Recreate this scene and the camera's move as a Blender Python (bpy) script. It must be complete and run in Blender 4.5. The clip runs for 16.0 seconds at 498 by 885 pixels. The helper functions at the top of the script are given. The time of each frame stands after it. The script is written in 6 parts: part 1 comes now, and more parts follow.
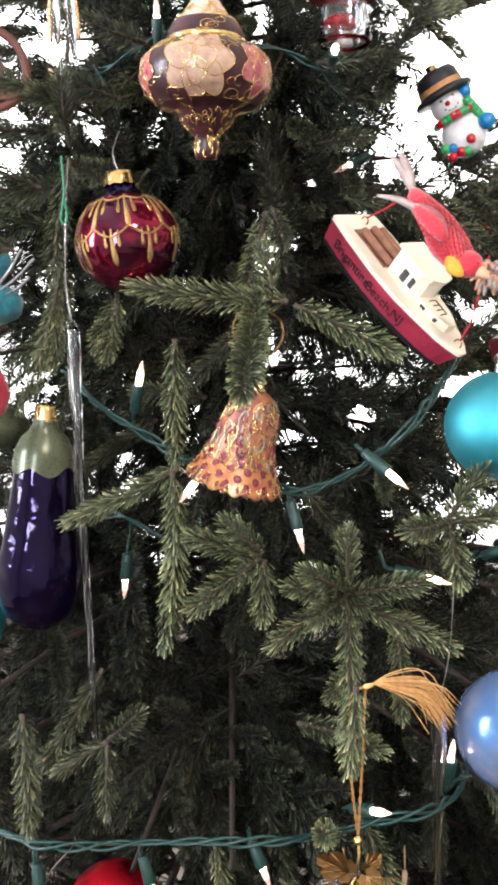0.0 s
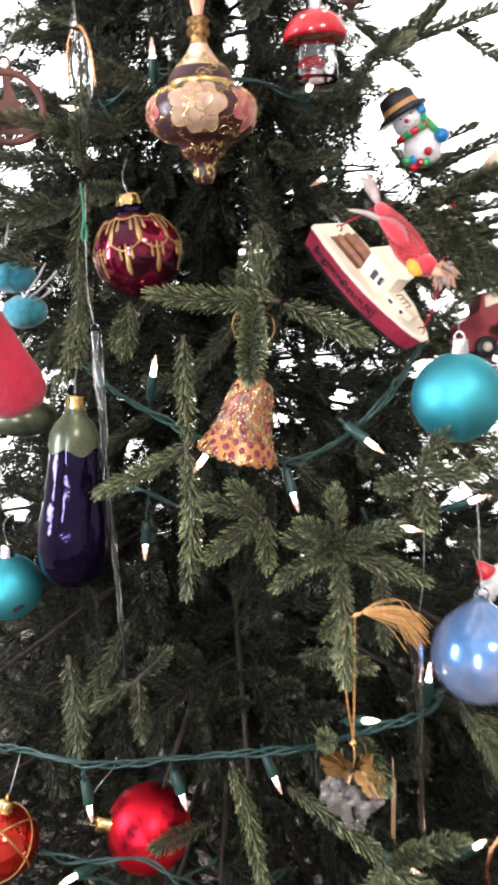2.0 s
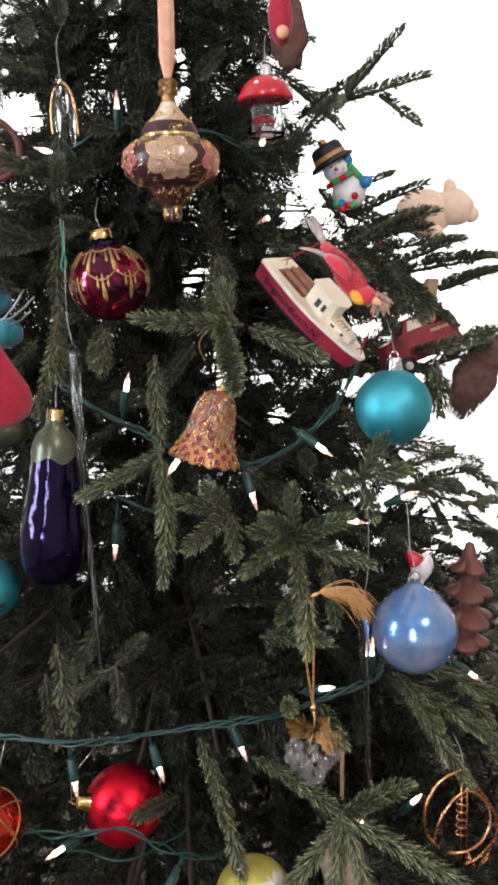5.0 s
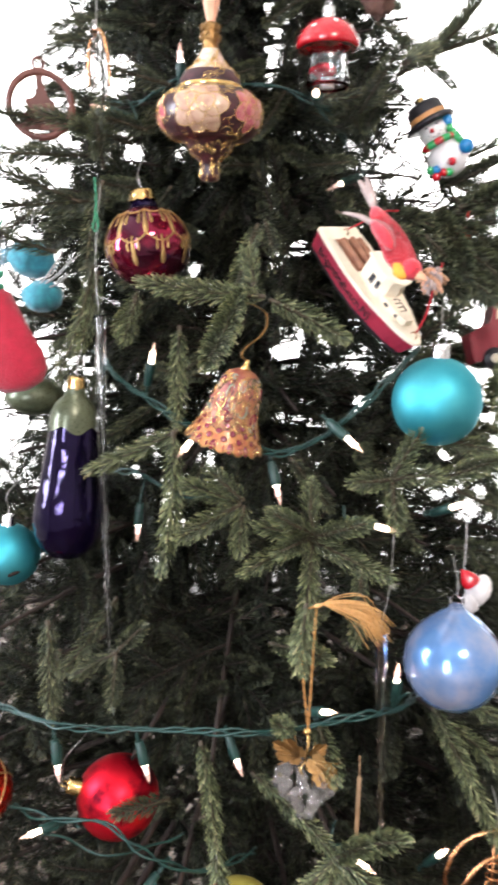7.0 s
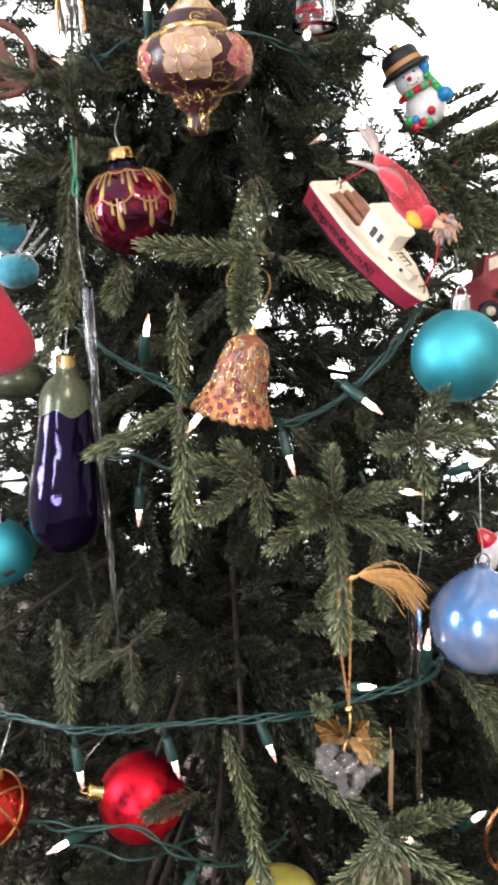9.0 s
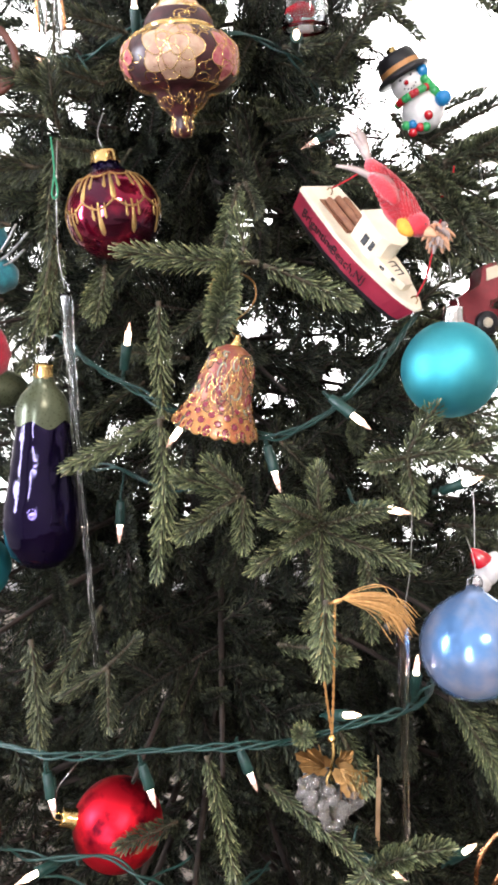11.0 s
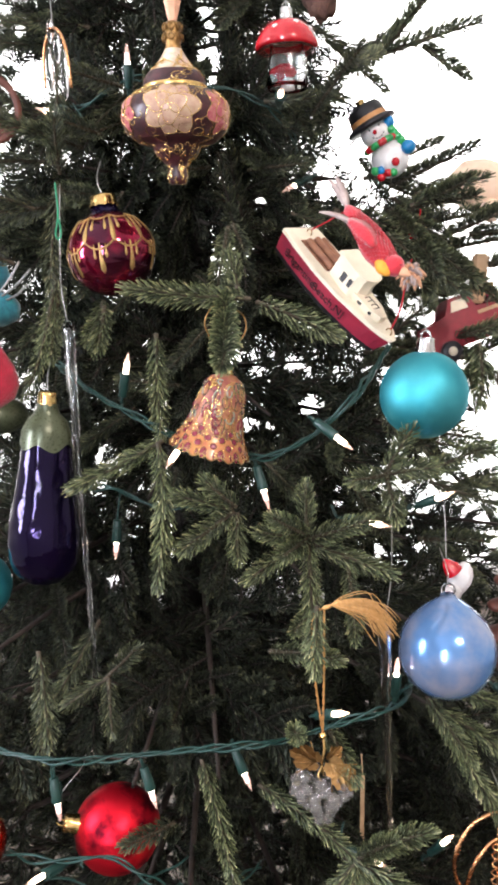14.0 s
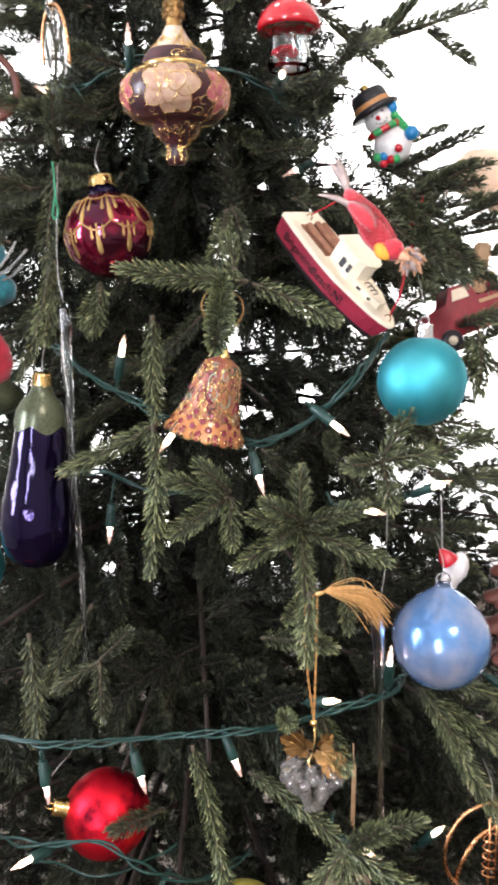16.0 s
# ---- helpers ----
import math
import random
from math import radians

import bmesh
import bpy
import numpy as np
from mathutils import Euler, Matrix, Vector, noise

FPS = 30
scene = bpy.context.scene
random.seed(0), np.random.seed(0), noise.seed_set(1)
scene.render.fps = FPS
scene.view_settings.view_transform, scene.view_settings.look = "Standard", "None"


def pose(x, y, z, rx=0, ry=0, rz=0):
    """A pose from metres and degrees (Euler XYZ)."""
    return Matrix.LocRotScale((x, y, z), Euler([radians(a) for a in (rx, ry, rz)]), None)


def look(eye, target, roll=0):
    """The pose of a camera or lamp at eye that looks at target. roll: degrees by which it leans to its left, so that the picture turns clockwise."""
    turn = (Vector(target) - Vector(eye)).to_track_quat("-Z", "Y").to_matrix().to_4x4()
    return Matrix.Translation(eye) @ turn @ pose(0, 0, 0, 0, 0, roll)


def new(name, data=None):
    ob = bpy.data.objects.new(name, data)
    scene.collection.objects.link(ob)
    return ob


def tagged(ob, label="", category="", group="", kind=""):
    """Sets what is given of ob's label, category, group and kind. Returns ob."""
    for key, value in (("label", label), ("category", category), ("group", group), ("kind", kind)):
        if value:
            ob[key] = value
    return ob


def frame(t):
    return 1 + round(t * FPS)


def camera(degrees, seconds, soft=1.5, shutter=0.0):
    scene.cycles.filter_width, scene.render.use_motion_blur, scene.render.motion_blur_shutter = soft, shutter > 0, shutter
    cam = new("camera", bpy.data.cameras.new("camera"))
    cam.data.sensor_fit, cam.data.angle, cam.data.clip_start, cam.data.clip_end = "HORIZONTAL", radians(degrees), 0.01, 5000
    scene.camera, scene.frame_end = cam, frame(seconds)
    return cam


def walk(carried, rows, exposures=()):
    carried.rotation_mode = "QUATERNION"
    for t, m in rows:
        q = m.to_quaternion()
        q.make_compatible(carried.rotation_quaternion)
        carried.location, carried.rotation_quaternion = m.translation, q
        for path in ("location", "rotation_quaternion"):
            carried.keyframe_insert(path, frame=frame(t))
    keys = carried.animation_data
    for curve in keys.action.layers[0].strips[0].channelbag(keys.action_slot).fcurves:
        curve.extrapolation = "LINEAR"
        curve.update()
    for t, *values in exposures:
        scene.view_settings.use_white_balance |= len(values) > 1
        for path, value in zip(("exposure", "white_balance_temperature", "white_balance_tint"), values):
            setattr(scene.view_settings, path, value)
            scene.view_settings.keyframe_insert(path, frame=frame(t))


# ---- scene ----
cam = camera(36.0, 16.0, soft=3.4, shutter=0.5)
PATH = [
    (0, (0.1037, 0.1099, 1.4518), (0.0620, 1.0838, 1.2287), -1.14),
    (0.5, (0.1139, 0.1099, 1.4517), (0.0267, 1.0787, 1.2200), -0.22),
    (1, (0.1253, 0.1043, 1.4414), (0.0118, 1.0678, 1.1990), 0.26),
    (1.5, (0.1275, 0.0742, 1.4472), (0.0241, 1.0405, 1.2115), -1.32),
    (2, (0.0921, 0.0221, 1.4609), (0.0762, 0.9946, 1.2286), -3.04),
    (2.5, (0.0745, -0.0243, 1.4621), (0.1513, 0.9460, 1.2323), -3.18),
    (3, (0.0509, -0.0418, 1.4644), (0.1674, 0.9254, 1.2386), -2.36),
    (3.5, (0.0365, -0.0465, 1.4663), (0.1530, 0.9221, 1.2469), -2.32),
    (6, (0.0603, -0.0524, 1.4664), (0.1561, 0.9217, 1.2615), -2.07),
    (6.5, (0.1312, -0.0280, 1.4568), (0.1628, 0.9478, 1.2404), -0.67),
    (7, (0.1590, 0.0048, 1.4498), (0.0452, 0.9741, 1.2320), -0.11),
    (7.5, (0.1746, 0.0182, 1.4432), (-0.0036, 0.9761, 1.2182), -0.98),
    (8, (0.1567, 0.0232, 1.4434), (0.0106, 0.9851, 1.2124), -1.93),
    (8.5, (0.1194, 0.0240, 1.4495), (0.0440, 0.9944, 1.2200), -3.33),
    (9, (0.0986, 0.0310, 1.4379), (0.0745, 1.0000, 1.1923), -2.99),
    (9.2, (0.1019, 0.0322, 1.4359), (0.0890, 1.0009, 1.1879), -2.66),
    (11.3, (0.1137, 0.0546, 1.4382), (0.0742, 1.0251, 1.2005), -2.27),
    (11.5, (0.1156, 0.0482, 1.4347), (0.0543, 1.0174, 1.1963), -2.42),
    (12, (0.1277, 0.0275, 1.4437), (0.0419, 0.9965, 1.2121), -1.77),
    (12.5, (0.1284, 0.0178, 1.4411), (0.0620, 0.9916, 1.2232), -1.27),
    (13, (0.1096, 0.0122, 1.4431), (0.0555, 0.9874, 1.2283), -1.67),
    (13.5, (0.0998, 0.0122, 1.4451), (0.0695, 0.9892, 1.2340), -2.09),
    (14, (0.0900, 0.0111, 1.4462), (0.1150, 0.9887, 1.2374), -2.28),
    (14.5, (0.0750, 0.0064, 1.4420), (0.1352, 0.9818, 1.2296), -2.73),
    (15, (0.0749, 0.0015, 1.4407), (0.1503, 0.9756, 1.2274), -2.79),
    (15.5, (0.0790, 0.0027, 1.4386), (0.1547, 0.9761, 1.2223), -2.30),
    (16, (0.0945, 0.0144, 1.4382), (0.1168, 0.9906, 1.2224), -1.42),
]
walk(cam, [(t, look(eye, target, roll)) for t, eye, target, roll in PATH],
     exposures=[(0, 0.80), (1.0, 0.93), (2.0, 0.78), (3.0, 0.15), (3.5, 0.05), (6.0, 0.10), (6.6, 0.30), (7.0, 0.90), (7.6, 1.07), (8.5, 0.88), (9.2, 0.71), (12.0, 1.02), (13.0, 0.90), (14.5, 0.62), (16.0, 0.74)])


# ---- world, lights, exposure ----
world = bpy.data.worlds.new("world")
scene.world = world
world.use_nodes = True
wn = world.node_tree
sky = wn.nodes.new("ShaderNodeTexSky")
sky.sky_type = "NISHITA"
sky.sun_disc = False
sky.sun_elevation = radians(32)
sky.sun_rotation = radians(20)
wn.links.new(sky.outputs[0], wn.nodes["Background"].inputs[0])
wn.nodes["Background"].inputs[1].default_value = 0.12


def area_lamp(name, m, sx, sy, watts, colour):
    data = bpy.data.lights.new(name, "AREA")
    data.shape, data.size, data.size_y, data.energy, data.color = "RECTANGLE", sx, sy, watts, colour
    ob = new(name, data)
    ob.matrix_world = m
    return ob


area_lamp("daylight_window_south", look((-0.9, -2.32, 1.85), (-0.4, 0.6, 1.4)), 0.26, 1.3, 47, (0.85, 0.875, 1.0))
area_lamp("daylight_window_west", look((-1.92, 0.1, 1.85), (0.1, 0.6, 1.5)), 0.34, 1.2, 42, (0.85, 0.875, 1.0))
area_lamp("ceiling_lamp_glow", look((0.9, -1.1, 2.78), (0.9, -1.1, 0)), 0.35, 0.35, 37, (1.0, 0.84, 0.80))


# ---- materials ----
def rgba(c):
    return (c[0], c[1], c[2], 1.0)


def node(nt, kind, **inputs):
    n = nt.nodes.new(kind)
    for key, value in inputs.items():
        n.inputs[key].default_value = value
    return n


def base_material(name):
    m = bpy.data.materials.new(name)
    m.use_nodes = True
    return m, m.node_tree, m.node_tree.nodes["Principled BSDF"]


def ramp(nt, fac, stops, mode="LINEAR"):
    r = nt.nodes.new("ShaderNodeValToRGB")
    r.color_ramp.interpolation = mode
    while len(r.color_ramp.elements) < len(stops):
        r.color_ramp.elements.new(0.5)
    for e, (p, c) in zip(r.color_ramp.elements, stops):
        e.position, e.color = p, rgba(c)
    nt.links.new(fac, r.inputs[0])
    return r.outputs[0]


def material(name, colour, rough=0.5, metal=0.0, second=None, scale=60.0, fine=600.0, bump=0.15, depth=0.0006,
             trans=0.0, coat=0.0, ior=1.45, sheen=0.0, emit=0.0, glow=(1, 1, 1), rvar=0.12, low=0.35, high=0.7):
    m, nt, p = base_material(name)
    co = nt.nodes.new("ShaderNodeTexCoord").outputs["Object"]
    second = second or [c * 0.72 for c in colour]
    n1 = node(nt, "ShaderNodeTexNoise", Scale=scale, Detail=4.0, Roughness=0.6)
    nt.links.new(co, n1.inputs["Vector"])
    nt.links.new(ramp(nt, n1.outputs[0], [(low, second), (high, colour)]), p.inputs["Base Color"])
    n2 = node(nt, "ShaderNodeTexNoise", Scale=fine, Detail=3.0)
    nt.links.new(co, n2.inputs["Vector"])
    mr = node(nt, "ShaderNodeMapRange")
    mr.inputs["To Min"].default_value = max(0.0, rough - rvar)
    mr.inputs["To Max"].default_value = min(1.0, rough + rvar)
    nt.links.new(n2.outputs[0], mr.inputs["Value"])
    nt.links.new(mr.outputs[0], p.inputs["Roughness"])
    if bump:
        b = node(nt, "ShaderNodeBump", Strength=bump, Distance=depth)
        nt.links.new(n2.outputs[0], b.inputs["Height"])
        nt.links.new(b.outputs[0], p.inputs["Normal"])
    p.inputs["Metallic"].default_value = metal
    p.inputs["IOR"].default_value = ior
    p.inputs["Transmission Weight"].default_value = trans
    p.inputs["Coat Weight"].default_value = coat
    p.inputs["Coat Roughness"].default_value = 0.06
    p.inputs["Sheen Weight"].default_value = sheen
    if emit:
        p.inputs["Emission Color"].default_value = rgba(glow)
        p.inputs["Emission Strength"].default_value = emit
    return m


def cloisonne(name, stops, scale, wire=0.07, swirl=0.012, gold=(0.62, 0.40, 0.17)):
    """Enamel cells of several colours between raised gilt wires."""
    m, nt, p = base_material(name)
    co = nt.nodes.new("ShaderNodeTexCoord").outputs["Object"]
    n = node(nt, "ShaderNodeTexNoise", Scale=70.0, Detail=1.0)
    nt.links.new(co, n.inputs["Vector"])
    sub = nt.nodes.new("ShaderNodeVectorMath")
    sub.operation = "MULTIPLY_ADD"
    sub.inputs[1].default_value = (swirl, swirl, swirl)
    nt.links.new(n.outputs["Color"], sub.inputs[0])
    nt.links.new(co, sub.inputs[2])
    cell = node(nt, "ShaderNodeTexVoronoi", Scale=scale)
    edge = node(nt, "ShaderNodeTexVoronoi", Scale=scale)
    edge.feature = "DISTANCE_TO_EDGE"
    for v in (cell, edge):
        nt.links.new(sub.outputs[0], v.inputs["Vector"])
    sep = nt.nodes.new("ShaderNodeSeparateColor")
    nt.links.new(cell.outputs["Color"], sep.inputs[0])
    fac = sep.outputs[0]
    enamel = ramp(nt, fac, stops, "CONSTANT")
    soft = node(nt, "ShaderNodeTexNoise", Scale=260.0, Detail=3.0)
    nt.links.new(co, soft.inputs["Vector"])
    shade = ramp(nt, soft.outputs[0], [(0.3, (0.62, 0.6, 0.58)), (0.7, (1, 1, 1))])
    mul = nt.nodes.new("ShaderNodeMix")
    mul.data_type, mul.blend_type = "RGBA", "MULTIPLY"
    mul.inputs[0].default_value = 1.0
    nt.links.new(enamel, mul.inputs[6])
    nt.links.new(shade, mul.inputs[7])
    line = nt.nodes.new("ShaderNodeMapRange")
    line.inputs["From Min"].default_value, line.inputs["From Max"].default_value = wire, wire * 1.5
    line.inputs["To Min"].default_value, line.inputs["To Max"].default_value = 1.0, 0.0
    nt.links.new(edge.outputs["Distance"], line.inputs["Value"])
    mix = nt.nodes.new("ShaderNodeMix")
    mix.data_type = "RGBA"
    mix.inputs[7].default_value = rgba(gold)
    nt.links.new(line.outputs[0], mix.inputs[0])
    nt.links.new(mul.outputs[2], mix.inputs[6])
    nt.links.new(mix.outputs[2], p.inputs["Base Color"])
    nt.links.new(line.outputs[0], p.inputs["Metallic"])
    b = node(nt, "ShaderNodeBump", Strength=0.5, Distance=0.0006)
    nt.links.new(line.outputs[0], b.inputs["Height"])
    nt.links.new(b.outputs[0], p.inputs["Normal"])
    p.inputs["Roughness"].default_value = 0.32
    p.inputs["Coat Weight"].default_value = 0.08
    return m


def needle_material(name, stops, shine=0.35):
    m, nt, p = base_material(name)
    geo = nt.nodes.new("ShaderNodeNewGeometry")
    col = ramp(nt, geo.outputs["Random Per Island"],
               stops)
    co = nt.nodes.new("ShaderNodeTexCoord").outputs["Object"]
    n = node(nt, "ShaderNodeTexNoise", Scale=14.0, Detail=2.0)
    nt.links.new(co, n.inputs["Vector"])
    tint = ramp(nt, n.outputs[0], [(0.3, (0.90, 0.90, 0.86)), (0.7, (1.22, 1.10, 0.78))])
    mul = nt.nodes.new("ShaderNodeMix")
    mul.data_type, mul.blend_type = "RGBA", "MULTIPLY"
    mul.inputs[0].default_value = 1.0
    nt.links.new(col, mul.inputs[6])
    nt.links.new(tint, mul.inputs[7])
    # Shade between needles is in the colour: roots darkened, pale tips brightened.
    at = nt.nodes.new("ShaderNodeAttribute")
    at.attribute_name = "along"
    root_tip_shade = ramp(nt, at.outputs["Fac"], [(0.0, (0.34, 0.33, 0.30)), (0.45, (0.52, 0.54, 0.54)), (0.8, (1.35, 1.35, 1.27)), (1.0, (2.5, 2.45, 2.2))])
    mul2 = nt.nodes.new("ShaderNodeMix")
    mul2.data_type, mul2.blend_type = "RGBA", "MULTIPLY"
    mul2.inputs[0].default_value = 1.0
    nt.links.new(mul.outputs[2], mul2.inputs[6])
    nt.links.new(root_tip_shade, mul2.inputs[7])
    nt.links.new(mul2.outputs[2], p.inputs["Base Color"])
    p.inputs["Roughness"].default_value = 0.5
    p.inputs["Specular IOR Level"].default_value = shine
    return m


def glitter(name, colour, rough=0.35):
    m, nt, p = base_material(name)
    co = nt.nodes.new("ShaderNodeTexCoord").outputs["Object"]
    v = node(nt, "ShaderNodeTexVoronoi", Scale=1800.0)
    nt.links.new(co, v.inputs["Vector"])
    nt.links.new(ramp(nt, v.outputs["Distance"], [(0.0, [min(1, c * 1.2) for c in colour]), (0.8, [c * 0.5 for c in colour])]), p.inputs["Base Color"])
    b = node(nt, "ShaderNodeBump", Strength=0.7, Distance=0.0004)
    nt.links.new(v.outputs["Distance"], b.inputs["Height"])
    nt.links.new(b.outputs[0], p.inputs["Normal"])
    p.inputs["Metallic"].default_value = 0.85
    p.inputs["Roughness"].default_value = rough
    return m


# Inner needles: the shade inside the tree is put into this colour.
NEEDLE = needle_material("inner_fir_needles_shaded", [(0.0, (0.012, 0.015, 0.013)), (0.5, (0.021, 0.026, 0.022)), (0.85, (0.035, 0.042, 0.033)), (1.0, (0.060, 0.062, 0.046))], 0.12)
# Outer twigs: fresh growth, brightened further as if lit.
FRESH_LIT = needle_material("fresh_fir_needles_lit", [(0.0, (0.040, 0.054, 0.034)), (0.5, (0.074, 0.094, 0.056)), (0.85, (0.125, 0.145, 0.088)), (1.0, (0.23, 0.235, 0.16))])
# Deep and low twigs: partial shade mixed into the same green.
HALF_SHADED = needle_material("deep_fir_needles_half_shaded", [(0.0, (0.024, 0.031, 0.022)), (0.5, (0.045, 0.056, 0.038)), (0.85, (0.075, 0.088, 0.058)), (1.0, (0.13, 0.135, 0.095))])
BARK = material("twig_bark", (0.042, 0.028, 0.021), 0.85, second=(0.020, 0.014, 0.011), scale=120, bump=0.6)
YOUNG_BARK = material("young_twig_bark", (0.085, 0.068, 0.042), 0.8, second=(0.050, 0.038, 0.025), scale=160, bump=0.4)
GOLD = material("gold_metal", (0.83, 0.56, 0.22), 0.22, 1.0, scale=200, bump=0.2)
OLDGOLD = material("old_gold_metal", (0.31, 0.18, 0.07), 0.38, 1.0, scale=300, bump=0.4)
SILVER = material("silver_metal", (0.80, 0.79, 0.77), 0.18, 1.0, scale=200)
STEEL = material("thin_wire", (0.45, 0.44, 0.42), 0.3, 1.0)
COPPER = material("copper_wire", (0.72, 0.36, 0.17), 0.25, 1.0)
WIRE = material("green_cable", (0.014, 0.050, 0.041), 0.40, second=(0.009, 0.034, 0.028), scale=90, bump=0.05)
SOCKET = material("green_socket_plastic", (0.012, 0.044, 0.035), 0.42, second=(0.008, 0.030, 0.025), scale=120, bump=0.08)
BULB = material("lit_bulb", (1, 0.86, 0.72), 0.12, emit=5.0, glow=(1.0, 0.76, 0.58), bump=0)
DIM = material("faintly_lit_bulb", (0.9, 0.70, 0.62), 0.10, emit=0.75, glow=(1.0, 0.62, 0.52), bump=0)
FILAMENT = material("glowing_filament", (1, 0.9, 0.8), 0.2, emit=8.0, glow=(1.0, 0.80, 0.62), bump=0)
BULB_TIP = material("clear_bulb_tip", (0.95, 0.80, 0.72), 0.06, trans=0.7, emit=0.22, glow=(1.0, 0.60, 0.50), bump=0)
GLASS = material("clear_glass", (0.96, 0.97, 0.97), 0.03, trans=1.0, second=(0.92, 0.94, 0.95), bump=0.0, rvar=0.02)
ICE = material("ribbed_clear_glass", (0.98, 0.985, 0.99), 0.05, trans=1.0, second=(0.95, 0.96, 0.97), bump=0.15, fine=250, rvar=0.04)
PETAL_CREAM = material("cream_petal_enamel", (0.42, 0.30, 0.19), 0.40, second=(0.30, 0.17, 0.12), scale=130, bump=0.15, coat=0.25)
PETAL_ROSE = material("rose_petal_enamel", (0.38, 0.13, 0.12), 0.30, second=(0.30, 0.05, 0.075), scale=170, low=0.42, high=0.6, bump=0.15, coat=0.25)
PETAL_LEAF = material("olive_leaf_enamel", (0.16, 0.13, 0.06), 0.32, second=(0.08, 0.05, 0.04), scale=200, bump=0.15, coat=0.25)
FIN_CREAM = cloisonne("plain_cream_enamel", [(0, (0.62, 0.50, 0.36)), (0.5, (0.68, 0.55, 0.41)), (0.85, (0.58, 0.40, 0.31))], 60, 0.03)
FIN_DARK = material("plum_enamel", (0.060, 0.014, 0.017), 0.38, second=(0.020, 0.006, 0.008), scale=120, bump=0.1, coat=0.1)
BELL_TOP = material("tan_rose_enamel", (0.32, 0.14, 0.055), 0.42, 0.15, second=(0.20, 0.045, 0.045), scale=110, fine=500, bump=0.2, coat=0.12)
BELL_LOW = material("amber_enamel", (0.46, 0.22, 0.06), 0.42, 0.2, second=(0.34, 0.09, 0.05), scale=120, fine=500, bump=0.2, coat=0.12)
BELL_RED = material("dark_red_enamel", (0.20, 0.022, 0.036), 0.25, second=(0.13, 0.018, 0.032), scale=300, bump=0, coat=0.4)
BELL_GREEN = material("dark_green_enamel", (0.055, 0.07, 0.05), 0.25, second=(0.03, 0.035, 0.03), scale=300, bump=0, coat=0.4)
BELL_GREY = material("grey_green_enamel", (0.26, 0.27, 0.20), 0.25, scale=300, bump=0, coat=0.4)
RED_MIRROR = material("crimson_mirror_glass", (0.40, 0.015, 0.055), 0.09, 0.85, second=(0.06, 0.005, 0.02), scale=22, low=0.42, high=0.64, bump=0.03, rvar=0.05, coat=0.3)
RED_SATIN = material("red_satin_ball", (0.72, 0.012, 0.03), 0.42, 0.9, second=(0.10, 0.002, 0.010), scale=34, low=0.40, high=0.56, bump=0.03)
RED_SHINE = material("red_mirror_glass", (0.66, 0.03, 0.015), 0.08, 0.85, scale=30, bump=0.02, coat=0.5)
GOLD_GLITTER = glitter("gold_glitter", (0.52, 0.33, 0.12))
PLUM = material("plum_mirror_glass", (0.011, 0.004, 0.034), 0.08, 0.75, second=(0.006, 0.003, 0.020), scale=18, bump=0.5, fine=60, depth=0.0016, rvar=0.03, coat=0.1)
CALYX = material("olive_satin_glass", (0.10, 0.115, 0.065), 0.3, 0.35, second=(0.06, 0.07, 0.04), scale=45, bump=0.1)
TEAL = material("teal_satin_ball", (0.08, 0.40, 0.45), 0.57, 1.0, second=(0.045, 0.32, 0.38), scale=25, bump=0.02, rvar=0.04)
TEAL_FEATHER = material("teal_feathers", (0.03, 0.27, 0.32), 0.8, second=(0.015, 0.14, 0.19), scale=160, bump=0.8, sheen=0.4)
PEARL = material("pearl_blue_glass", (0.12, 0.26, 0.52), 0.20, 0.55, second=(0.34, 0.38, 0.52), low=0.36, high=0.60, scale=26, bump=0.06, coat=0.25, rvar=0.08)
YELLOW = material("frosted_yellow_glass", (0.62, 0.55, 0.13), 0.35, 0.4, second=(0.45, 0.40, 0.08), scale=40, coat=0.3)
FROST = material("frosted_white_glass", (0.62, 0.58, 0.48), 0.5, scale=200, bump=0.5)
HULL = material("dark_red_hull_paint", (0.34, 0.025, 0.05), 0.42, second=(0.24, 0.018, 0.04), scale=70, bump=0.15)
KEEL = material("black_keel_paint", (0.02, 0.018, 0.02), 0.5, scale=70)
CREAM = material("cream_deck_paint", (0.78, 0.70, 0.54), 0.5, second=(0.68, 0.59, 0.44), scale=60, bump=0.15)
LOG = material("brown_painted_wood", (0.28, 0.13, 0.07), 0.6, second=(0.17, 0.07, 0.04), scale=90, bump=0.3)
INK = material("black_ink", (0.012, 0.010, 0.010), 0.55, bump=0)
REDTHREAD = material("red_thread", (0.42, 0.015, 0.025), 0.8, scale=300, bump=0.4)
FELT_RED = material("red_felt", (0.37, 0.008, 0.030), 0.9, second=(0.27, 0.006, 0.020), scale=120, bump=0.9, depth=0.001, sheen=0.3)
FELT_GREEN = material("green_felt", (0.03, 0.26, 0.13), 0.9, scale=120, bump=0.8, sheen=0.3)
PLUSH_RED = material("red_feathers", (0.56, 0.025, 0.04), 0.85, second=(0.40, 0.014, 0.025), scale=140, bump=0.8, sheen=0.4)
PLUSH_GOLD = material("yellow_feathers", (0.78, 0.36, 0.04), 0.85, second=(0.62, 0.22, 0.03), scale=140, bump=0.8)
QUILL = material("pale_quill_feather", (0.50, 0.41, 0.37), 0.8, second=(0.32, 0.25, 0.23), scale=140, bump=0.5)
PEACH = material("peach_paint", (0.75, 0.40, 0.24), 0.7, scale=80)
BROWN_FUR = material("brown_feathers", (0.17, 0.085, 0.06), 0.9, second=(0.09, 0.045, 0.035), scale=120, bump=0.9, depth=0.002)
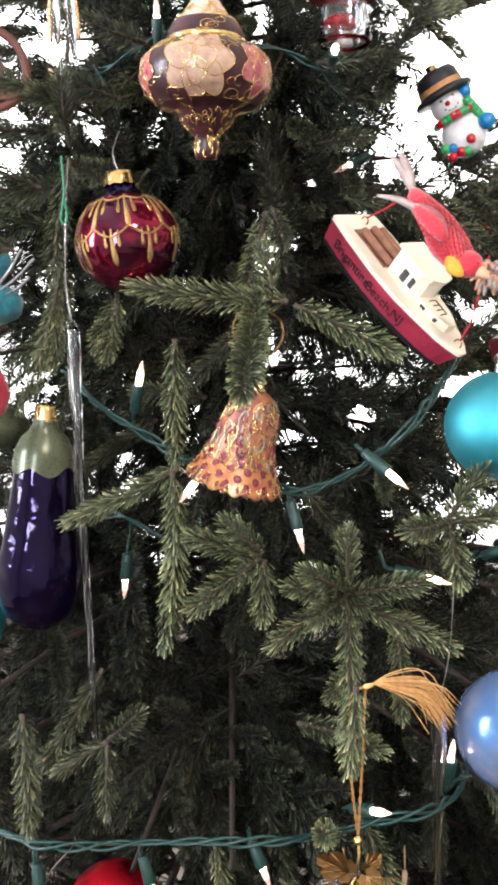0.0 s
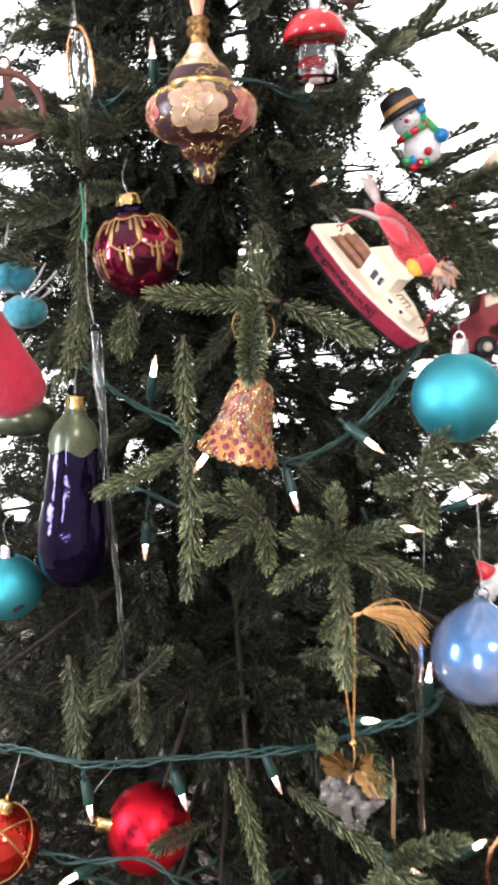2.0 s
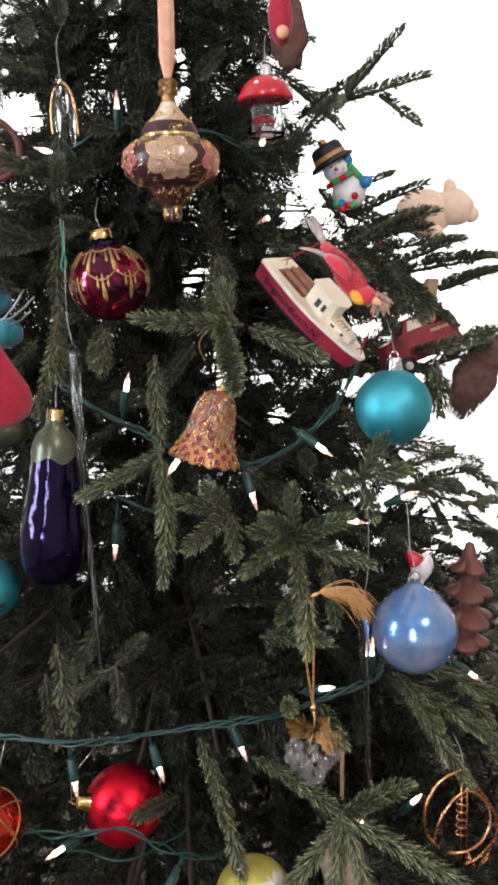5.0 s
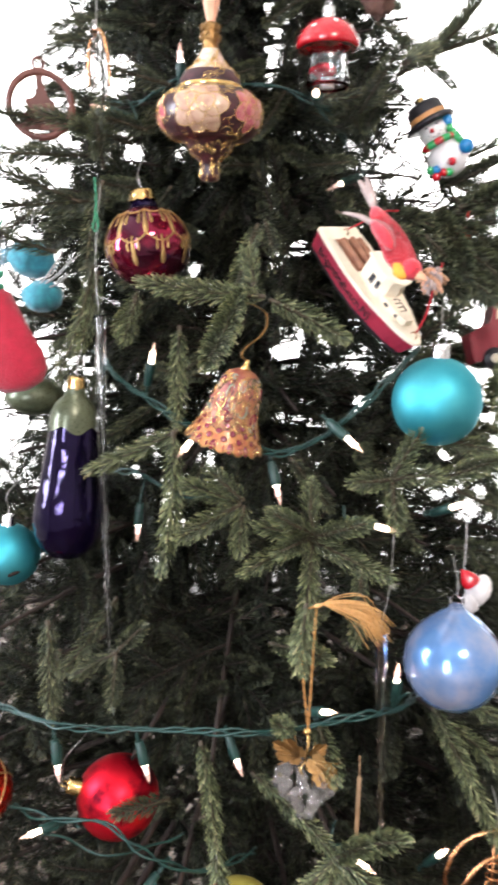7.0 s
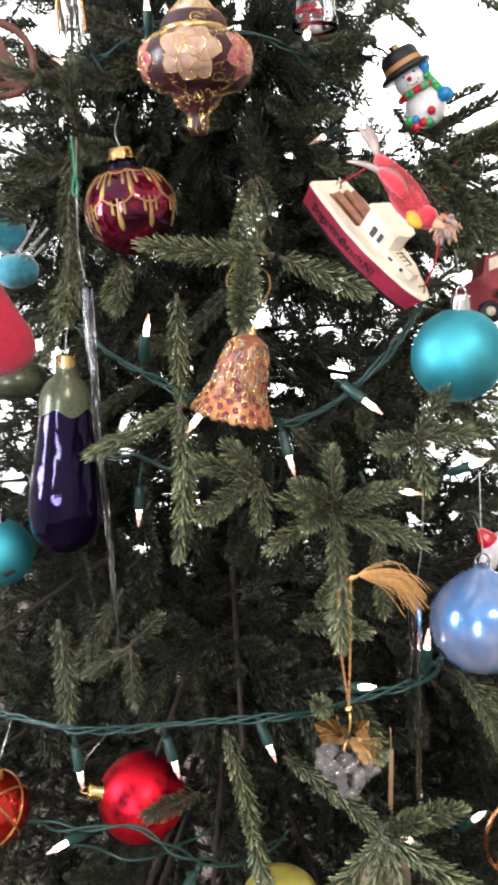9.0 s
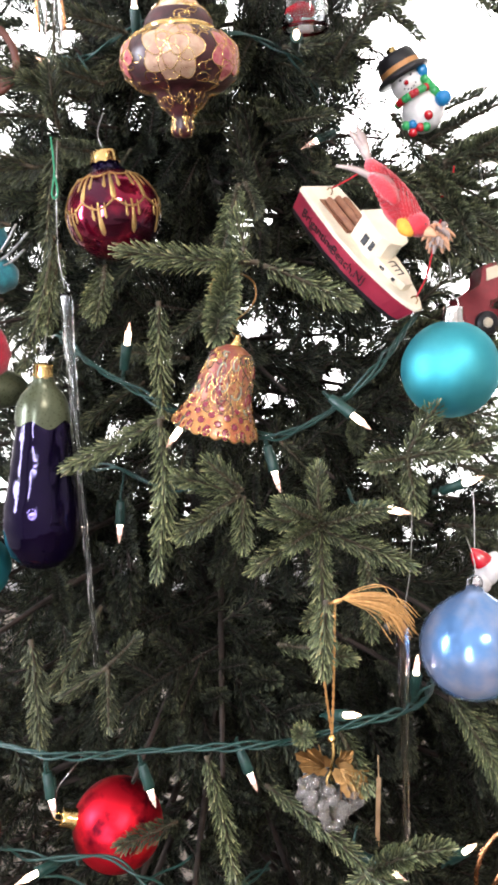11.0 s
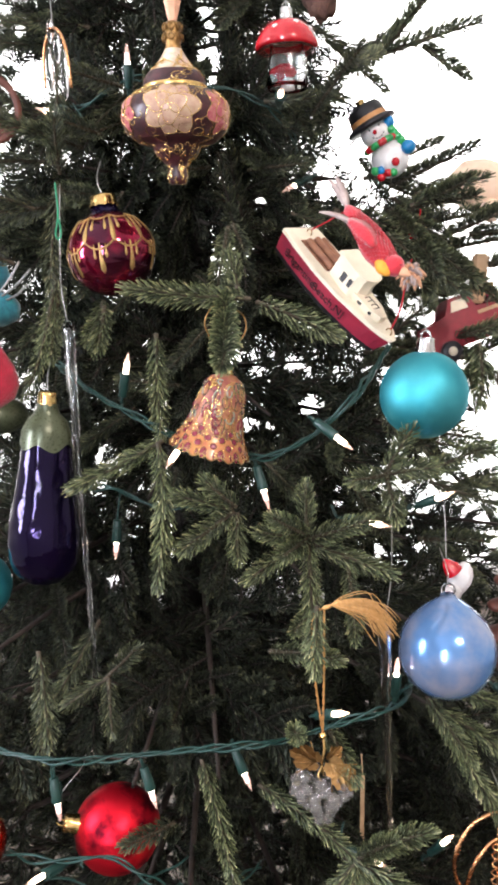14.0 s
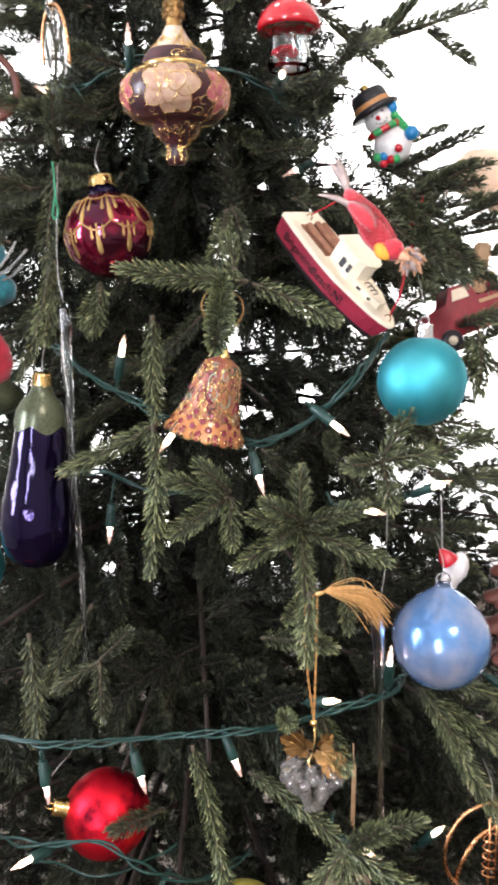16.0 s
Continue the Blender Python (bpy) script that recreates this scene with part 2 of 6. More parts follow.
TAN = material("tan_plush", (0.84, 0.64, 0.48), 0.9, second=(0.76, 0.54, 0.38), scale=90, bump=0.8, depth=0.001, sheen=0.4)
WOOD = material("red_brown_carved_wood", (0.15, 0.050, 0.033), 0.5, second=(0.08, 0.028, 0.020), scale=55, bump=0.3)
WOOD_LIGHT = material("pale_wood", (0.50, 0.33, 0.19), 0.6, second=(0.38, 0.24, 0.13), scale=60, bump=0.3)
TRUCK_RED = material("truck_red_paint", (0.27, 0.016, 0.028), 0.4, scale=80, bump=0.1, coat=0.3)
BLACK = material("black_paint", (0.016, 0.015, 0.018), 0.4, scale=80)
WHITE = material("white_glazed_paint", (0.80, 0.78, 0.76), 0.35, scale=70, coat=0.3)
BLUE = material("blue_glazed_paint", (0.01, 0.22, 0.52), 0.3, scale=80, coat=0.4)
GREEN = material("green_glazed_paint", (0.03, 0.36, 0.10), 0.3, scale=80, coat=0.4)
RED = material("red_glazed_paint", (0.50, 0.012, 0.022), 0.22, scale=80, coat=0.6)
BAND = material("ochre_hatband_paint", (0.52, 0.25, 0.09), 0.45, scale=80)
SATIN = material("peach_satin_ribbon", (0.66, 0.36, 0.22), 0.38, second=(0.52, 0.26, 0.15), scale=120, bump=0.2, sheen=0.4)
CORD = material("copper_gold_cord", (0.72, 0.40, 0.15), 0.35, 0.7, second=(0.50, 0.26, 0.09), scale=400, bump=0.2)
STRAW = material("golden_tassel_thread", (0.70, 0.41, 0.16), 0.45, second=(0.50, 0.27, 0.09), scale=300, bump=0.2)
CRYSTAL = material("crystal_bead_glass", (0.80, 0.77, 0.75), 0.03, trans=0.93, coat=0.2, second=(0.55, 0.52, 0.50), ior=1.45, bump=0.0, rvar=0.05)
SHELL = material("grey_brown_shell", (0.36, 0.27, 0.19), 0.5, second=(0.20, 0.14, 0.10), scale=90, bump=0.4)
PAINT = material("white_wall_paint", (0.52, 0.51, 0.50), 0.7, second=(0.47, 0.46, 0.45), scale=6, fine=240)
CEIL = material("white_ceiling_paint", (0.82, 0.82, 0.80), 0.8, second=(0.78, 0.78, 0.76), scale=6)
FLOORING = material("oak_floor", (0.085, 0.05, 0.03), 0.45, second=(0.05, 0.03, 0.018), scale=9)
TRUNK = material("fir_trunk_bark", (0.042, 0.033, 0.027), 0.9, second=(0.020, 0.016, 0.014), scale=40, bump=0.9, depth=0.004)


def glow_material(name, colour, strength):
    m, nt, p = base_material(name)
    p.inputs["Base Color"].default_value = (0, 0, 0, 1)
    p.inputs["Emission Color"].default_value = rgba(colour)
    p.inputs["Emission Strength"].default_value = strength
    return m


DAY = glow_material("bright_daylight", (1.0, 0.985, 0.97), 3.5)


# ---- mesh helpers ----
def frame_to(direction, origin=(0, 0, 0), up=(0, 0, 1)):
    """A pose whose +z runs along direction."""
    z = Vector(direction).normalized()
    x = Vector(up).cross(z)
    if x.length < 1e-4:
        x = Vector((1, 0, 0)) - z * z.x
    x.normalize()
    y = z.cross(x)
    m = Matrix((x, y, z)).transposed().to_4x4()
    m.translation = origin
    return m


def ident():
    return Matrix.Identity(4)


def rings(bm, loops, mat=0, closed=True, cap0=False, cap1=False):
    made = [[bm.verts.new(p) for p in loop] for loop in loops]
    for a, b in zip(made, made[1:]):
        n = len(a)
        for i in range(n if closed else n - 1):
            f = bm.faces.new((a[i], a[(i + 1) % n], b[(i + 1) % n], b[i]))
            f.smooth, f.material_index = True, mat
    for flag, ring, flip in ((cap0, made[0], True), (cap1, made[-1], False)):
        if flag:
            f = bm.faces.new(ring[::-1] if flip else ring)
            f.material_index = mat
    return made


def lathe(bm, profile, seg=36, mat=0, m=None, wave=None):
    """Turns (radius, height) pairs about z. mat: a slot, or one slot for each band."""
    m = m or ident()
    loops = []
    for k, (r, z) in enumerate(profile):
        loop = []
        for i in range(seg):
            a = 2 * math.pi * i / seg
            rr, zz = (max(r, 1e-5), z) if wave is None else wave(k, max(r, 1e-5), z, a)
            loop.append(m @ Vector((rr * math.cos(a), rr * math.sin(a), zz)))
        loops.append(loop)
    made = rings(bm, loops)
    if mat:
        bm.faces.index_update()
        faces = bm.faces[:]
        new_faces = faces[-seg * (len(profile) - 1):]
        for k in range(len(profile) - 1):
            slot = mat if isinstance(mat, int) else mat[k]
            for f in new_faces[k * seg:(k + 1) * seg]:
                f.material_index = slot
    return made


def smooth_path(points, steps=6):
    pts = [Vector(p) for p in points]
    if len(pts) < 3:
        return pts
    out = []
    ext = [2 * pts[0] - pts[1]] + pts + [2 * pts[-1] - pts[-2]]
    for a, b, c, d in zip(ext, ext[1:], ext[2:], ext[3:]):
        for s in range(steps):
            t = s / steps
            out.append(0.5 * (2 * b + (c - a) * t + (2 * a - 5 * b + 4 * c - d) * t * t + (3 * b - a - 3 * c + d) * t ** 3))
    return out + [pts[-1]]


def tube(bm, points, radius, seg=8, mat=0, taper=1.0, caps=True):
    pts = [Vector(p) for p in points]
    loops, side = [], None
    for k, p in enumerate(pts):
        d = (pts[min(k + 1, len(pts) - 1)] - pts[max(k - 1, 0)])
        d = d.normalized() if d.length > 1e-9 else Vector((0, 0, 1))
        if side is None:
            side = d.orthogonal().normalized()
        side = (side - d * side.dot(d))
        side = side.normalized() if side.length > 1e-6 else d.orthogonal().normalized()
        up = d.cross(side)
        r = radius * (1 + (taper - 1) * k / max(1, len(pts) - 1))
        loops.append([p + r * (math.cos(a) * side + math.sin(a) * up) for a in (2 * math.pi * i / seg for i in range(seg))])
    rings(bm, loops, mat, cap0=caps, cap1=caps)


def blob(bm, centre, radii, mat=0, turn=None, seg=20, rows=12, rough=0.0, freq=40.0):
    m = Matrix.Translation(centre) @ (turn or ident())
    loops = []
    for k in range(rows + 1):
        v = math.pi * k / rows
        loop = []
        for i in range(seg):
            a = 2 * math.pi * i / seg
            d = Vector((max(math.sin(v), 1e-4) * math.cos(a), max(math.sin(v), 1e-4) * math.sin(a), -math.cos(v)))
            q = Vector((d.x * radii[0], d.y * radii[1], d.z * radii[2]))
            if rough:
                q *= 1 + rough * noise.noise(q * freq + Vector(centre) * 7)
            loop.append(m @ q)
        loops.append(loop)
    rings(bm, loops, mat)


def block(bm, size, m, mat=0, bevel=0.0):
    r = bmesh.ops.create_cube(bm, size=1.0, matrix=m @ Matrix.Diagonal((*size, 1)))
    faces = {f for v in r["verts"] for f in v.link_faces}
    for f in faces:
        f.material_index = mat
    if bevel:
        edges = list({e for v in r["verts"] for e in v.link_edges})
        b = bmesh.ops.bevel(bm, geom=edges, offset=bevel, segments=2, affect="EDGES")
        for f in b["faces"]:
            f.material_index = mat


def slab(bm, outline, thick, m, mat=0):
    """A flat plate with that outline, in the xy plane of m."""
    lo = [bm.verts.new(m @ Vector((x, y, 0))) for x, y in outline]
    hi = [bm.verts.new(m @ Vector((x, y, thick))) for x, y in outline]
    n = len(outline)
    fs = [bm.faces.new(lo[::-1]), bm.faces.new(hi)]
    fs += [bm.faces.new((lo[i], lo[(i + 1) % n], hi[(i + 1) % n], hi[i])) for i in range(n)]
    for f in fs:
        f.material_index = mat


def part(name, bm, mats, parent=None, label="", smooth=None):
    data = bpy.data.meshes.new(name)
    bmesh.ops.recalc_face_normals(bm, faces=bm.faces[:])
    if smooth is not None:
        for f in bm.faces:
            f.smooth = smooth
    bm.to_mesh(data)
    bm.free()
    for m in (mats if isinstance(mats, (list, tuple)) else [mats]):
        data.materials.append(m)
    ob = new(name, data)
    if parent:
        ob.parent = parent
    if label:
        tagged(ob, label)
    return ob


def thing(name, label, category, m=None, group="", kind=""):
    ob = new(name)
    ob.empty_display_size = 0.01
    ob.matrix_world = m or ident()
    return tagged(ob, label, category, group, kind)


def whole(name, bm, mats, label, category, m=None, group="", kind=""):
    ob = part(name, bm, mats)
    ob.matrix_world = m or ident()
    return tagged(ob, label, category, group, kind)


# ---- the room ----
X0, X1, Y0, Y1, ZC = -2.0, 3.2, -2.4, 3.2, 2.95


def wall_with_opening(name, along, fixed, lo, hi, opening, thick, label):
    """A wall along x or y at the given place, with one opening (a0, a1, z0, z1) or none."""
    bm = bmesh.new()
    spans = [(lo, hi, 0.0, ZC)]
    if opening:
        a0, a1, z0, z1 = opening
        spans = [(lo, a0, 0.0, ZC), (a1, hi, 0.0, ZC), (a0, a1, 0.0, z0), (a0, a1, z1, ZC)]
    for a, b, z, y in spans:
        size = (b - a, thick, y - z) if along == "x" else (thick, b - a, y - z)
        mid = ((a + b) / 2, fixed, (z + y) / 2) if along == "x" else (fixed, (a + b) / 2, (z + y) / 2)
        block(bm, size, Matrix.Translation(mid))
    return whole(name, bm, PAINT, label, "wall", kind="structure")


NORTH = (-1.75, 3.0, 0.08, 2.80)
wall_with_opening("wall_north", "x", Y1 + 0.08, X0 - 0.16, X1 + 0.16, NORTH, 0.16, "white painted wall with a broad bright window")
wall_with_opening("wall_south", "x", Y0 - 0.08, X0 - 0.16, X1 + 0.16, (-1.25, -0.55, 1.15, 2.55), 0.16, "white painted wall with a window")
wall_with_opening("wall_west", "y", X0 - 0.08, Y0, Y1, (-0.25, 0.45, 1.2, 2.5), 0.16, "white painted wall with a window")
wall_with_opening("wall_east", "y", X1 + 0.08, Y0, Y1, None, 0.16, "plain white painted wall")
bm = bmesh.new()
block(bm, (X1 - X0 + 0.32, Y1 - Y0 + 0.32, 0.1), Matrix.Translation(((X0 + X1) / 2, (Y0 + Y1) / 2, -0.05)))
whole("floor", bm, FLOORING, "brown oak floor of the room", "floor", kind="structure")
bm = bmesh.new()
block(bm, (X1 - X0 + 0.32, Y1 - Y0 + 0.32, 0.1), Matrix.Translation(((X0 + X1) / 2, (Y0 + Y1) / 2, ZC + 0.05)))
whole("ceiling", bm, CEIL, "plain white painted ceiling", "ceiling", kind="structure")
bm = bmesh.new()
block(bm, (9.0, 0.05, 6.0), Matrix.Translation((0.6, 4.6, 1.5)))
whole("backdrop", bm, DAY, "white overexposed daylight outside the window", "sky", kind="structure")


def window_frame(name, m, w, h):
    top = thing(name, "white framed window full of daylight", "window", m, kind="structure")
    for nm, size, at in (("sill", (w, 0.10, 0.04), (0, 0, -h / 2 + 0.02)), ("head", (w, 0.08, 0.04), (0, 0, h / 2 - 0.02)),
                         ("jamb", (0.04, 0.08, h - 0.08), (-w / 2 + 0.02, 0, 0)), ("jamb", (0.04, 0.08, h - 0.08), (w / 2 - 0.02, 0, 0))):
        bm = bmesh.new()
        block(bm, size, Matrix.Translation(at), 0, 0.004)
        part(nm, bm, WHITE, top)
    return top


window_frame("window_1", pose((NORTH[0] + NORTH[1]) / 2, Y1 + 0.08, (NORTH[2] + NORTH[3]) / 2), NORTH[1] - NORTH[0], NORTH[3] - NORTH[2])
window_frame("window_2", pose(-0.9, Y0 - 0.08, 1.85), 0.7, 1.4)
window_frame("window_3", pose(X0 - 0.08, 0.1, 1.85, 0, 0, 90), 0.7, 1.3)

# ---- the fir tree ----
TX, TY, TOP = 0.05, 0.885, 2.30
rng = np.random.default_rng(11)


def reach(z):
    """How far the branches come from the trunk at a height."""
    return max(0.03, min(0.330 + 0.345 * (1.35 - z) + 0.30 * max(0.0, 1.33 - z), 0.62))


def unit(v):
    return v / np.maximum(np.linalg.norm(v, axis=-1, keepdims=True), 1e-9)


def needled_twig(length, per_cm, size, gen, sweep=0.25, bow=0.06, thick=0.0011, slim=0.05, open_by=50, comb=0.0):
    """Points, faces, slots and shares of one twig along +z, with blunt needles all round, or combed towards +x."""
    n = max(8, int(length * 100 * per_cm))
    s = (np.arange(n) + gen.uniform(0, 0.8, n)) / n * 0.97 + 0.03
    phi = np.arange(n) * 2.39996 + gen.normal(0, 0.16, n)
    if comb:
        phi = gen.normal(0, comb, n)

    def spine(u):
        u = np.asarray(u)
        return np.stack([0 * u, -bow * length * u * (1 - u) * 2, length * u], -1)

    base = spine(s)
    radial = np.stack([np.cos(phi), np.sin(phi), 0 * phi], -1)
    lean = np.radians(gen.normal(open_by, 6, n)) * (1 - 0.55 * np.clip((s - 0.86) / 0.14, 0, 1))
    way = unit(radial * np.sin(lean)[:, None] + np.array([0, 0, 1.0]) * np.cos(lean)[:, None] + np.array([0, sweep, 0]))
    ln = size * gen.normal(1, 0.08, n) * (0.78 + 0.5 * np.sin(np.pi * np.clip(s, 0.05, 0.93)) ** 0.7) * 0.85
    across = unit(np.cross(way, radial + gen.normal(0, 0.30, (n, 3))))
    w = size * slim * gen.normal(1, 0.12, n)
    curl = unit(np.cross(across, way))
    root = base + radial * thick * 0.6
    mid = root + way * (ln * 0.5)[:, None] + curl * (ln * 0.04)[:, None]
    tip = root + way * ln[:, None] + np.array([0, 0, 1.0]) * (ln * 0.14)[:, None]
    side = across * w[:, None]
    pts = np.stack([root, mid + side, tip + side * 0.62, tip - side * 0.62, mid - side], 1).reshape(-1, 3)
    k = np.arange(n)[:, None] * 5
    quads = np.concatenate([k + [0, 1, 4, 4], k + [1, 2, 3, 4]])
    quads[quads[:, 2] == quads[:, 3], 3] = -1
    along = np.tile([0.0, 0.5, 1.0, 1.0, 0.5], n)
    slots = np.zeros(len(quads), int)
    # the twig itself
    rows, seg = 5, 5
    u = np.linspace(0, 1, rows)
    c = spine(u)
    a = np.arange(seg) * 2 * np.pi / seg
    ring = np.stack([np.cos(a), np.sin(a), 0 * a], -1)
    stem = (c[:, None] + ring[None] * (thick * (1.15 - 0.75 * u))[:, None, None]).reshape(-1, 3)
    q = np.array([[r * seg + i, r * seg + (i + 1) % seg, (r + 1) * seg + (i + 1) % seg, (r + 1) * seg + i] for r in range(rows - 1) for i in range(seg)])
    return np.concatenate([pts, stem]), np.concatenate([quads, q + len(pts)]), np.concatenate([slots, np.ones(len(q), int)]), np.concatenate([along, np.zeros(len(stem))])


def place_twig(t, m):
    p, q, s, u = t
    m = np.array(m)
    return p @ m[:3, :3].T + m[:3, 3], q, s, u


def joined(bits):
    pts, quads, slots, ups, off = [], [], [], [], 0
    for p, q, s, u in bits:
        pts.append(p)
        quads.append(np.where(q >= 0, q + off, -1))
        slots.append(s)
        ups.append(u)
        off += len(p)
    return np.concatenate(pts), np.concatenate(quads), np.concatenate(slots), np.concatenate(ups)


def mesh_of(name, bits, mats):
    p, q, s, u = bits
    data = bpy.data.meshes.new(name)
    sizes = np.where(q[:, 3] < 0, 3, 4)
    flat = q.ravel()
    flat = flat[flat >= 0]
    data.vertices.add(len(p))
    data.vertices.foreach_set("co", p.astype(np.float32).ravel())
    data.loops.add(len(flat))
    data.loops.foreach_set("vertex_index", flat.astype(np.int32))
    data.polygons.add(len(q))
    data.polygons.foreach_set("loop_start", np.concatenate([[0], np.cumsum(sizes)[:-1]]).astype(np.int32))
    data.polygons.foreach_set("material_index", s.astype(np.int32))
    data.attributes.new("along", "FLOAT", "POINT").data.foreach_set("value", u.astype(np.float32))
    for m in mats:
        data.materials.append(m)
    data.update(calc_edges=True)
    data.validate()
    return data


def spray(gen, length, per_cm, size, sides):
    """A flat spray: a leader along +z with side twigs in the xz plane."""
    bits = [needled_twig(length, per_cm, size, gen, bow=0.10, slim=0.072, open_by=54)]
    for k in range(sides):
        u = 0.10 + 0.68 * (k + gen.random() * 0.6) / sides
        hand = -1 if k % 2 else 1
        ln = length * (0.62 - 0.42 * u) * gen.uniform(0.8, 1.2)
        d = Vector((hand * math.sin(radians(gen.uniform(42, 62))), gen.uniform(-0.22, 0.18), 0.75))
        m = frame_to(d, (0, -0.10 * length * u * (1 - u) * 2, length * u), up=(1, 0, 0) if hand < 0 else (-1, 0, 0))
        m = m @ Matrix.Rotation(gen.uniform(0, 6.3), 4, "Z")
        bits.append(place_twig(needled_twig(ln, per_cm, size, gen, sweep=0.05, slim=0.072, open_by=54), m))
    return joined(bits)


NEAR = [spray(rng, rng.uniform(0.105, 0.14), 38, 0.0080, 5) for _ in range(7)]
SPRAYS = [spray(rng, rng.uniform(0.105, 0.14), 22, 0.0090, 5) for _ in range(7)]
COARSE = [spray(rng, rng.uniform(0.14, 0.18), 8, 0.0140, 6) for _ in range(3)]

# Room that the hanging things take up: centre and radius.
CLEAR = [((0.062, 0.593, 1.555), 0.060), ((0.006, 0.621, 1.470), 0.055), ((0.18, 0.62, 1.44), 0.065), ((0.20, 0.55, 1.47), 0.04),
         ((0.08, 0.56, 1.35), 0.045), ((-0.047, 0.578, 1.34), 0.040), ((-0.055, 0.575, 1.27), 0.045), ((0.226, 0.538, 1.363), 0.050),
         ((0.25, 0.55, 1.162), 0.055), ((-0.114, 0.585, 1.218), 0.04), ((-0.01, 0.531, 1.038), 0.05), ((0.143, 0.478, 1.10), 0.045),
         ((0.246, 0.785, 1.57), 0.066), ((0.146, 0.628, 1.61), 0.04), ((-0.09, 0.54, 1.405), 0.06), ((-0.10, 0.64, 1.46), 0.04),
         ((0.31, 0.72, 1.40), 0.045), ((-0.026, 0.58, 1.37), 0.02), ((-0.025, 0.57, 1.25), 0.02), ((0.2, 0.51, 1.16), 0.025),
         ((0.202, 0.515, 1.05), 0.02), ((0.093, 0.485, 0.985), 0.04), ((0.37, 0.70, 1.36), 0.05), ((0.33, 0.62, 1.155), 0.03),
         ((0.287, 0.52, 1.0), 0.03), ((-0.087, 0.65, 1.585), 0.04), ((-0.10, 0.50, 1.055), 0.035), ((0.43, 0.95, 1.545), 0.05),
         ((0.176, 0.72, 1.69), 0.04), ((-0.09, 0.62, 1.345), 0.035), ((0.056, 0.530, 1.199), 0.030), ((0.02, 0.50, 1.12), 0.03), ((0.10, 0.50, 1.12), 0.03)]


# Gaps between the branches where daylight comes through: x and height at the trunk, slopes, radius.
GAPS = [(0.089, 1.464, -0.011, 0.031, 0.0127), (0.099, 1.361, 0.001, -0.090, 0.0127), (0.163, 1.349, 0.075, -0.104, 0.0101), (0.182, 1.301, 0.098, -0.161, 0.0139),
          (0.115, 1.285, 0.019, -0.179, 0.0095), (0.223, 1.594, 0.146, 0.183, 0.0127), (-0.096, 1.658, -0.228, 0.258, 0.0222), (-0.079, 1.599, -0.208, 0.189, 0.0095),
          (-0.058, 1.095, -0.183, -0.402, 0.0101), (-0.196, 1.189, -0.345, -0.291, 0.0152), (0.215, 1.180, 0.137, -0.302, 0.0070), (-0.156, 1.554, -0.298, 0.136, 0.0152),
          (0.092, 1.471, 0.019, 0.033, 0.0152), (0.181, 1.395, 0.120, -0.053, 0.0101), (0.208, 1.538, 0.151, 0.110, 0.0139), (0.184, 1.297, 0.124, -0.165, 0.0089)]
GAPS += [(-0.083, 1.659, -0.180, 0.247, 0.0215), (0.135, 1.526, 0.069, 0.096, 0.0089), (0.261, 1.118, 0.212, -0.369, 0.0082), (0.106, 1.071, 0.036, -0.422, 0.0063),
          (0.393, 1.247, 0.362, -0.221, 0.0222), (0.311, 1.398, 0.269, -0.050, 0.0139), (0.110, 1.475, -0.074, 0.037, 0.0114), (0.096, 1.359, -0.091, -0.098, 0.0127),
          (0.177, 1.349, 0.003, -0.108, 0.0101), (-0.012, 1.062, -0.215, -0.439, 0.0101), (-0.229, 1.033, -0.466, -0.473, 0.0101), (-0.269, 0.979, -0.512, -0.536, 0.0101),
          (-0.070, 1.578, -0.282, 0.156, 0.0127), (-0.082, 1.662, -0.296, 0.252, 0.0190), (-0.006, 1.453, -0.209, 0.012, 0.0076), (-0.253, 1.261, -0.493, -0.210, 0.0203)]


def in_gap(pts, wide=1.0):
    """Which of the points lie in a gap."""
    pts = np.asarray(pts)
    hit = np.zeros(len(pts), bool)
    for gx, gz, sx, sz, r in GAPS:
        dy = pts[:, 1] - TY
        off = np.hypot(pts[:, 0] - gx - sx * dy, pts[:, 2] - gz - sz * dy)
        rag = 1 + 0.35 * np.sin(pts[:, 0] * 310 + pts[:, 2] * 170) * np.sin(pts[:, 2] * 390 + pts[:, 1] * 120)
        hit |= off < r * wide * rag
    return hit


def thinned(t):
    """A spray without the needles that would stand in a gap."""
    p, q, s, u = t
    keep = ~in_gap(p[q[:, 0]])
    return p, q[keep], s[keep], u


def is_free(p, tip):
    """Whether a spray from p to tip stays clear of the hanging things and of the air outside them."""
    for c, r in CLEAR:
        c = np.array(c)
        out = c - np.array([TX, TY, c[2]])
        out = out / np.linalg.norm(out)
        for q in (p + (tip - p) * 0.35, p + (tip - p) * 0.7, tip):
            along = (q - c) @ out
            if along > -0.035:
                off = q - c - out * max(0.0, along)
                if off @ off < (r + 0.012) ** 2:
                    return False
    return True


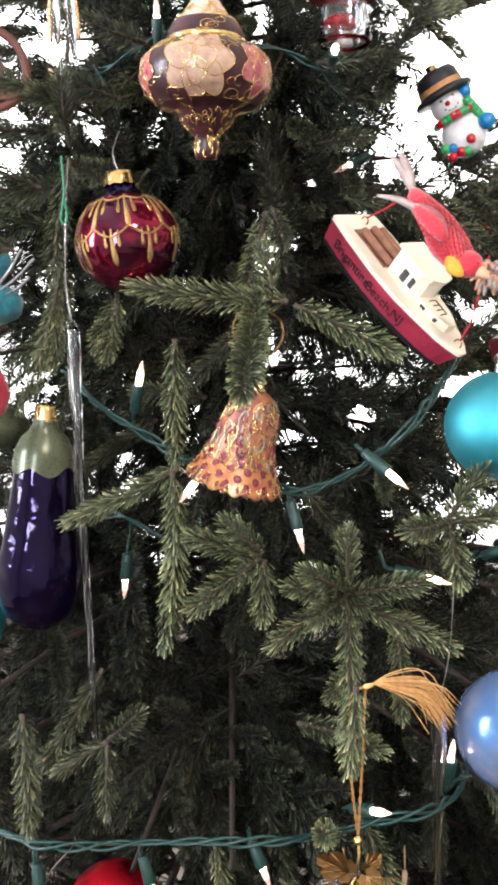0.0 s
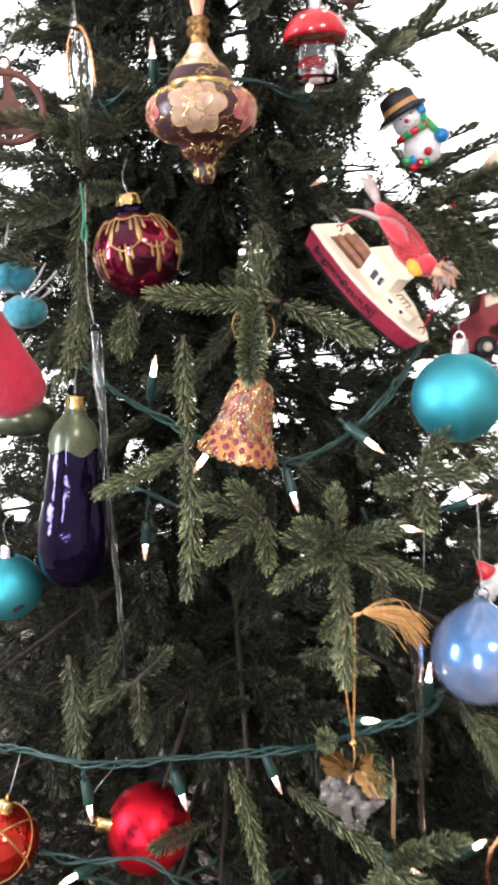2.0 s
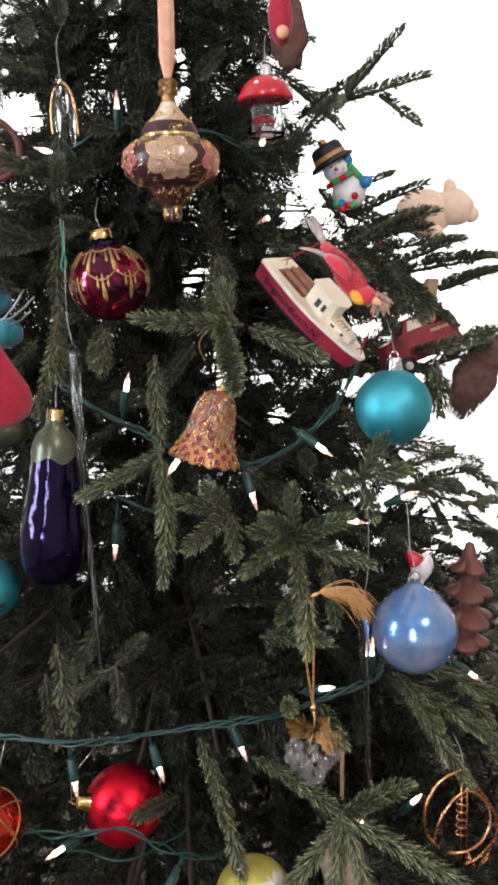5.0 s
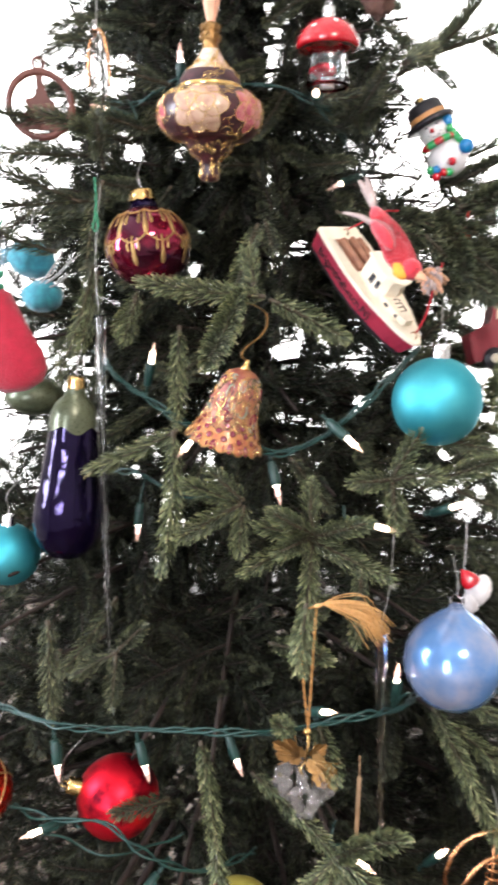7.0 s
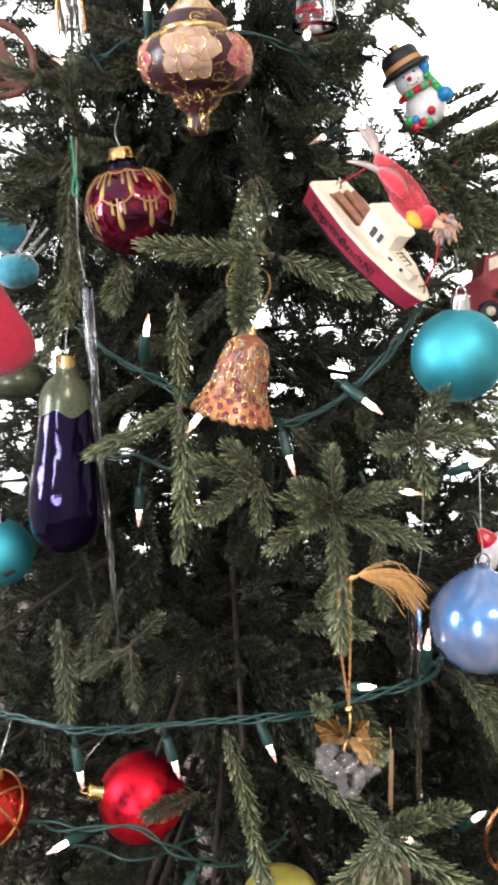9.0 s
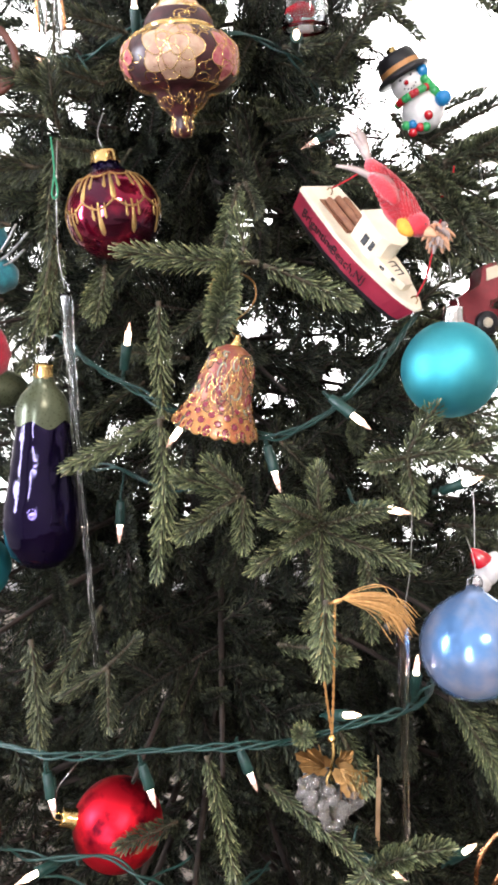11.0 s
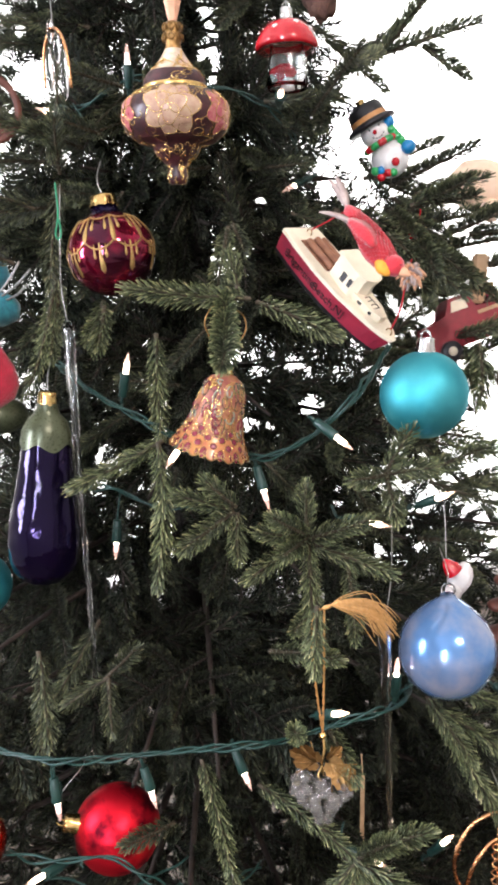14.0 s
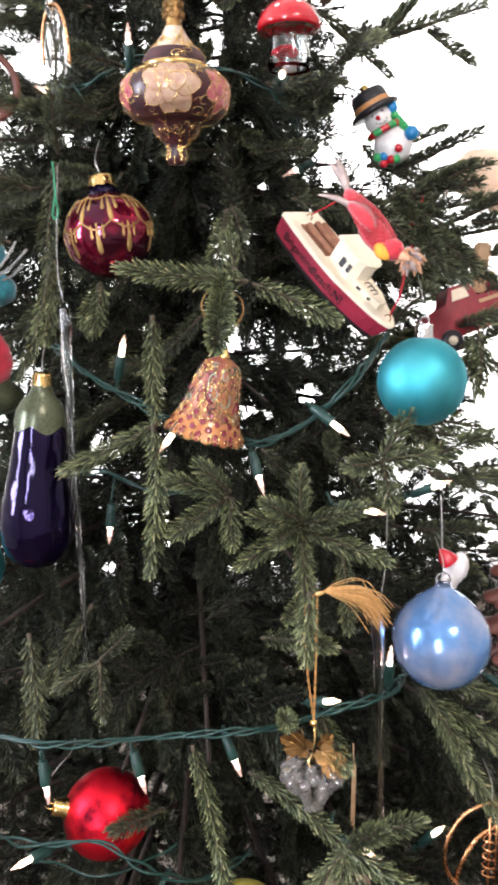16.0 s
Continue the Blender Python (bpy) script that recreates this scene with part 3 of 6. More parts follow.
stems, near, far = [], [], []
z = 0.32
turn0 = 0.0
while z < TOP - 0.12:
    inside = 0.55 < z < 1.95
    count = 11 if inside else 8
    turn0 += 2.4
    for k in range(count):
        az = turn0 + 2 * math.pi * (k + rng.uniform(-0.3, 0.3)) / count
        out = np.array([math.cos(az), math.sin(az), 0.0])
        zz = z + rng.uniform(-0.03, 0.03)
        r = reach(zz) * rng.uniform(0.80, 1.03)
        rise = rng.uniform(-0.02, 0.14) * r
        a = np.array([TX, TY, zz])
        path = [a + out * r * u + np.array([0, 0, rise * u - 0.10 * r * u * u]) for u in (0.03, 0.3, 0.6, 0.85)]
        stems.append((path, 0.0042 * (0.5 + r)))
        side = np.array([-out[1], out[0], 0.0])
        front = out[1] < 0.25
        per = (9 if z > 1.42 else 8) if (inside and front) else (4 if z > 1.25 else 5)
        for j in range(per):
            u = 0.10 + 0.72 * (j + rng.random() * 0.7) / per if j else 0.80
            p = a + out * r * u + np.array([0, 0, rise * u - 0.10 * r * u * u])
            hand = (1 if j % 2 else -1) * (0 if j == 0 else rng.uniform(0.35, 1.25))
            d = unit(out + side * hand + np.array([0, 0, rng.uniform(-0.45, 0.30)]))
            ln = rng.uniform(0.75, 1.15)
            tip = p + d * 0.125 * ln
            lim = reach(tip[2]) - (0.095 if tip[2] < 1.40 else 0.045)
            over = math.hypot(tip[0] - TX, tip[1] - TY) - lim
            bare = out[1] >= 0.35 and p[2] > 1.42 and p[0] > TX + 0.13
            bare = bare or (tip[0] > 0.235 and tip[2] > 1.52)
            if bare or over > 0.03 or not is_free(p, tip):
                continue
            up = (rng.uniform(-0.4, 0.4), rng.uniform(-0.4, 0.4), 1)
            m = frame_to(d, p, up=np.cross(up, d)) @ Matrix.Scale(ln, 4)
            tall = 0.88 < p[2] < 1.78
            dist = math.dist(p, (0.1, 0.15, 1.3))
            (near if (front and tall) else far).append((dist, m, int(rng.integers(0, 7)), inside and out[1] < 0.35))
    z += 0.066 if inside else 0.10
# long low sprays behind and beside
for _ in range(48):
    az, zz, rr = rng.uniform(-0.7, 2.6), rng.uniform(0.55, 1.08), rng.uniform(0.18, 0.42)
    p = np.array([TX + rr * math.cos(az), TY + rr * math.sin(az), zz])
    d = unit(np.array([math.cos(az) + rng.uniform(-0.8, 0.8), math.sin(az) + rng.uniform(-0.8, 0.8), rng.uniform(-0.4, 0.3)]))
    if is_free(p, p + d * 0.16):
        far.append((1.0, frame_to(d, p, up=np.cross((0.2, 0.1, 1), d)), int(rng.integers(0, 7)), False))
# short shoots close round the trunk
for i in range(110):
    az, zz, rr = rng.uniform(2.2, 5.0), rng.uniform(1.30, 1.54), rng.uniform(0.03, 0.15)
    if i >= 38:
        az, zz, rr = rng.uniform(-2.9, -0.2), rng.uniform(0.80, 1.25), rng.uniform(0.05, 0.20)
    p = np.array([TX + rr * math.cos(az), TY + rr * math.sin(az), zz])
    d = unit(np.array([rng.uniform(-1, 0.75), rng.uniform(-0.6, 0.6), rng.uniform(-0.8, 0.8)]))
    if is_free(p, p + d * 0.10):
        far.append((1.0, frame_to(d, p, up=np.cross((0.2, 0.1, 1), d)), int(rng.integers(0, 7)), True))
near.sort(key=lambda e: e[0])
far += near[255:]
near = near[:255]
# sprays beside a gap are thinned with the rest
apart = [bool(in_gap(place_twig(NEAR[k], m)[0]).mean() > 0.02) for _, m, k, _ in near]
far += [(d, m, k, True) for (d, m, k, _), a in zip(near, apart) if a]
near = [e for e, a in zip(near, apart) if not a]

tree = thing("christmas_tree", "cut green fir christmas tree hung with ornaments and lights", "christmas tree", pose(TX, TY, 0))
inv = Matrix.Translation((-TX, -TY, 0))
bm = bmesh.new()
lathe(bm, [(0.048, 0.0), (0.045, 0.3), (0.036, 1.0), (0.026, 1.6), (0.014, 2.1), (0.004, TOP)], 14)
part("trunk", bm, TRUNK, tree, "rough grey-brown trunk")
bm = bmesh.new()
for path, rad in stems:
    tube(bm, [inv @ Vector(q) for q in path], rad, 5, 0, 0.4, False)
tagged(part("branchwork", bm, BARK, tree, "thin brown branches"), kind="stuff")
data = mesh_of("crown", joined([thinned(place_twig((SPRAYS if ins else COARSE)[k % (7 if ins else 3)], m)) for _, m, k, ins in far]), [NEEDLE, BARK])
crown = new("crown", data)
crown.parent = tree
crown.matrix_basis = inv
tagged(crown, "dense dark green fir needles", kind="stuff")
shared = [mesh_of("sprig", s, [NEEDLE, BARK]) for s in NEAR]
for _, m, k, _ in near:
    ob = new("sprig", shared[k])
    ob.parent = tree
    ob.matrix_basis = inv @ m

# Single twigs that stand out before the others: from, to, needle length.
TWIGS = [
    ((0.039, 0.548, 1.335), (0.035, 0.515, 1.240), 15), ((0.042, 0.552, 1.335), (-0.024, 0.545, 1.305), 14),
    ((0.108, 0.535, 1.433), (0.030, 0.510, 1.443), 15), ((0.091, 0.535, 1.436), (0.088, 0.418, 1.402), 16),
    ((0.112, 0.530, 1.431), (0.160, 0.500, 1.409), 15), ((0.040, 0.575, 1.41), (0.040, 0.56, 1.338), 14),
    ((0.10, 0.54, 1.44), (0.095, 0.545, 1.462), 13), ((0.090, 0.535, 1.286), (0.052, 0.528, 1.300), 14),
    ((0.090, 0.533, 1.285), (0.056, 0.488, 1.275), 15), ((0.092, 0.538, 1.287), (0.072, 0.520, 1.312), 14),
    ((0.093, 0.533, 1.284), (0.092, 0.510, 1.258), 14), ((0.143, 0.533, 1.262), (0.099, 0.499, 1.247), 14),
]
TWIGS += [
    ((0.143, 0.533, 1.264), (0.108, 0.515, 1.275), 14), 
    ((0.143, 0.533, 1.264), (0.142, 0.528, 1.303), 13), ((0.143, 0.533, 1.264), (0.117, 0.508, 1.287), 14), ((0.143, 0.533, 1.263), (0.122, 0.497, 1.263), 14), ((0.143, 0.533, 1.262), (0.180, 0.500, 1.285), 14),
    ((0.143, 0.533, 1.260), (0.197, 0.500, 1.246), 14), ((0.143, 0.533, 1.260), (0.141, 0.480, 1.186), 14),
 ((-0.008, 0.538, 1.160), (-0.042, 0.538, 1.138), 13),
    ((-0.008, 0.536, 1.158), (-0.003, 0.505, 1.135), 13), ((-0.008, 0.540, 1.160), (0.014, 0.53, 1.185), 13),
    ((-0.049, 0.505, 1.20), (-0.040, 0.475, 1.147), 14), ((0.057, 0.540, 1.085), (0.075, 0.492, 1.030), 14),
]
TWIGS += [
    ((0.075, 0.494, 1.036), (0.082, 0.475, 1.000), 14), ((0.100, 0.520, 1.075), (0.166, 0.470, 1.046), 13),
    ((0.166, 0.470, 1.048), (0.207, 0.438, 1.092), 15), ((0.166, 0.470, 1.048), (0.185, 0.445, 1.080), 14),
    ((0.166, 0.470, 1.048), (0.252, 0.440, 1.000), 16), ((0.166, 0.470, 1.048), (0.115, 0.460, 0.995), 14),
    ((0.166, 0.472, 1.048), (0.150, 0.450, 0.985), 14), ((0.166, 0.472, 1.046), (0.180, 0.45, 0.985), 14),
    ((0.130, 0.500, 1.125), (0.124, 0.470, 1.150), 13), ((0.150, 0.505, 1.130), (0.163, 0.462, 1.118), 15),
    ((0.225, 0.56, 1.335), (0.262, 0.52, 1.333), 13), ((0.198, 0.526, 1.309), (0.225, 0.505, 1.318), 14),
]
TWIGS += [
    ((0.198, 0.526, 1.309), (0.172, 0.505, 1.312), 14), ((0.198, 0.526, 1.309), (0.200, 0.50, 1.285), 14),
    ((0.198, 0.528, 1.309), (0.215, 0.515, 1.345), 13), ((0.206, 0.690, 1.615), (0.237, 0.735, 1.634), 13),
    ((0.237, 0.735, 1.634), (0.290, 0.705, 1.690), 15), ((0.237, 0.735, 1.634), (0.318, 0.715, 1.652), 15),
    ((0.275, 0.735, 1.640), (0.309, 0.720, 1.608), 14), ((0.172, 0.700, 1.580), (0.201, 0.620, 1.611), 14),
    ((0.260, 0.800, 1.530), (0.318, 0.720, 1.553), 15), ((0.280, 0.780, 1.520), (0.329, 0.720, 1.526), 14),
    ((0.270, 0.770, 1.490), (0.358, 0.720, 1.498), 15), ((0.290, 0.770, 1.465), (0.392, 0.720, 1.480), 15),
]
TWIGS += [
    ((0.310, 0.760, 1.440), (0.402, 0.720, 1.468), 15), ((0.300, 0.720, 1.385), (0.380, 0.655, 1.407), 15),
    ((0.27, 0.66, 1.30), (0.337, 0.62, 1.292), 14), ((0.26, 0.64, 1.27), (0.315, 0.60, 1.255), 14),
    ((0.26, 0.59, 1.11), (0.332, 0.545, 1.085), 15), ((0.25, 0.57, 1.10), (0.323, 0.525, 1.055), 15),
    ((0.25, 0.57, 1.09), (0.288, 0.515, 1.030), 15), ((0.24, 0.57, 1.11), (0.262, 0.52, 1.085), 14),
    ((-0.05, 0.67, 1.545), (-0.122, 0.60, 1.540), 15), ((-0.04, 0.67, 1.51), (-0.10, 0.60, 1.500), 15),
    ((-0.06, 0.68, 1.57), (-0.115, 0.63, 1.575), 14), ((0.24, 0.70, 1.50), (0.252, 0.60, 1.445), 15),
]
TWIGS += [
    ((0.19, 0.70, 1.50), (0.235, 0.63, 1.43), 14), ((-0.035, 0.62, 1.45), (-0.04, 0.585, 1.395), 14),
    ((-0.03, 0.625, 1.52), (-0.036, 0.59, 1.45), 14), ((0.266, 0.70, 1.478), (0.318, 0.64, 1.417), 16),
    ((0.255, 0.70, 1.47), (0.290, 0.65, 1.45), 15), ((0.30, 0.69, 1.37), (0.352, 0.64, 1.395), 15),
    ((0.225, 0.59, 1.285), (0.272, 0.530, 1.325), 15), ((0.262, 0.74, 1.50), (0.30, 0.68, 1.52), 15),
    ((0.0, 0.60, 1.43), (-0.004, 0.575, 1.40), 14), ((-0.03, 0.63, 1.53), (-0.025, 0.60, 1.565), 14),
    ((0.227, 0.660, 1.478), (0.274, 0.600, 1.429), 16), ((0.288, 0.630, 1.395), (0.329, 0.580, 1.417), 16),
]
TWIGS += [
    ((0.298, 0.740, 1.478), (0.343, 0.690, 1.497), 16), ((0.321, 0.740, 1.479), (0.375, 0.690, 1.480), 16),
    ((0.337, 0.730, 1.449), (0.378, 0.690, 1.466), 16), ((0.286, 0.600, 1.390), (0.275, 0.560, 1.350), 16),
    ((0.224, 0.630, 1.397), (0.249, 0.610, 1.422), 16), ((0.259, 0.660, 1.466), (0.287, 0.620, 1.439), 16),
    ((0.232, 0.640, 1.451), (0.252, 0.620, 1.431), 16), ((0.289, 0.620, 1.379), (0.270, 0.570, 1.362), 16),
    ((0.261, 0.720, 1.504), (0.307, 0.700, 1.522), 16), ((0.285, 0.740, 1.508), (0.314, 0.700, 1.509), 16),
    ((0.252, 0.700, 1.490), (0.279, 0.670, 1.473), 16), ((0.142, 0.476, 1.236), (0.138, 0.462, 1.197), 14),
]
TWIGS += [
    ((-0.055, 0.640, 1.506), (-0.121, 0.600, 1.535), 16), ((-0.069, 0.620, 1.465), (-0.129, 0.590, 1.485), 16),
    ((-0.025, 0.630, 1.624), (-0.033, 0.615, 1.540), 11), ((-0.032, 0.630, 1.554), (-0.075, 0.620, 1.571), 15),
    ((-0.036, 0.610, 1.457), (-0.058, 0.575, 1.368), 11), ((-0.003, 0.620, 1.434), (-0.011, 0.585, 1.407), 14),
    ((0.096, 0.600, 1.484), (0.086, 0.550, 1.439), 14), ((0.100, 0.620, 1.487), (0.107, 0.600, 1.467), 13),
    ((0.018, 0.660, 1.597), (-0.015, 0.620, 1.600), 15), ((-0.002, 0.660, 1.563), (-0.030, 0.620, 1.568), 15),
    ((-0.017, 0.660, 1.553), (-0.047, 0.620, 1.561), 15),
    ((0.035, 0.520, 1.046), (0.004, 0.482, 1.060), 14),
]
gen = np.random.default_rng(23)
extra = 0
while extra < 235:
    az, zz = gen.uniform(-2.95, 0.15), gen.uniform(0.90, 1.62)
    if extra >= 115:
        az, zz = gen.uniform(-0.95, 0.25), gen.uniform(0.98, 1.34)
    if extra >= 155:
        az, zz = gen.uniform(-2.9, -0.2), gen.uniform(1.48, 1.76)
    if extra >= 190:
        az, zz = gen.uniform(-0.85, 0.1), gen.uniform(1.36, 1.60)
    out = np.array([math.cos(az), math.sin(az), 0.0])
    side = np.array([-out[1], out[0], 0.0])
    r = reach(zz) - (gen.uniform(0.08, 0.15) if extra < 115 else gen.uniform(0.03, 0.10))
    a = np.array([TX, TY, zz]) + out * r
    b = a + unit(out * gen.uniform(0.35, 1.0) + side * gen.uniform(-0.9, 0.9) + np.array([0, 0, gen.uniform(-0.75, 0.25)])) * gen.uniform(0.05, 0.085)
    if is_free(a, b) and not in_gap([a, (a + b) / 2, b], 1.3).any():
        TWIGS.append((tuple(a), tuple(b), 14))
        extra += 1
for a, b, size in TWIGS:
    a, b = Vector(a), Vector(b)
    ln = (b - a).length
    if max(a.y, b.y) > 0.68 and a.x > 0.19:
        # twigs at the edge of the tree carry their needles upright on one side
        t = needled_twig(ln, 62, 0.0088, rng, sweep=0.0, bow=rng.uniform(-0.05, 0.08), thick=0.0024, slim=0.070, open_by=62, comb=1.15)
    else:
        t = needled_twig(ln, 58, size / 1000 * 0.62, rng, sweep=0.03, bow=rng.uniform(-0.05, 0.08), thick=0.0016, slim=0.052, open_by=51)
    # Deep or low left twigs take the colour with shade in it.
    ob = new("twig", mesh_of("twig", t, [HALF_SHADED if min(a.y, b.y) > 0.585 or (max(a.z, b.z) < 1.21 and a.x < 0.05) else FRESH_LIT, YOUNG_BARK]))
    ob.parent = tree
    ob.matrix_basis = inv @ frame_to(b - a, a, up=(b - a).cross(Vector((0, -0.5, 1))))

# ---- light strings ----
def cable(name, points, strands=3, radius=0.00095, pitch=0.062, spread=0.0022, label="twisted dark green light string cable"):
    path = smooth_path(points, 14)
    ob = thing(name, label, "light string", Matrix.Translation(path[0]))
    o = Matrix.Translation(-path[0])
    run = [0.0]
    for p, q in zip(path, path[1:]):
        run.append(run[-1] + (q - p).length)
    for s in range(strands):
        pts = []
        for k, p in enumerate(path):
            d = (path[min(k + 1, len(path) - 1)] - path[max(k - 1, 0)]).normalized()
            x = d.cross(Vector((0, 0, 1))).normalized()
            y = x.cross(d)
            a = run[k] / pitch * 2 * math.pi + s * 2 * math.pi / strands
            w = spread * (0.8 + 0.5 * math.sin(run[k] * 60 + s))
            pts.append(o @ (p + w * (math.cos(a) * x + math.sin(a) * y)))
        bm = bmesh.new()
        tube(bm, pts, radius, 6)
        part("strand", bm, WIRE, ob)
    return ob


cable("light_string", [(-0.20, 0.60, 1.075), (-0.11, 0.53, 1.112), (-0.04, 0.492, 1.123), (0.022, 0.495, 1.122), (0.091, 0.490, 1.128), (0.121, 0.497, 1.127),
                       (0.155, 0.497, 1.136), (0.184, 0.492, 1.147), (0.212, 0.530, 1.132), (0.235, 0.590, 1.115), (0.29, 0.62, 1.115)])
cable("light_string", [(-0.045, 0.63, 1.385), (-0.012, 0.588, 1.368), (0.014, 0.576, 1.354), (0.048, 0.562, 1.337), (0.078, 0.60, 1.325), (0.108, 0.572, 1.315),
                       (0.135, 0.565, 1.322), (0.159, 0.560, 1.338), (0.183, 0.556, 1.362), (0.22, 0.62, 1.39)])
cable("light_string", [(-0.06, 0.74, 1.60), (-0.02, 0.71, 1.595), (0.02, 0.70, 1.612), (0.06, 0.70, 1.606), (0.11, 0.70, 1.60), (0.15, 0.71, 1.575), (0.17, 0.76, 1.54)], 2)
cable("light_string", [(-0.085, 0.50, 1.045), (-0.053, 0.488, 1.046), (-0.007, 0.488, 1.046), (0.02, 0.482, 1.03), (0.06, 0.50, 1.00), (0.10, 0.55, 0.98)], 2)
cable("light_string", [(-0.06, 0.485, 1.037), (-0.03, 0.49, 1.022), (0.005, 0.50, 1.010), (0.04, 0.54, 1.0)], 1)
cable("light_string", [(0.08, 0.60, 1.27), (0.03, 0.60, 1.272), (-0.004, 0.61, 1.285), (-0.03, 0.63, 1.28)], 2)


def bulb_light(at, way, back, lit=True):
    """A mini bulb in its socket; at: the middle of the glass, way: where it points, back: where its lead goes."""
    m = frame_to(way, at) @ Matrix.Scale(0.80, 4)
    ob = thing("mini_light", "lit warm white mini bulb in a green socket" if lit is True else "faintly lit pinkish mini bulb in a green socket", "string light", m, "mini lights on the tree")
    bm = bmesh.new()
    lathe(bm, [(0.0, -0.030), (0.0034, -0.030), (0.0040, -0.029), (0.0040, -0.024), (0.0044, -0.0235), (0.0046, -0.012), (0.0050, -0.0075), (0.0048, -0.007), (0.0032, -0.007)], 16)
    block(bm, (0.0022, 0.0030, 0.012), Matrix.Translation((0.0050, 0, -0.017)), 0, 0.0004)
    part("socket", bm, SOCKET, ob)
    bm = bmesh.new()
    lathe(bm, [(0.0024, -0.0075), (0.0026, -0.005), (0.0026, 0.0015), (0.0023, 0.004)], 12)
    faint = lit == "faint"
    part("bulb", bm, DIM if faint else BULB, ob, "pinkish glass, faintly lit" if faint else "glowing glass")
    if faint:
        bm = bmesh.new()
        lathe(bm, [(0.0, -0.0078), (0.0027, -0.0074), (0.0028, -0.0045), (0.0, -0.0042)], 12)
        part("filament_glow", bm, FILAMENT, ob, "bright filament end")
    bm = bmesh.new()
    lathe(bm, [(0.0023, 0.004), (0.0017, 0.0075), (0.0009, 0.0105), (0.0004, 0.0125), (0.0, 0.013)], 10)
    part("tip", bm, BULB_TIP, ob, "clear drawn glass tip")
    start = m @ Vector((0, 0, -0.030))
    bk = Vector(back)
    mi = m.inverted()
    bm = bmesh.new()
    for s in (-0.0013, 0.0013):
        e = start + (start - Vector(at)) * 0.25
        tube(bm, [mi @ q + Vector((s, 0, 0)) for q in smooth_path([start, e, (e + bk) / 2 + Vector((0, 0.004, 0)), bk], 4)], 0.0009, 5)
    part("lead", bm, WIRE, ob)
    return ob


for at, way, back, lit in [
        ((0.0155, 0.586, 1.386), (0.22, -0.1, 1), (0.010, 0.578, 1.356), True), ((0.0495, 0.543, 1.3245), (-0.62, -0.3, -0.75), (0.066, 0.575, 1.345), True),
        ((0.170, 0.545, 1.330), (0.75, -0.35, -0.6), (0.155, 0.562, 1.338), True), ((0.115, 0.568, 1.285), (0.25, -0.2, -1), (0.106, 0.574, 1.316), "faint"),
        ((-0.006, 0.605, 1.237), (-0.12, 0, -1), (0.0, 0.61, 1.284), "faint"), ((0.194, 0.538, 1.269), (0.9, -0.35, -0.12), (0.165, 0.57, 1.275), True),
        ((0.0235, 0.497, 1.087), (0.22, -0.05, -1), (0.018, 0.497, 1.122), "faint"), ((-0.0425, 0.491, 1.086), (0.06, -0.05, -1), (-0.044, 0.495, 1.122), "faint"),
        ((0.091, 0.510, 1.088), (0.35, -0.1, -1), (0.083, 0.495, 1.126), "faint"), ((-0.059, 0.477, 1.041), (-0.75, -0.7, 0.05), (-0.03, 0.492, 1.036), True),
        ((0.250, 0.567, 1.279), (0.75, -0.5, 0.45), (0.23, 0.585, 1.268), True), ((0.249, 0.540, 1.000), (0.45, -0.4, 0.8), (0.235, 0.56, 0.965), True),
        ((0.157, 0.488, 1.150), (0.6, -0.7, 0.45), (0.150, 0.50, 1.135), True), ((0.020, 0.696, 1.628), (0.02, -0.1, 1), (0.02, 0.70, 1.61), "faint"),
        ((0.153, 0.716, 1.523), (-0.75, -0.4, -0.35), (0.168, 0.75, 1.55), "faint"), ((0.138, 0.602, 1.576), (-0.02, -1.0, 0.05), (0.145, 0.70, 1.585), True),
        ((0.187, 0.505, 1.013), (0.85, -0.5, -0.2), (0.165, 0.53, 1.03), True), ((0.208, 0.536, 1.155), (0.05, -0.1, 1), (0.215, 0.52, 1.15), "faint"),
        ((0.340, 0.640, 1.238), (0.85, -0.2, -0.4), (0.31, 0.64, 1.262), True), ((0.325, 0.595, 1.085), (0.85, -0.4, -0.6), (0.29, 0.62, 1.11), True),
        ((0.02, 0.47, 0.995), (-0.5, -0.6, -0.5), (0.04, 0.50, 1.01), True),
        ((-0.045, 0.68, 1.585), (-0.9, -0.3, 0.25), (-0.03, 0.71, 1.597), True), ((-0.12, 0.47, 1.01), (0.6, -0.6, 0.2), (-0.085, 0.50, 1.045), True)]:
    bulb_light(at, way, back, lit)


# ---- shared pieces of the ornaments ----
def crown_cap(parent, m, r, h, mat, loop=True):
    """A crimped metal cap with its wire loop, along +z of m."""
    bm = bmesh.new()
    lathe(bm, [(r * 1.12, 0), (r * 1.05, h * 0.12), (r, h * 0.3), (r * 0.98, h * 0.9), (r * 0.85, h), (0, h)], 28, 0, m,
          lambda k, rr, z, a: (rr * (1 + (0.06 * math.cos(10 * a) if k < 2 else 0)), z - (0.10 * h * (1 + math.cos(10 * a)) if k == 0 else 0)))
    cap = part("cap", bm, mat, parent, "crimped metal cap")
    if loop:
        bm = bmesh.new()
        tube(bm, [m @ Vector((r * 0.55 * math.cos(a), 0, h + r * 0.2 + r * 0.62 * math.sin(a))) for a in np.linspace(-0.6, math.pi + 0.6, 14)], r * 0.085, 6)
        part("loop", bm, mat, cap)
    return cap


def hanger(parent, points, radius=0.0004, mat=None, name="hanger"):
    """A thin hanger, through points of the world."""
    inv_m = parent.matrix_world.inverted()
    bm = bmesh.new()
    tube(bm, [inv_m @ p for p in smooth_path(points, 6)], radius, 6)
    return part(name, bm, mat or STEEL, parent)


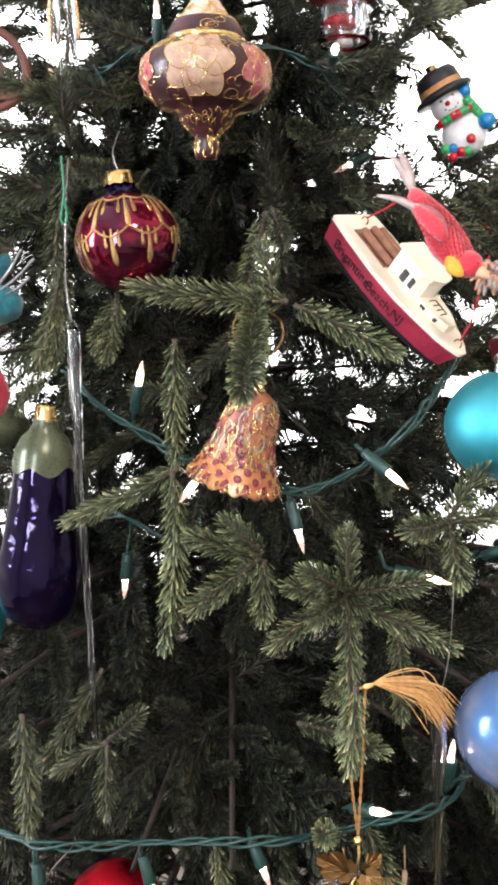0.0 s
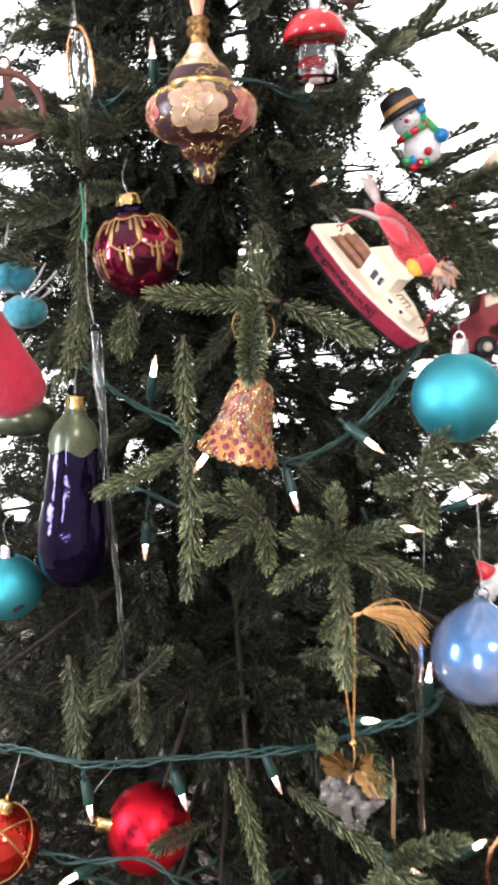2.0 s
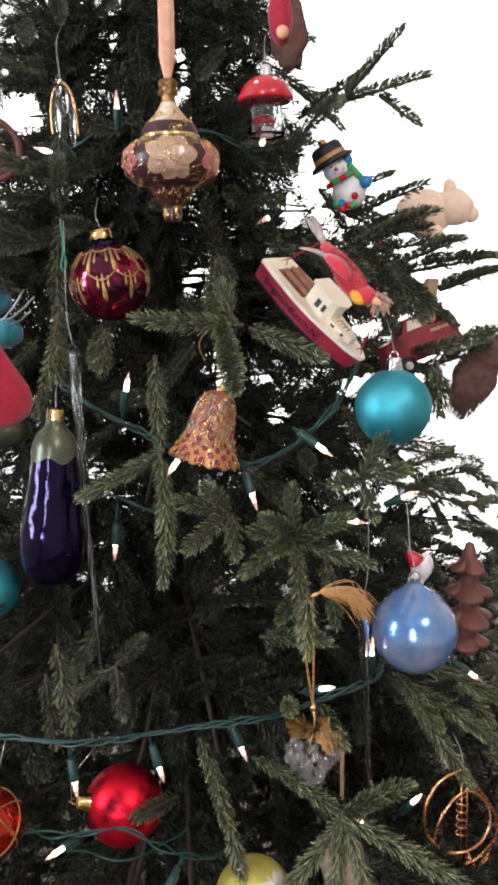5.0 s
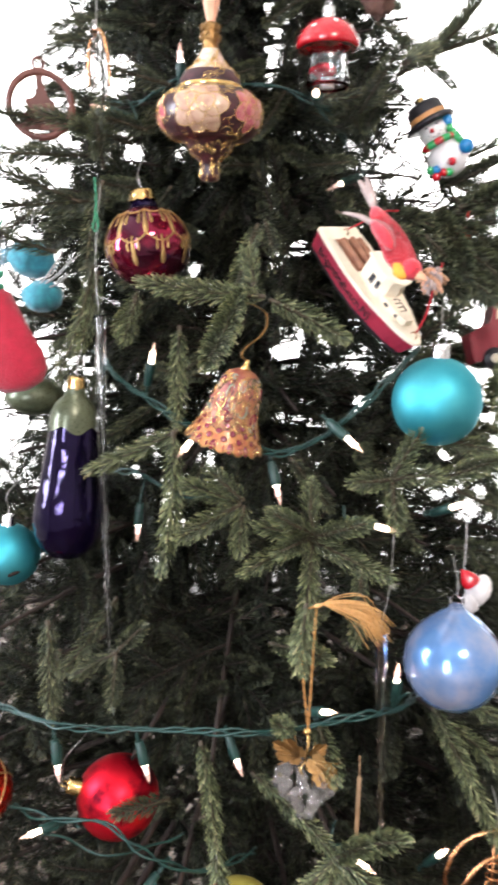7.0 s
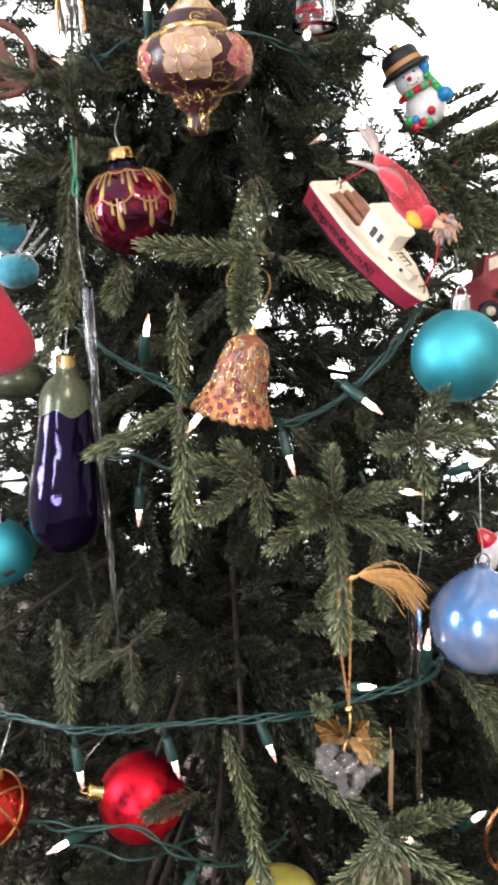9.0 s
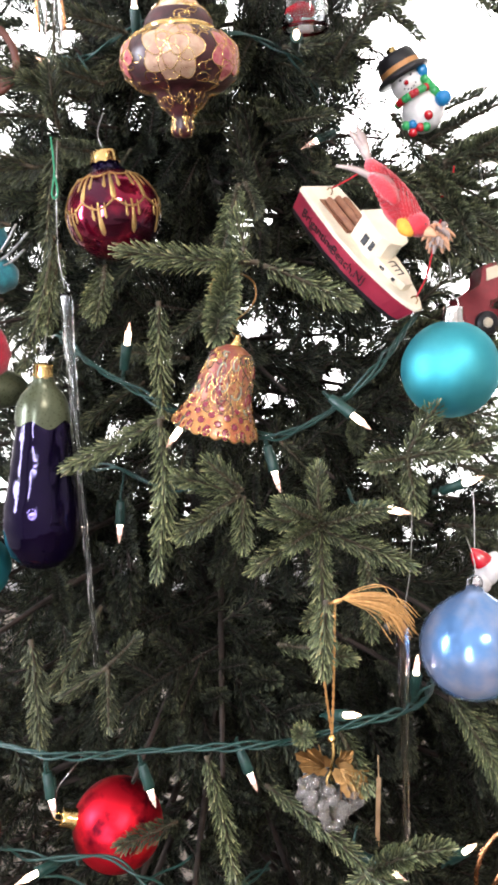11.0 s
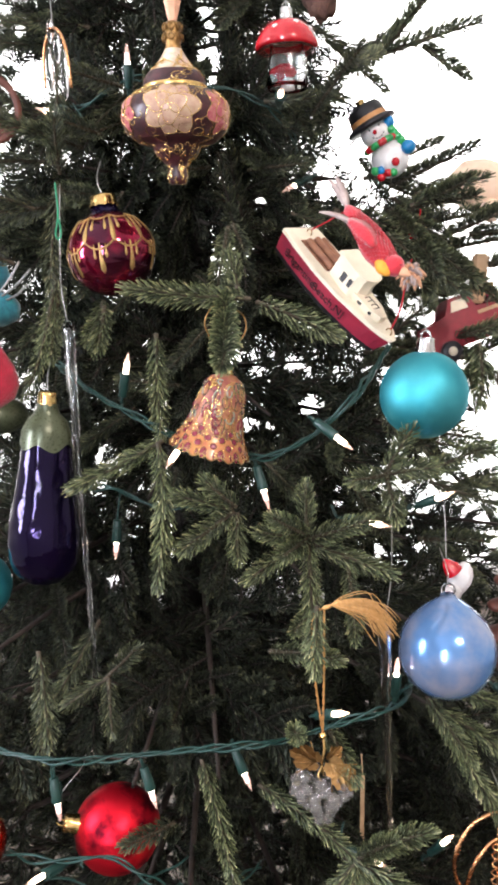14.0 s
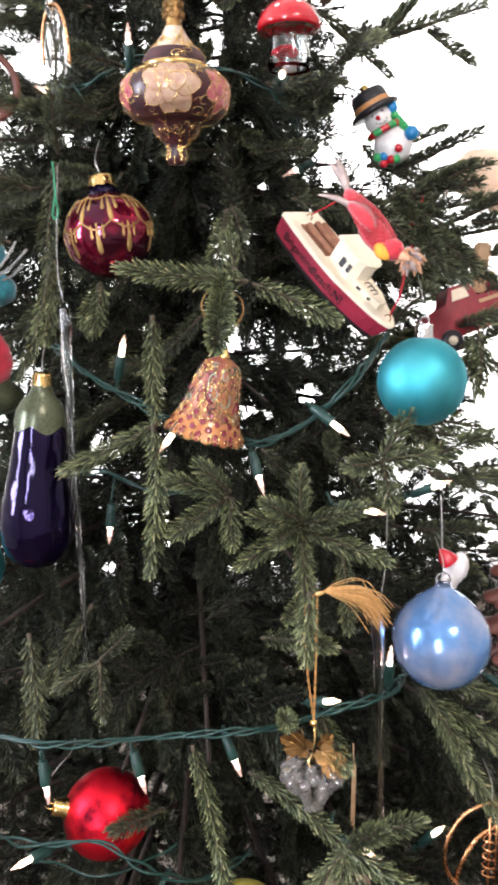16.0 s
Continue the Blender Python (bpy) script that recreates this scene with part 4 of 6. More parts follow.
def ball(name, label, centre, r, mat, cap_way, cap_mat, squash=1.0, hang=None, neck=True):
    m = frame_to(cap_way, centre)
    bpy.context.view_layer.update()
    ob = thing(name, label, "ornament", m, "glass balls on the tree")
    bm = bmesh.new()
    prof = [(r * math.sin(a), -r * squash * math.cos(a)) for a in np.linspace(0.001, math.pi - 0.16, 30)]
    if neck:
        prof += [(r * 0.15, r * squash * 1.0), (r * 0.14, r * squash * 1.04)]
    lathe(bm, prof, 48)
    part("globe", bm, mat, ob)
    crown_cap(ob, Matrix.Translation((0, 0, r * squash * 0.99)), r * 0.20, r * 0.30, cap_mat)
    if hang:
        hanger(ob, [m @ Vector((0, 0, r * squash * 0.99 + r * 0.42))] + [Vector(h) for h in hang])
    return ob


def scrolls(seed, surface, count, size, radius):
    """Small gilt spirals and arcs laid on a turned surface; surface(angle, height) gives a point."""
    gen = random.Random(seed)
    bm = bmesh.new()
    for _ in range(count):
        a0, h0 = gen.uniform(0, 2 * math.pi), gen.uniform(0, 1)
        turn, span, s, hand = gen.uniform(0, 6.28), gen.uniform(3.0, 6.5), size * gen.uniform(0.6, 1.3), gen.choice((-1, 1))
        pts = []
        for k in range(12):
            u = k / 11
            rr = s * (1 - 0.75 * u)
            da, dh = rr * math.cos(turn + hand * span * u), rr * math.sin(turn + hand * span * u)
            pts.append(surface(a0 + da * 2.2, min(1, max(0, h0 + dh * 1.6))))
        tube(bm, pts, radius, 4)
    return bm


# ---- cloisonne drop ornament ----
FIN = [(0.0, 0.0), (0.006, 0.001), (0.0073, 0.006), (0.0063, 0.010), (0.0074, 0.0135), (0.0105, 0.0165), (0.0140, 0.0195), (0.0160, 0.0230), (0.0172, 0.0265), (0.0285, 0.0295),
       (0.0362, 0.0365), (0.0386, 0.0455), (0.0366, 0.0540), (0.0300, 0.0602), (0.0232, 0.0632), (0.0236, 0.0644), (0.0226, 0.0657), (0.0215, 0.070), (0.0185, 0.0745), (0.0130, 0.079),
       (0.0088, 0.085), (0.0060, 0.090), (0.0052, 0.0935), (0.0068, 0.0975), (0.0050, 0.1005), (0.0064, 0.104), (0.0045, 0.1075), (0.0, 0.108)]
fin_m = pose(0.0615, 0.591, 1.514, 0, 1.0, 8)
finial = thing("drop_ornament", "cream and plum cloisonne drop ornament hung by a peach ribbon", "ornament", fin_m)


def piece(profile, name, mat, label="", parent=None, seg=48):
    bm = bmesh.new()
    lathe(bm, profile, seg)
    return part(name, bm, mat, parent, label)


piece(FIN[0:10], "lower_tip", FIN_DARK, "dark plum enamel tip", finial)
fin_body = piece(FIN[9:15], "body", FIN_DARK, "plum enamel belly with cream and rose flowers", finial, 64)
piece([FIN[14], FIN[15], FIN[16], (0.0222, 0.0660)], "ring", GOLD, "gilt ring", finial)
piece(FIN[16:19], "shoulder", FIN_DARK, "plum band", finial)
piece(FIN[18:22], "neck", FIN_CREAM, "cream enamel neck", finial)
fin_neck = piece(FIN[21:28], "beaded_neck", OLDGOLD, "openwork gilt beads", finial)


def on_profile(profile):
    def surface(a, h):
        u = h * (len(profile) - 1)
        k = min(int(u), len(profile) - 2)
        (r0, z0), (r1, z1) = profile[k], profile[k + 1]
        r, z = r0 + (r1 - r0) * (u - k), z0 + (z1 - z0) * (u - k)
        return Vector(((r + 0.0002) * math.cos(a), (r + 0.0002) * math.sin(a), z))
    return surface




def flower(a0, h0, size, petals, mat, name, inner=True):
    """Enamel petals with gilt outlines, laid on the belly round a centre."""
    surface = on_profile(FIN[9:15])
    face, line = bmesh.new(), bmesh.new()
    heads = [(0.62 * size, 2 * math.pi * i / petals + a0, 0.46 * size, 0.40 * size) for i in range(petals)]
    if inner:
        heads += [(0.25 * size, 2 * math.pi * i / 3 + a0, 0.34 * size, 0.30 * size) for i in range(3)]
    for n, (far_out, th, lx, ly) in enumerate(heads):
        lift = 0.0002 + 0.00012 * (n % 3) + (0.0003 if n >= petals else 0)

        def spot(share, b):
            wave = 1 + 0.10 * math.cos(3 * b)
            u = far_out * math.cos(th) + share * wave * (lx * math.cos(b) * math.cos(th) - ly * math.sin(b) * math.sin(th))
            v = far_out * math.sin(th) + share * wave * (lx * math.cos(b) * math.sin(th) + ly * math.sin(b) * math.cos(th))
            q = surface(a0 + u / 0.037, min(0.98, max(0.02, h0 + v / 0.041)))
            return q + Vector((q.x, q.y, (q.z - 0.0465) * 1.5)).normalized() * lift

        turns = [2 * math.pi * k / 18 for k in range(18)]
        rings(face, [[spot(sh, b) for b in turns] for sh in (0.02, 0.35, 0.7, 1.0)], 0, True, True, False)
        tube(line, [spot(1.0, b) for b in turns + [0.0]], 0.00028, 5, caps=False)
    f = part(name, face, mat, fin_body)
    tagged(part("outline", line, GOLD, f, "gilt wire"), kind="stuff")


for around in (0.0, math.pi):
    flower(radians(-100) + around, 0.42, 0.0180, 7, PETAL_CREAM, "cream_flower")
    flower(radians(-38) + around, 0.44, 0.0145, 6, PETAL_ROSE, "rose_flower")
    flower(radians(-160) + around, 0.42, 0.0110, 5, PETAL_ROSE, "rose_flower", False)
    flower(radians(-66) + around, 0.88, 0.0060, 3, PETAL_LEAF, "leaf_spray", False)
    flower(radians(-134) + around, 0.84, 0.0060, 3, PETAL_LEAF, "leaf_spray", False)
tagged(part("filigree", scrolls(3, on_profile(FIN[9:14]), 90, 0.075, 0.00030), GOLD, fin_body, "gilt wire scrolls"), kind="stuff")
tagged(part("filigree", scrolls(4, on_profile(FIN[1:10]), 90, 0.075, 0.00032), GOLD, finial, "gilt wire scrolls"), kind="stuff")
tagged(part("filigree", scrolls(5, on_profile(FIN[16:21]), 40, 0.10, 0.00028), GOLD, finial, "gilt wire scrolls"), kind="stuff")
bm = bmesh.new()
for zc, rr in ((0.0975, 0.0068), (0.104, 0.0064)):
    for i in range(7):
        a = i * 2 * math.pi / 7
        c = Vector((rr * math.cos(a), rr * math.sin(a), zc))
        m = frame_to((math.cos(a), math.sin(a), 0), c)
        tube(bm, [m @ Vector((0.0021 * math.cos(b), 0.0021 * math.sin(b), 0.0002)) for b in np.linspace(0, 2 * math.pi, 13)], 0.0006, 5, caps=False)
part("bead_rings", bm, OLDGOLD, fin_neck, "gilt wire rings")
bm = bmesh.new()
rib = smooth_path([(0, 0, 0.106), (0.0005, 0.001, 0.125), (0.0015, 0.004, 0.155), (0.003, 0.012, 0.19), (0.004, 0.03, 0.215)], 5)
for hand, back in ((-1, 0.0), (1, 0.0022)):
    loops = []
    for k, p in enumerate(rib):
        u = k / (len(rib) - 1)
        w = 0.0022 + 0.0028 * min(1, u * 4)
        off = hand * 0.0012 * min(1, u * 5)
        q = fin_m.inverted().to_3x3()
        loops.append([p + q @ Vector((off + x * w, back + y - 0.02 * 0 + 0.0006 * math.sin(x * 3), 0)) for x, y in ((-1, -0.0003), (-0.3, -0.0007), (0.4, -0.0002), (1, -0.0006), (1, 0.0001), (0.4, 0.0005), (-0.3, 0.0), (-1, 0.0004))])
    rings(bm, loops, 0, True, True, True)
part("ribbon", bm, SATIN, finial, "folded peach satin ribbon")

# ---- crimson ball with gold drops ----
b1_m = frame_to((-0.10, 0.05, 1.0), (0.006, 0.621, 1.469))
red_ball = thing("glass_ornament", "crimson mirrored glass ornament with gold glitter drops", "ornament", b1_m)
bm = bmesh.new()
B1 = [(0.0335 * math.sin(a), -0.0322 * math.cos(a)) for a in np.linspace(0.001, 2.72, 26)]
lathe(bm, B1, 56)
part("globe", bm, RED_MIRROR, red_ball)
piece([(0.0150, 0.0287), (0.0125, 0.0305), (0.0100, 0.0335), (0.0088, 0.037)], "neck", PLUM, "dark plum glass neck", red_ball)
crown_cap(red_ball, Matrix.Translation((0, 0, 0.0365)), 0.0098, 0.0075, GOLD, False)
bm = bmesh.new()


def on_ball(a, v, lift=0.0003):
    return Vector(((0.0335 * math.sin(v) + lift) * math.cos(a), (0.0335 * math.sin(v) + lift) * math.sin(a), -(0.0322 + lift) * math.cos(v)))


for i in range(9):
    a = i * 2 * math.pi / 9
    for da, v0, v1, w in ((0.0, 2.55, 1.75, 0.0036), (0.17, 2.45, 2.05, 0.0024), (-0.17, 2.45, 2.05, 0.0024), (0.35, 1.75, 1.05, 0.0038), (0.22, 1.72, 1.40, 0.0022), (0.48, 1.72, 1.40, 0.0022)):
        loops = []
        for k in range(9):
            u = k / 8
            p = on_ball(a + da, v0 + (v1 - v0) * u, 0.0001)
            n = p.normalized()
            s = Vector((-math.sin(a + da), math.cos(a + da), 0))
            ww = w * 0.66 * (0.25 + 0.9 * u ** 1.5) * math.sqrt(max(0.02, 1 - u ** 6))
            loops.append([p - s * ww, p - s * ww * 0.6 + n * 0.0005, p + s * ww * 0.6 + n * 0.0005, p + s * ww])
        rings(bm, loops, 0, False)
    pts = [on_ball(a + 0.7 * u, 2.50 - 0.10 * math.sin(math.pi * u)) for u in np.linspace(0, 1, 9)]
    tube(bm, pts, 0.0007, 5)
    pts = [on_ball(a + 0.7 * u, 1.80 - 0.20 * math.sin(math.pi * u)) for u in np.linspace(0, 1, 9)]
    tube(bm, pts, 0.0007, 5)
part("glitter_pattern", bm, GOLD_GLITTER, red_ball, "gold glitter drops")
hanger(red_ball, [b1_m @ Vector((0, 0, 0.044)), (-0.002, 0.626, 1.525), (0.0, 0.64, 1.54)])

# ---- cloisonne bell ----
bell_top, bell_low = Vector((0.0905, 0.562, 1.3780)), Vector((0.0745, 0.561, 1.3250))
bell_m = frame_to(bell_top - bell_low, bell_low)
bell = thing("bell_ornament", "scalloped cloisonne bell ornament in amber, red and green enamel", "ornament", bell_m)
BELL = [(0.0298, 0.0), (0.0262, 0.006), (0.0226, 0.013), (0.0200, 0.021), (0.0184, 0.030), (0.0170, 0.039), (0.0150, 0.047), (0.0115, 0.0530), (0.006, 0.0565), (0.0, 0.0575)]


def scallop(k, r, z, a):
    return (r * (1 + (0.018 * math.cos(14 * a) if k == 0 else 0)), z - (0.0016 * math.cos(14 * a) if k == 0 else 0))


bm = bmesh.new()
lathe(bm, BELL[0:3], 84, 0, None, scallop)
rim = part("skirt", bm, BELL_LOW, bell, "amber skirt with red enamel petals and a scalloped rim")
bm = bmesh.new()
lathe(bm, BELL[2:], 60)
dome = part("dome", bm, BELL_TOP, bell, "red and green flowered enamel dome")
bm = bmesh.new()
lathe(bm, [(r - 0.0011, z) for r, z in BELL[:-2]], 42, 0, None, scallop)
part("inside", bm, OLDGOLD, bell, "dark brass inside")
bm = bmesh.new()
tube(bm, [Vector((0.0296 * (1 + 0.018 * math.cos(14 * a)) * math.cos(a), 0.0296 * (1 + 0.018 * math.cos(14 * a)) * math.sin(a), -0.0016 * math.cos(14 * a))) for a in np.linspace(0, 2 * math.pi, 127)], 0.0006, 5, caps=False)
part("rim_wire", bm, OLDGOLD, rim, "gilt rim")
part("flower_drawing", scrolls(8, on_profile(BELL[2:8]), 50, 0.12, 0.00035), BELL_GREEN, dome, "dark green enamel flower lines")
part("flower_drawing", scrolls(9, on_profile(BELL[2:8]), 26, 0.10, 0.00085), BELL_RED, dome, "dark red enamel petals")
part("flower_drawing", scrolls(10, on_profile(BELL[2:8]), 16, 0.10, 0.0006), BELL_GREY, dome, "grey green enamel leaves")
tagged(part("filigree", scrolls(11, on_profile(BELL[2:8]), 150, 0.11, 0.00028), GOLD, dome, "gilt wire scrolls"), kind="stuff")


def skirt_share(height):
    """The share of the skirt's profile at a height."""
    zs = [q[1] for q in BELL[0:4]]
    k = max(i for i in range(3) if zs[i] <= height)
    return (k + (height - zs[k]) / (zs[k + 1] - zs[k])) / 3


dots, wires = bmesh.new(), bmesh.new()
for h, n, sx, sy, off in ((0.0026, 14, 0.0027, 0.0040, 0.5), (0.0022, 28, 0.0010, 0.0022, 0.25), (0.0078, 14, 0.0026, 0.0024, 0.0), (0.0125, 14, 0.0026, 0.0025, 0.5), (0.0175, 12, 0.0025, 0.0025, 0.0)):
    for i in range(n):
        a = (i + off) * 2 * math.pi / n
        p = on_profile(BELL[0:4])(a, skirt_share(h))
        m = frame_to((math.cos(a), math.sin(a), 0.55), p, up=(0, 0, 1))
        blob(dots, p, (sx, sy, 0.0004), 0, m.to_3x3().to_4x4(), 10, 6)
        tube(wires, [m @ Vector((sx * 1.08 * math.cos(b), sy * 1.08 * math.sin(b), 0.0003)) for b in np.linspace(0, 2 * math.pi, 11)], 0.00024, 4, caps=False)
part("enamel_petals", dots, BELL_RED, rim, "dark red enamel dots and petals")
tagged(part("wirework", wires, GOLD, rim, "gilt petal outlines"), kind="stuff")
piece([(0.0, 0.0565), (0.0035, 0.0565), (0.0040, 0.058), (0.0026, 0.060), (0.0016, 0.0625), (0.0018, 0.064), (0.0, 0.0645)], "finial_knob", GOLD, "", bell, 16)
hook = hanger(bell, [bell_m @ Vector((0, 0, 0.063)), (0.0885, 0.560, 1.390), (0.092, 0.563, 1.396), (0.101, 0.570, 1.403), (0.1055, 0.575, 1.411), (0.104, 0.578, 1.420),
                     (0.097, 0.570, 1.4255), (0.091, 0.565, 1.4275), (0.0825, 0.568, 1.4279), (0.0758, 0.568, 1.4170), (0.0795, 0.568, 1.4039)], 0.00060, OLDGOLD, "hook")

# ---- glass aubergine ----
eg_a, eg_b = Vector((-0.0420, 0.575, 1.3720)), Vector((-0.0590, 0.574, 1.2230))
eg_m = frame_to(eg_a - eg_b, eg_b)
egg = thing("aubergine_ornament", "glossy dark purple blown glass aubergine with a green calyx", "ornament", eg_m)
EGG = [(0.0, 0.0), (0.008, 0.0006), (0.016, 0.004), (0.0225, 0.011), (0.0262, 0.021), (0.0275, 0.032), (0.0268, 0.045), (0.0245, 0.060), (0.0220, 0.076), (0.0200, 0.092), (0.0185, 0.106), (0.0168, 0.116), (0.013, 0.124)]
bm = bmesh.new()
fine = [(float(np.interp(s, range(len(EGG)), [e[0] for e in EGG])), float(np.interp(s, range(len(EGG)), [e[1] for e in EGG]))) for s in np.linspace(0, len(EGG) - 1, 49)]
lathe(bm, fine, 72, 0, None, lambda k, r, z, a: (r * (1 + 0.006 * math.cos(5 * a + 0.4 + 0.5 * math.sin(z * 90)) + 0.011 * math.cos(9 * a + 0.9 * math.sin(z * 160 + 1)) + 0.004 * math.sin(z * 420 + 3 * a)), z))
part("fruit", bm, PLUM, egg, "mirror-bright dark purple glass")
bm = bmesh.new()
lathe(bm, [(0.0192, 0.112), (0.0180, 0.120), (0.0148, 0.127), (0.0095, 0.1325), (0.0075, 0.137), (0.0072, 0.1405)], 60, 0, None,
      lambda k, r, z, a: (r, z - (0.0055 * (0.5 + 0.5 * math.cos(5 * a + 1.0)) ** 0.8 * (1 if k == 0 else 0.35 if k == 1 else 0))))
part("calyx", bm, CALYX, egg, "olive green satin calyx with pointed lobes")
bm = bmesh.new()
lathe(bm, [(0.0073, 0.1395), (0.0068, 0.141), (0.0066, 0.1475), (0.0058, 0.149), (0.0, 0.149)], 22, 0, None, lambda k, r, z, a: (r * (1 + 0.05 * math.cos(7 * a)), z))
part("cap", bm, GOLD, egg, "crinkled gold foil cap")
hanger(egg, [eg_m @ Vector((0, 0, 0.149)), (-0.0415, 0.578, 1.383), (-0.040, 0.59, 1.395)])


# ---- glass icicles ----
def icicle(top, low, r, string, seed=0):
    top, low = Vector(top), Vector(low)
    m = frame_to(top - low, low)
    ob = thing("glass_icicle", "long twisted clear glass icicle hanging on a thread", "ornament", m, "glass icicles on the tree")
    ln = (top - low).length
    bm = bmesh.new()
    rows = int(ln / 0.0025)
    loops = []
    for k in range(rows + 1):
        u = k / rows
        rr = r * (0.40 + 0.18 * u + 0.42 * min(1.0, max(0.0, (u - 0.66) / 0.30))) * (0.25 if k == 0 else 1)
        loops.append([Vector((rr * (1 + 0.12 * math.cos(3 * a)) * math.cos(a + u * ln * 45 + seed), rr * (1 + 0.12 * math.cos(3 * a)) * math.sin(a + u * ln * 45 + seed), u * ln)) for a in (2 * math.pi * i / 12 for i in range(12))])
    bore = [[Vector((q.x * 0.62, q.y * 0.62, q.z)) for q in loop] for loop in loops[::-1]]
    rings(bm, loops + bore, 0, True, True, True)
    part("shaft", bm, ICE, ob)
    bm = bmesh.new()
    tube(bm, [Vector((r * 0.6 * math.cos(a), 0, ln + r * 0.3 + r * 0.6 * math.sin(a))) for a in np.linspace(0, 2 * math.pi, 13)], r * 0.18, 6, caps=False)
    part("eye", bm, GLASS, ob, "glass eyelet")
    hanger(ob, [top + Vector((0, 0, r * 0.8))] + [Vector(s) for s in string], 0.00035, STEEL, "thread")
    return ob


icicle((-0.0260, 0.588, 1.417), (-0.0235, 0.566, 1.142), 0.0046, [(-0.029, 0.592, 1.445), (-0.0275, 0.596, 1.482), (-0.027, 0.61, 1.52)])
icicle((0.1930, 0.509, 1.203), (0.2015, 0.518, 0.950), 0.0046, [(0.198, 0.512, 1.235), (0.1995, 0.515, 1.275), (0.199, 0.525, 1.308)], 1)
icicle((0.292, 0.742, 1.528), (0.303, 0.742, 1.462), 0.0042, [(0.291, 0.745, 1.536)], 2)
icicle((-0.104, 0.60, 1.480), (-0.112, 0.60, 1.415), 0.0040, [(-0.10, 0.605, 1.50)], 3)
icicle((0.318, 0.70, 1.335), (0.322, 0.70, 1.265), 0.0040, [(0.316, 0.70, 1.36)], 4)

# ---- balls ----
ball("ball_ornament", "teal satin ball ornament with a silver cap", (0.2265, 0.536, 1.3625), 0.0305, TEAL, (0.04, 0.05, 1), SILVER, 1.0, [(0.229, 0.55, 1.42), (0.232, 0.57, 1.43)])
ball("ball_ornament", "small teal satin ball ornament half behind the aubergine", (-0.114, 0.588, 1.2175), 0.0262, TEAL, (0.06, 0.05, 1), SILVER, 1.0, [(-0.112, 0.59, 1.27), (-0.105, 0.61, 1.28)])
ball("ball_ornament", "red satin ball ornament mottled with darker wine patches, lying sideways", (-0.010, 0.531, 1.036), 0.0330, RED_SATIN, (-0.80, -0.25, 0.35), GOLD, 1.0, [(-0.048, 0.52, 1.075), (-0.03, 0.52, 1.098), (-0.022, 0.50, 1.121)])
yball = ball("ball_ornament", "frosted yellow glass ball ornament with a silver cap", (0.093, 0.488, 0.968), 0.0320, YELLOW, (-0.30, -0.12, 0.9), SILVER, 1.0, [(0.078, 0.482, 1.018), (0.078, 0.485, 1.03)])
lred = ball("ball_ornament", "shiny red glass ball ornament with gold bands", (-0.112, 0.500, 1.055), 0.0265, RED_SHINE, (0.2, 0.1, 1), GOLD, 1.0, [(-0.105, 0.51, 1.09), (-0.10, 0.53, 1.11)])
for tilt in (0.5, 2.0, 3.6):
    bm = bmesh.new()
    m = Matrix.Rotation(tilt, 4, "Z") @ Matrix.Rotation(1.0, 4, "X")
    tube(bm, [m @ Vector((0.0266 * math.cos(a), 0.0266 * math.sin(a), 0)) for a in np.linspace(0, 2 * math.pi, 40)], 0.0008, 5, caps=False)
    part("band", bm, GOLD_GLITTER, lred, "gold glitter band")
# frosted patch with a ragged edge on the yellow ball
bm = bmesh.new()
inner = yball.matrix_basis.to_3x3().inverted() @ Vector((0.62, -0.62, 0.62))
m = frame_to(inner, (0, 0, 0))
rows = []
for k in range(8):
    row = []
    for i in range(60):
        a = 2 * math.pi * i / 60
        v = 0.02 + (0.46 + 0.10 * math.sin(3 * a + 1) + 0.07 * math.sin(11 * a) + 0.05 * math.sin(19 * a + 2)) * k / 7
        r = 0.0320 + 0.0005 * (1 - (k / 7) ** 3) + 0.0001
        row.append(m @ Vector((r * math.sin(v) * math.cos(a), r * math.sin(v) * math.sin(a), r * math.cos(v))))
    rows.append(row)
rings(bm, rows, 0, True, True, False)
part("frosting", bm, FROST, yball, "rough off-white frosting")

blue_m = frame_to((0.02, 0.06, 1), (0.2505, 0.552, 1.1600))
blue = thing("glass_globe_ornament", "pearly light blue glass globe ornament with a clear loop", "ornament", blue_m)
bm = bmesh.new()
R = 0.0372
lathe(bm, [(R * math.sin(a), -R * math.cos(a)) for a in np.linspace(0.001, 2.45, 26)] + [(R * 0.50, R * 0.90), (R * 0.32, R * 1.03), (R * 0.18, R * 1.13), (R * 0.15, R * 1.18), (0, R * 1.19)], 52)
part("globe", bm, PEARL, blue, "swirled pearly blue glass")
bm = bmesh.new()
tube(bm, [Vector((0.0045 * math.cos(a), 0, R * 1.19 + 0.004 + 0.0045 * math.sin(a))) for a in np.linspace(0, 2 * math.pi, 15)], 0.0013, 8, caps=False)
blob(bm, (0, 0, R * 1.19), (0.006, 0.006, 0.0022))
part("loop", bm, GLASS, blue, "clear glass loop")
hanger(blue, [blue_m @ Vector((0, 0, R * 1.19 + 0.008)), (0.252, 0.56, 1.222), (0.25, 0.575, 1.235)])

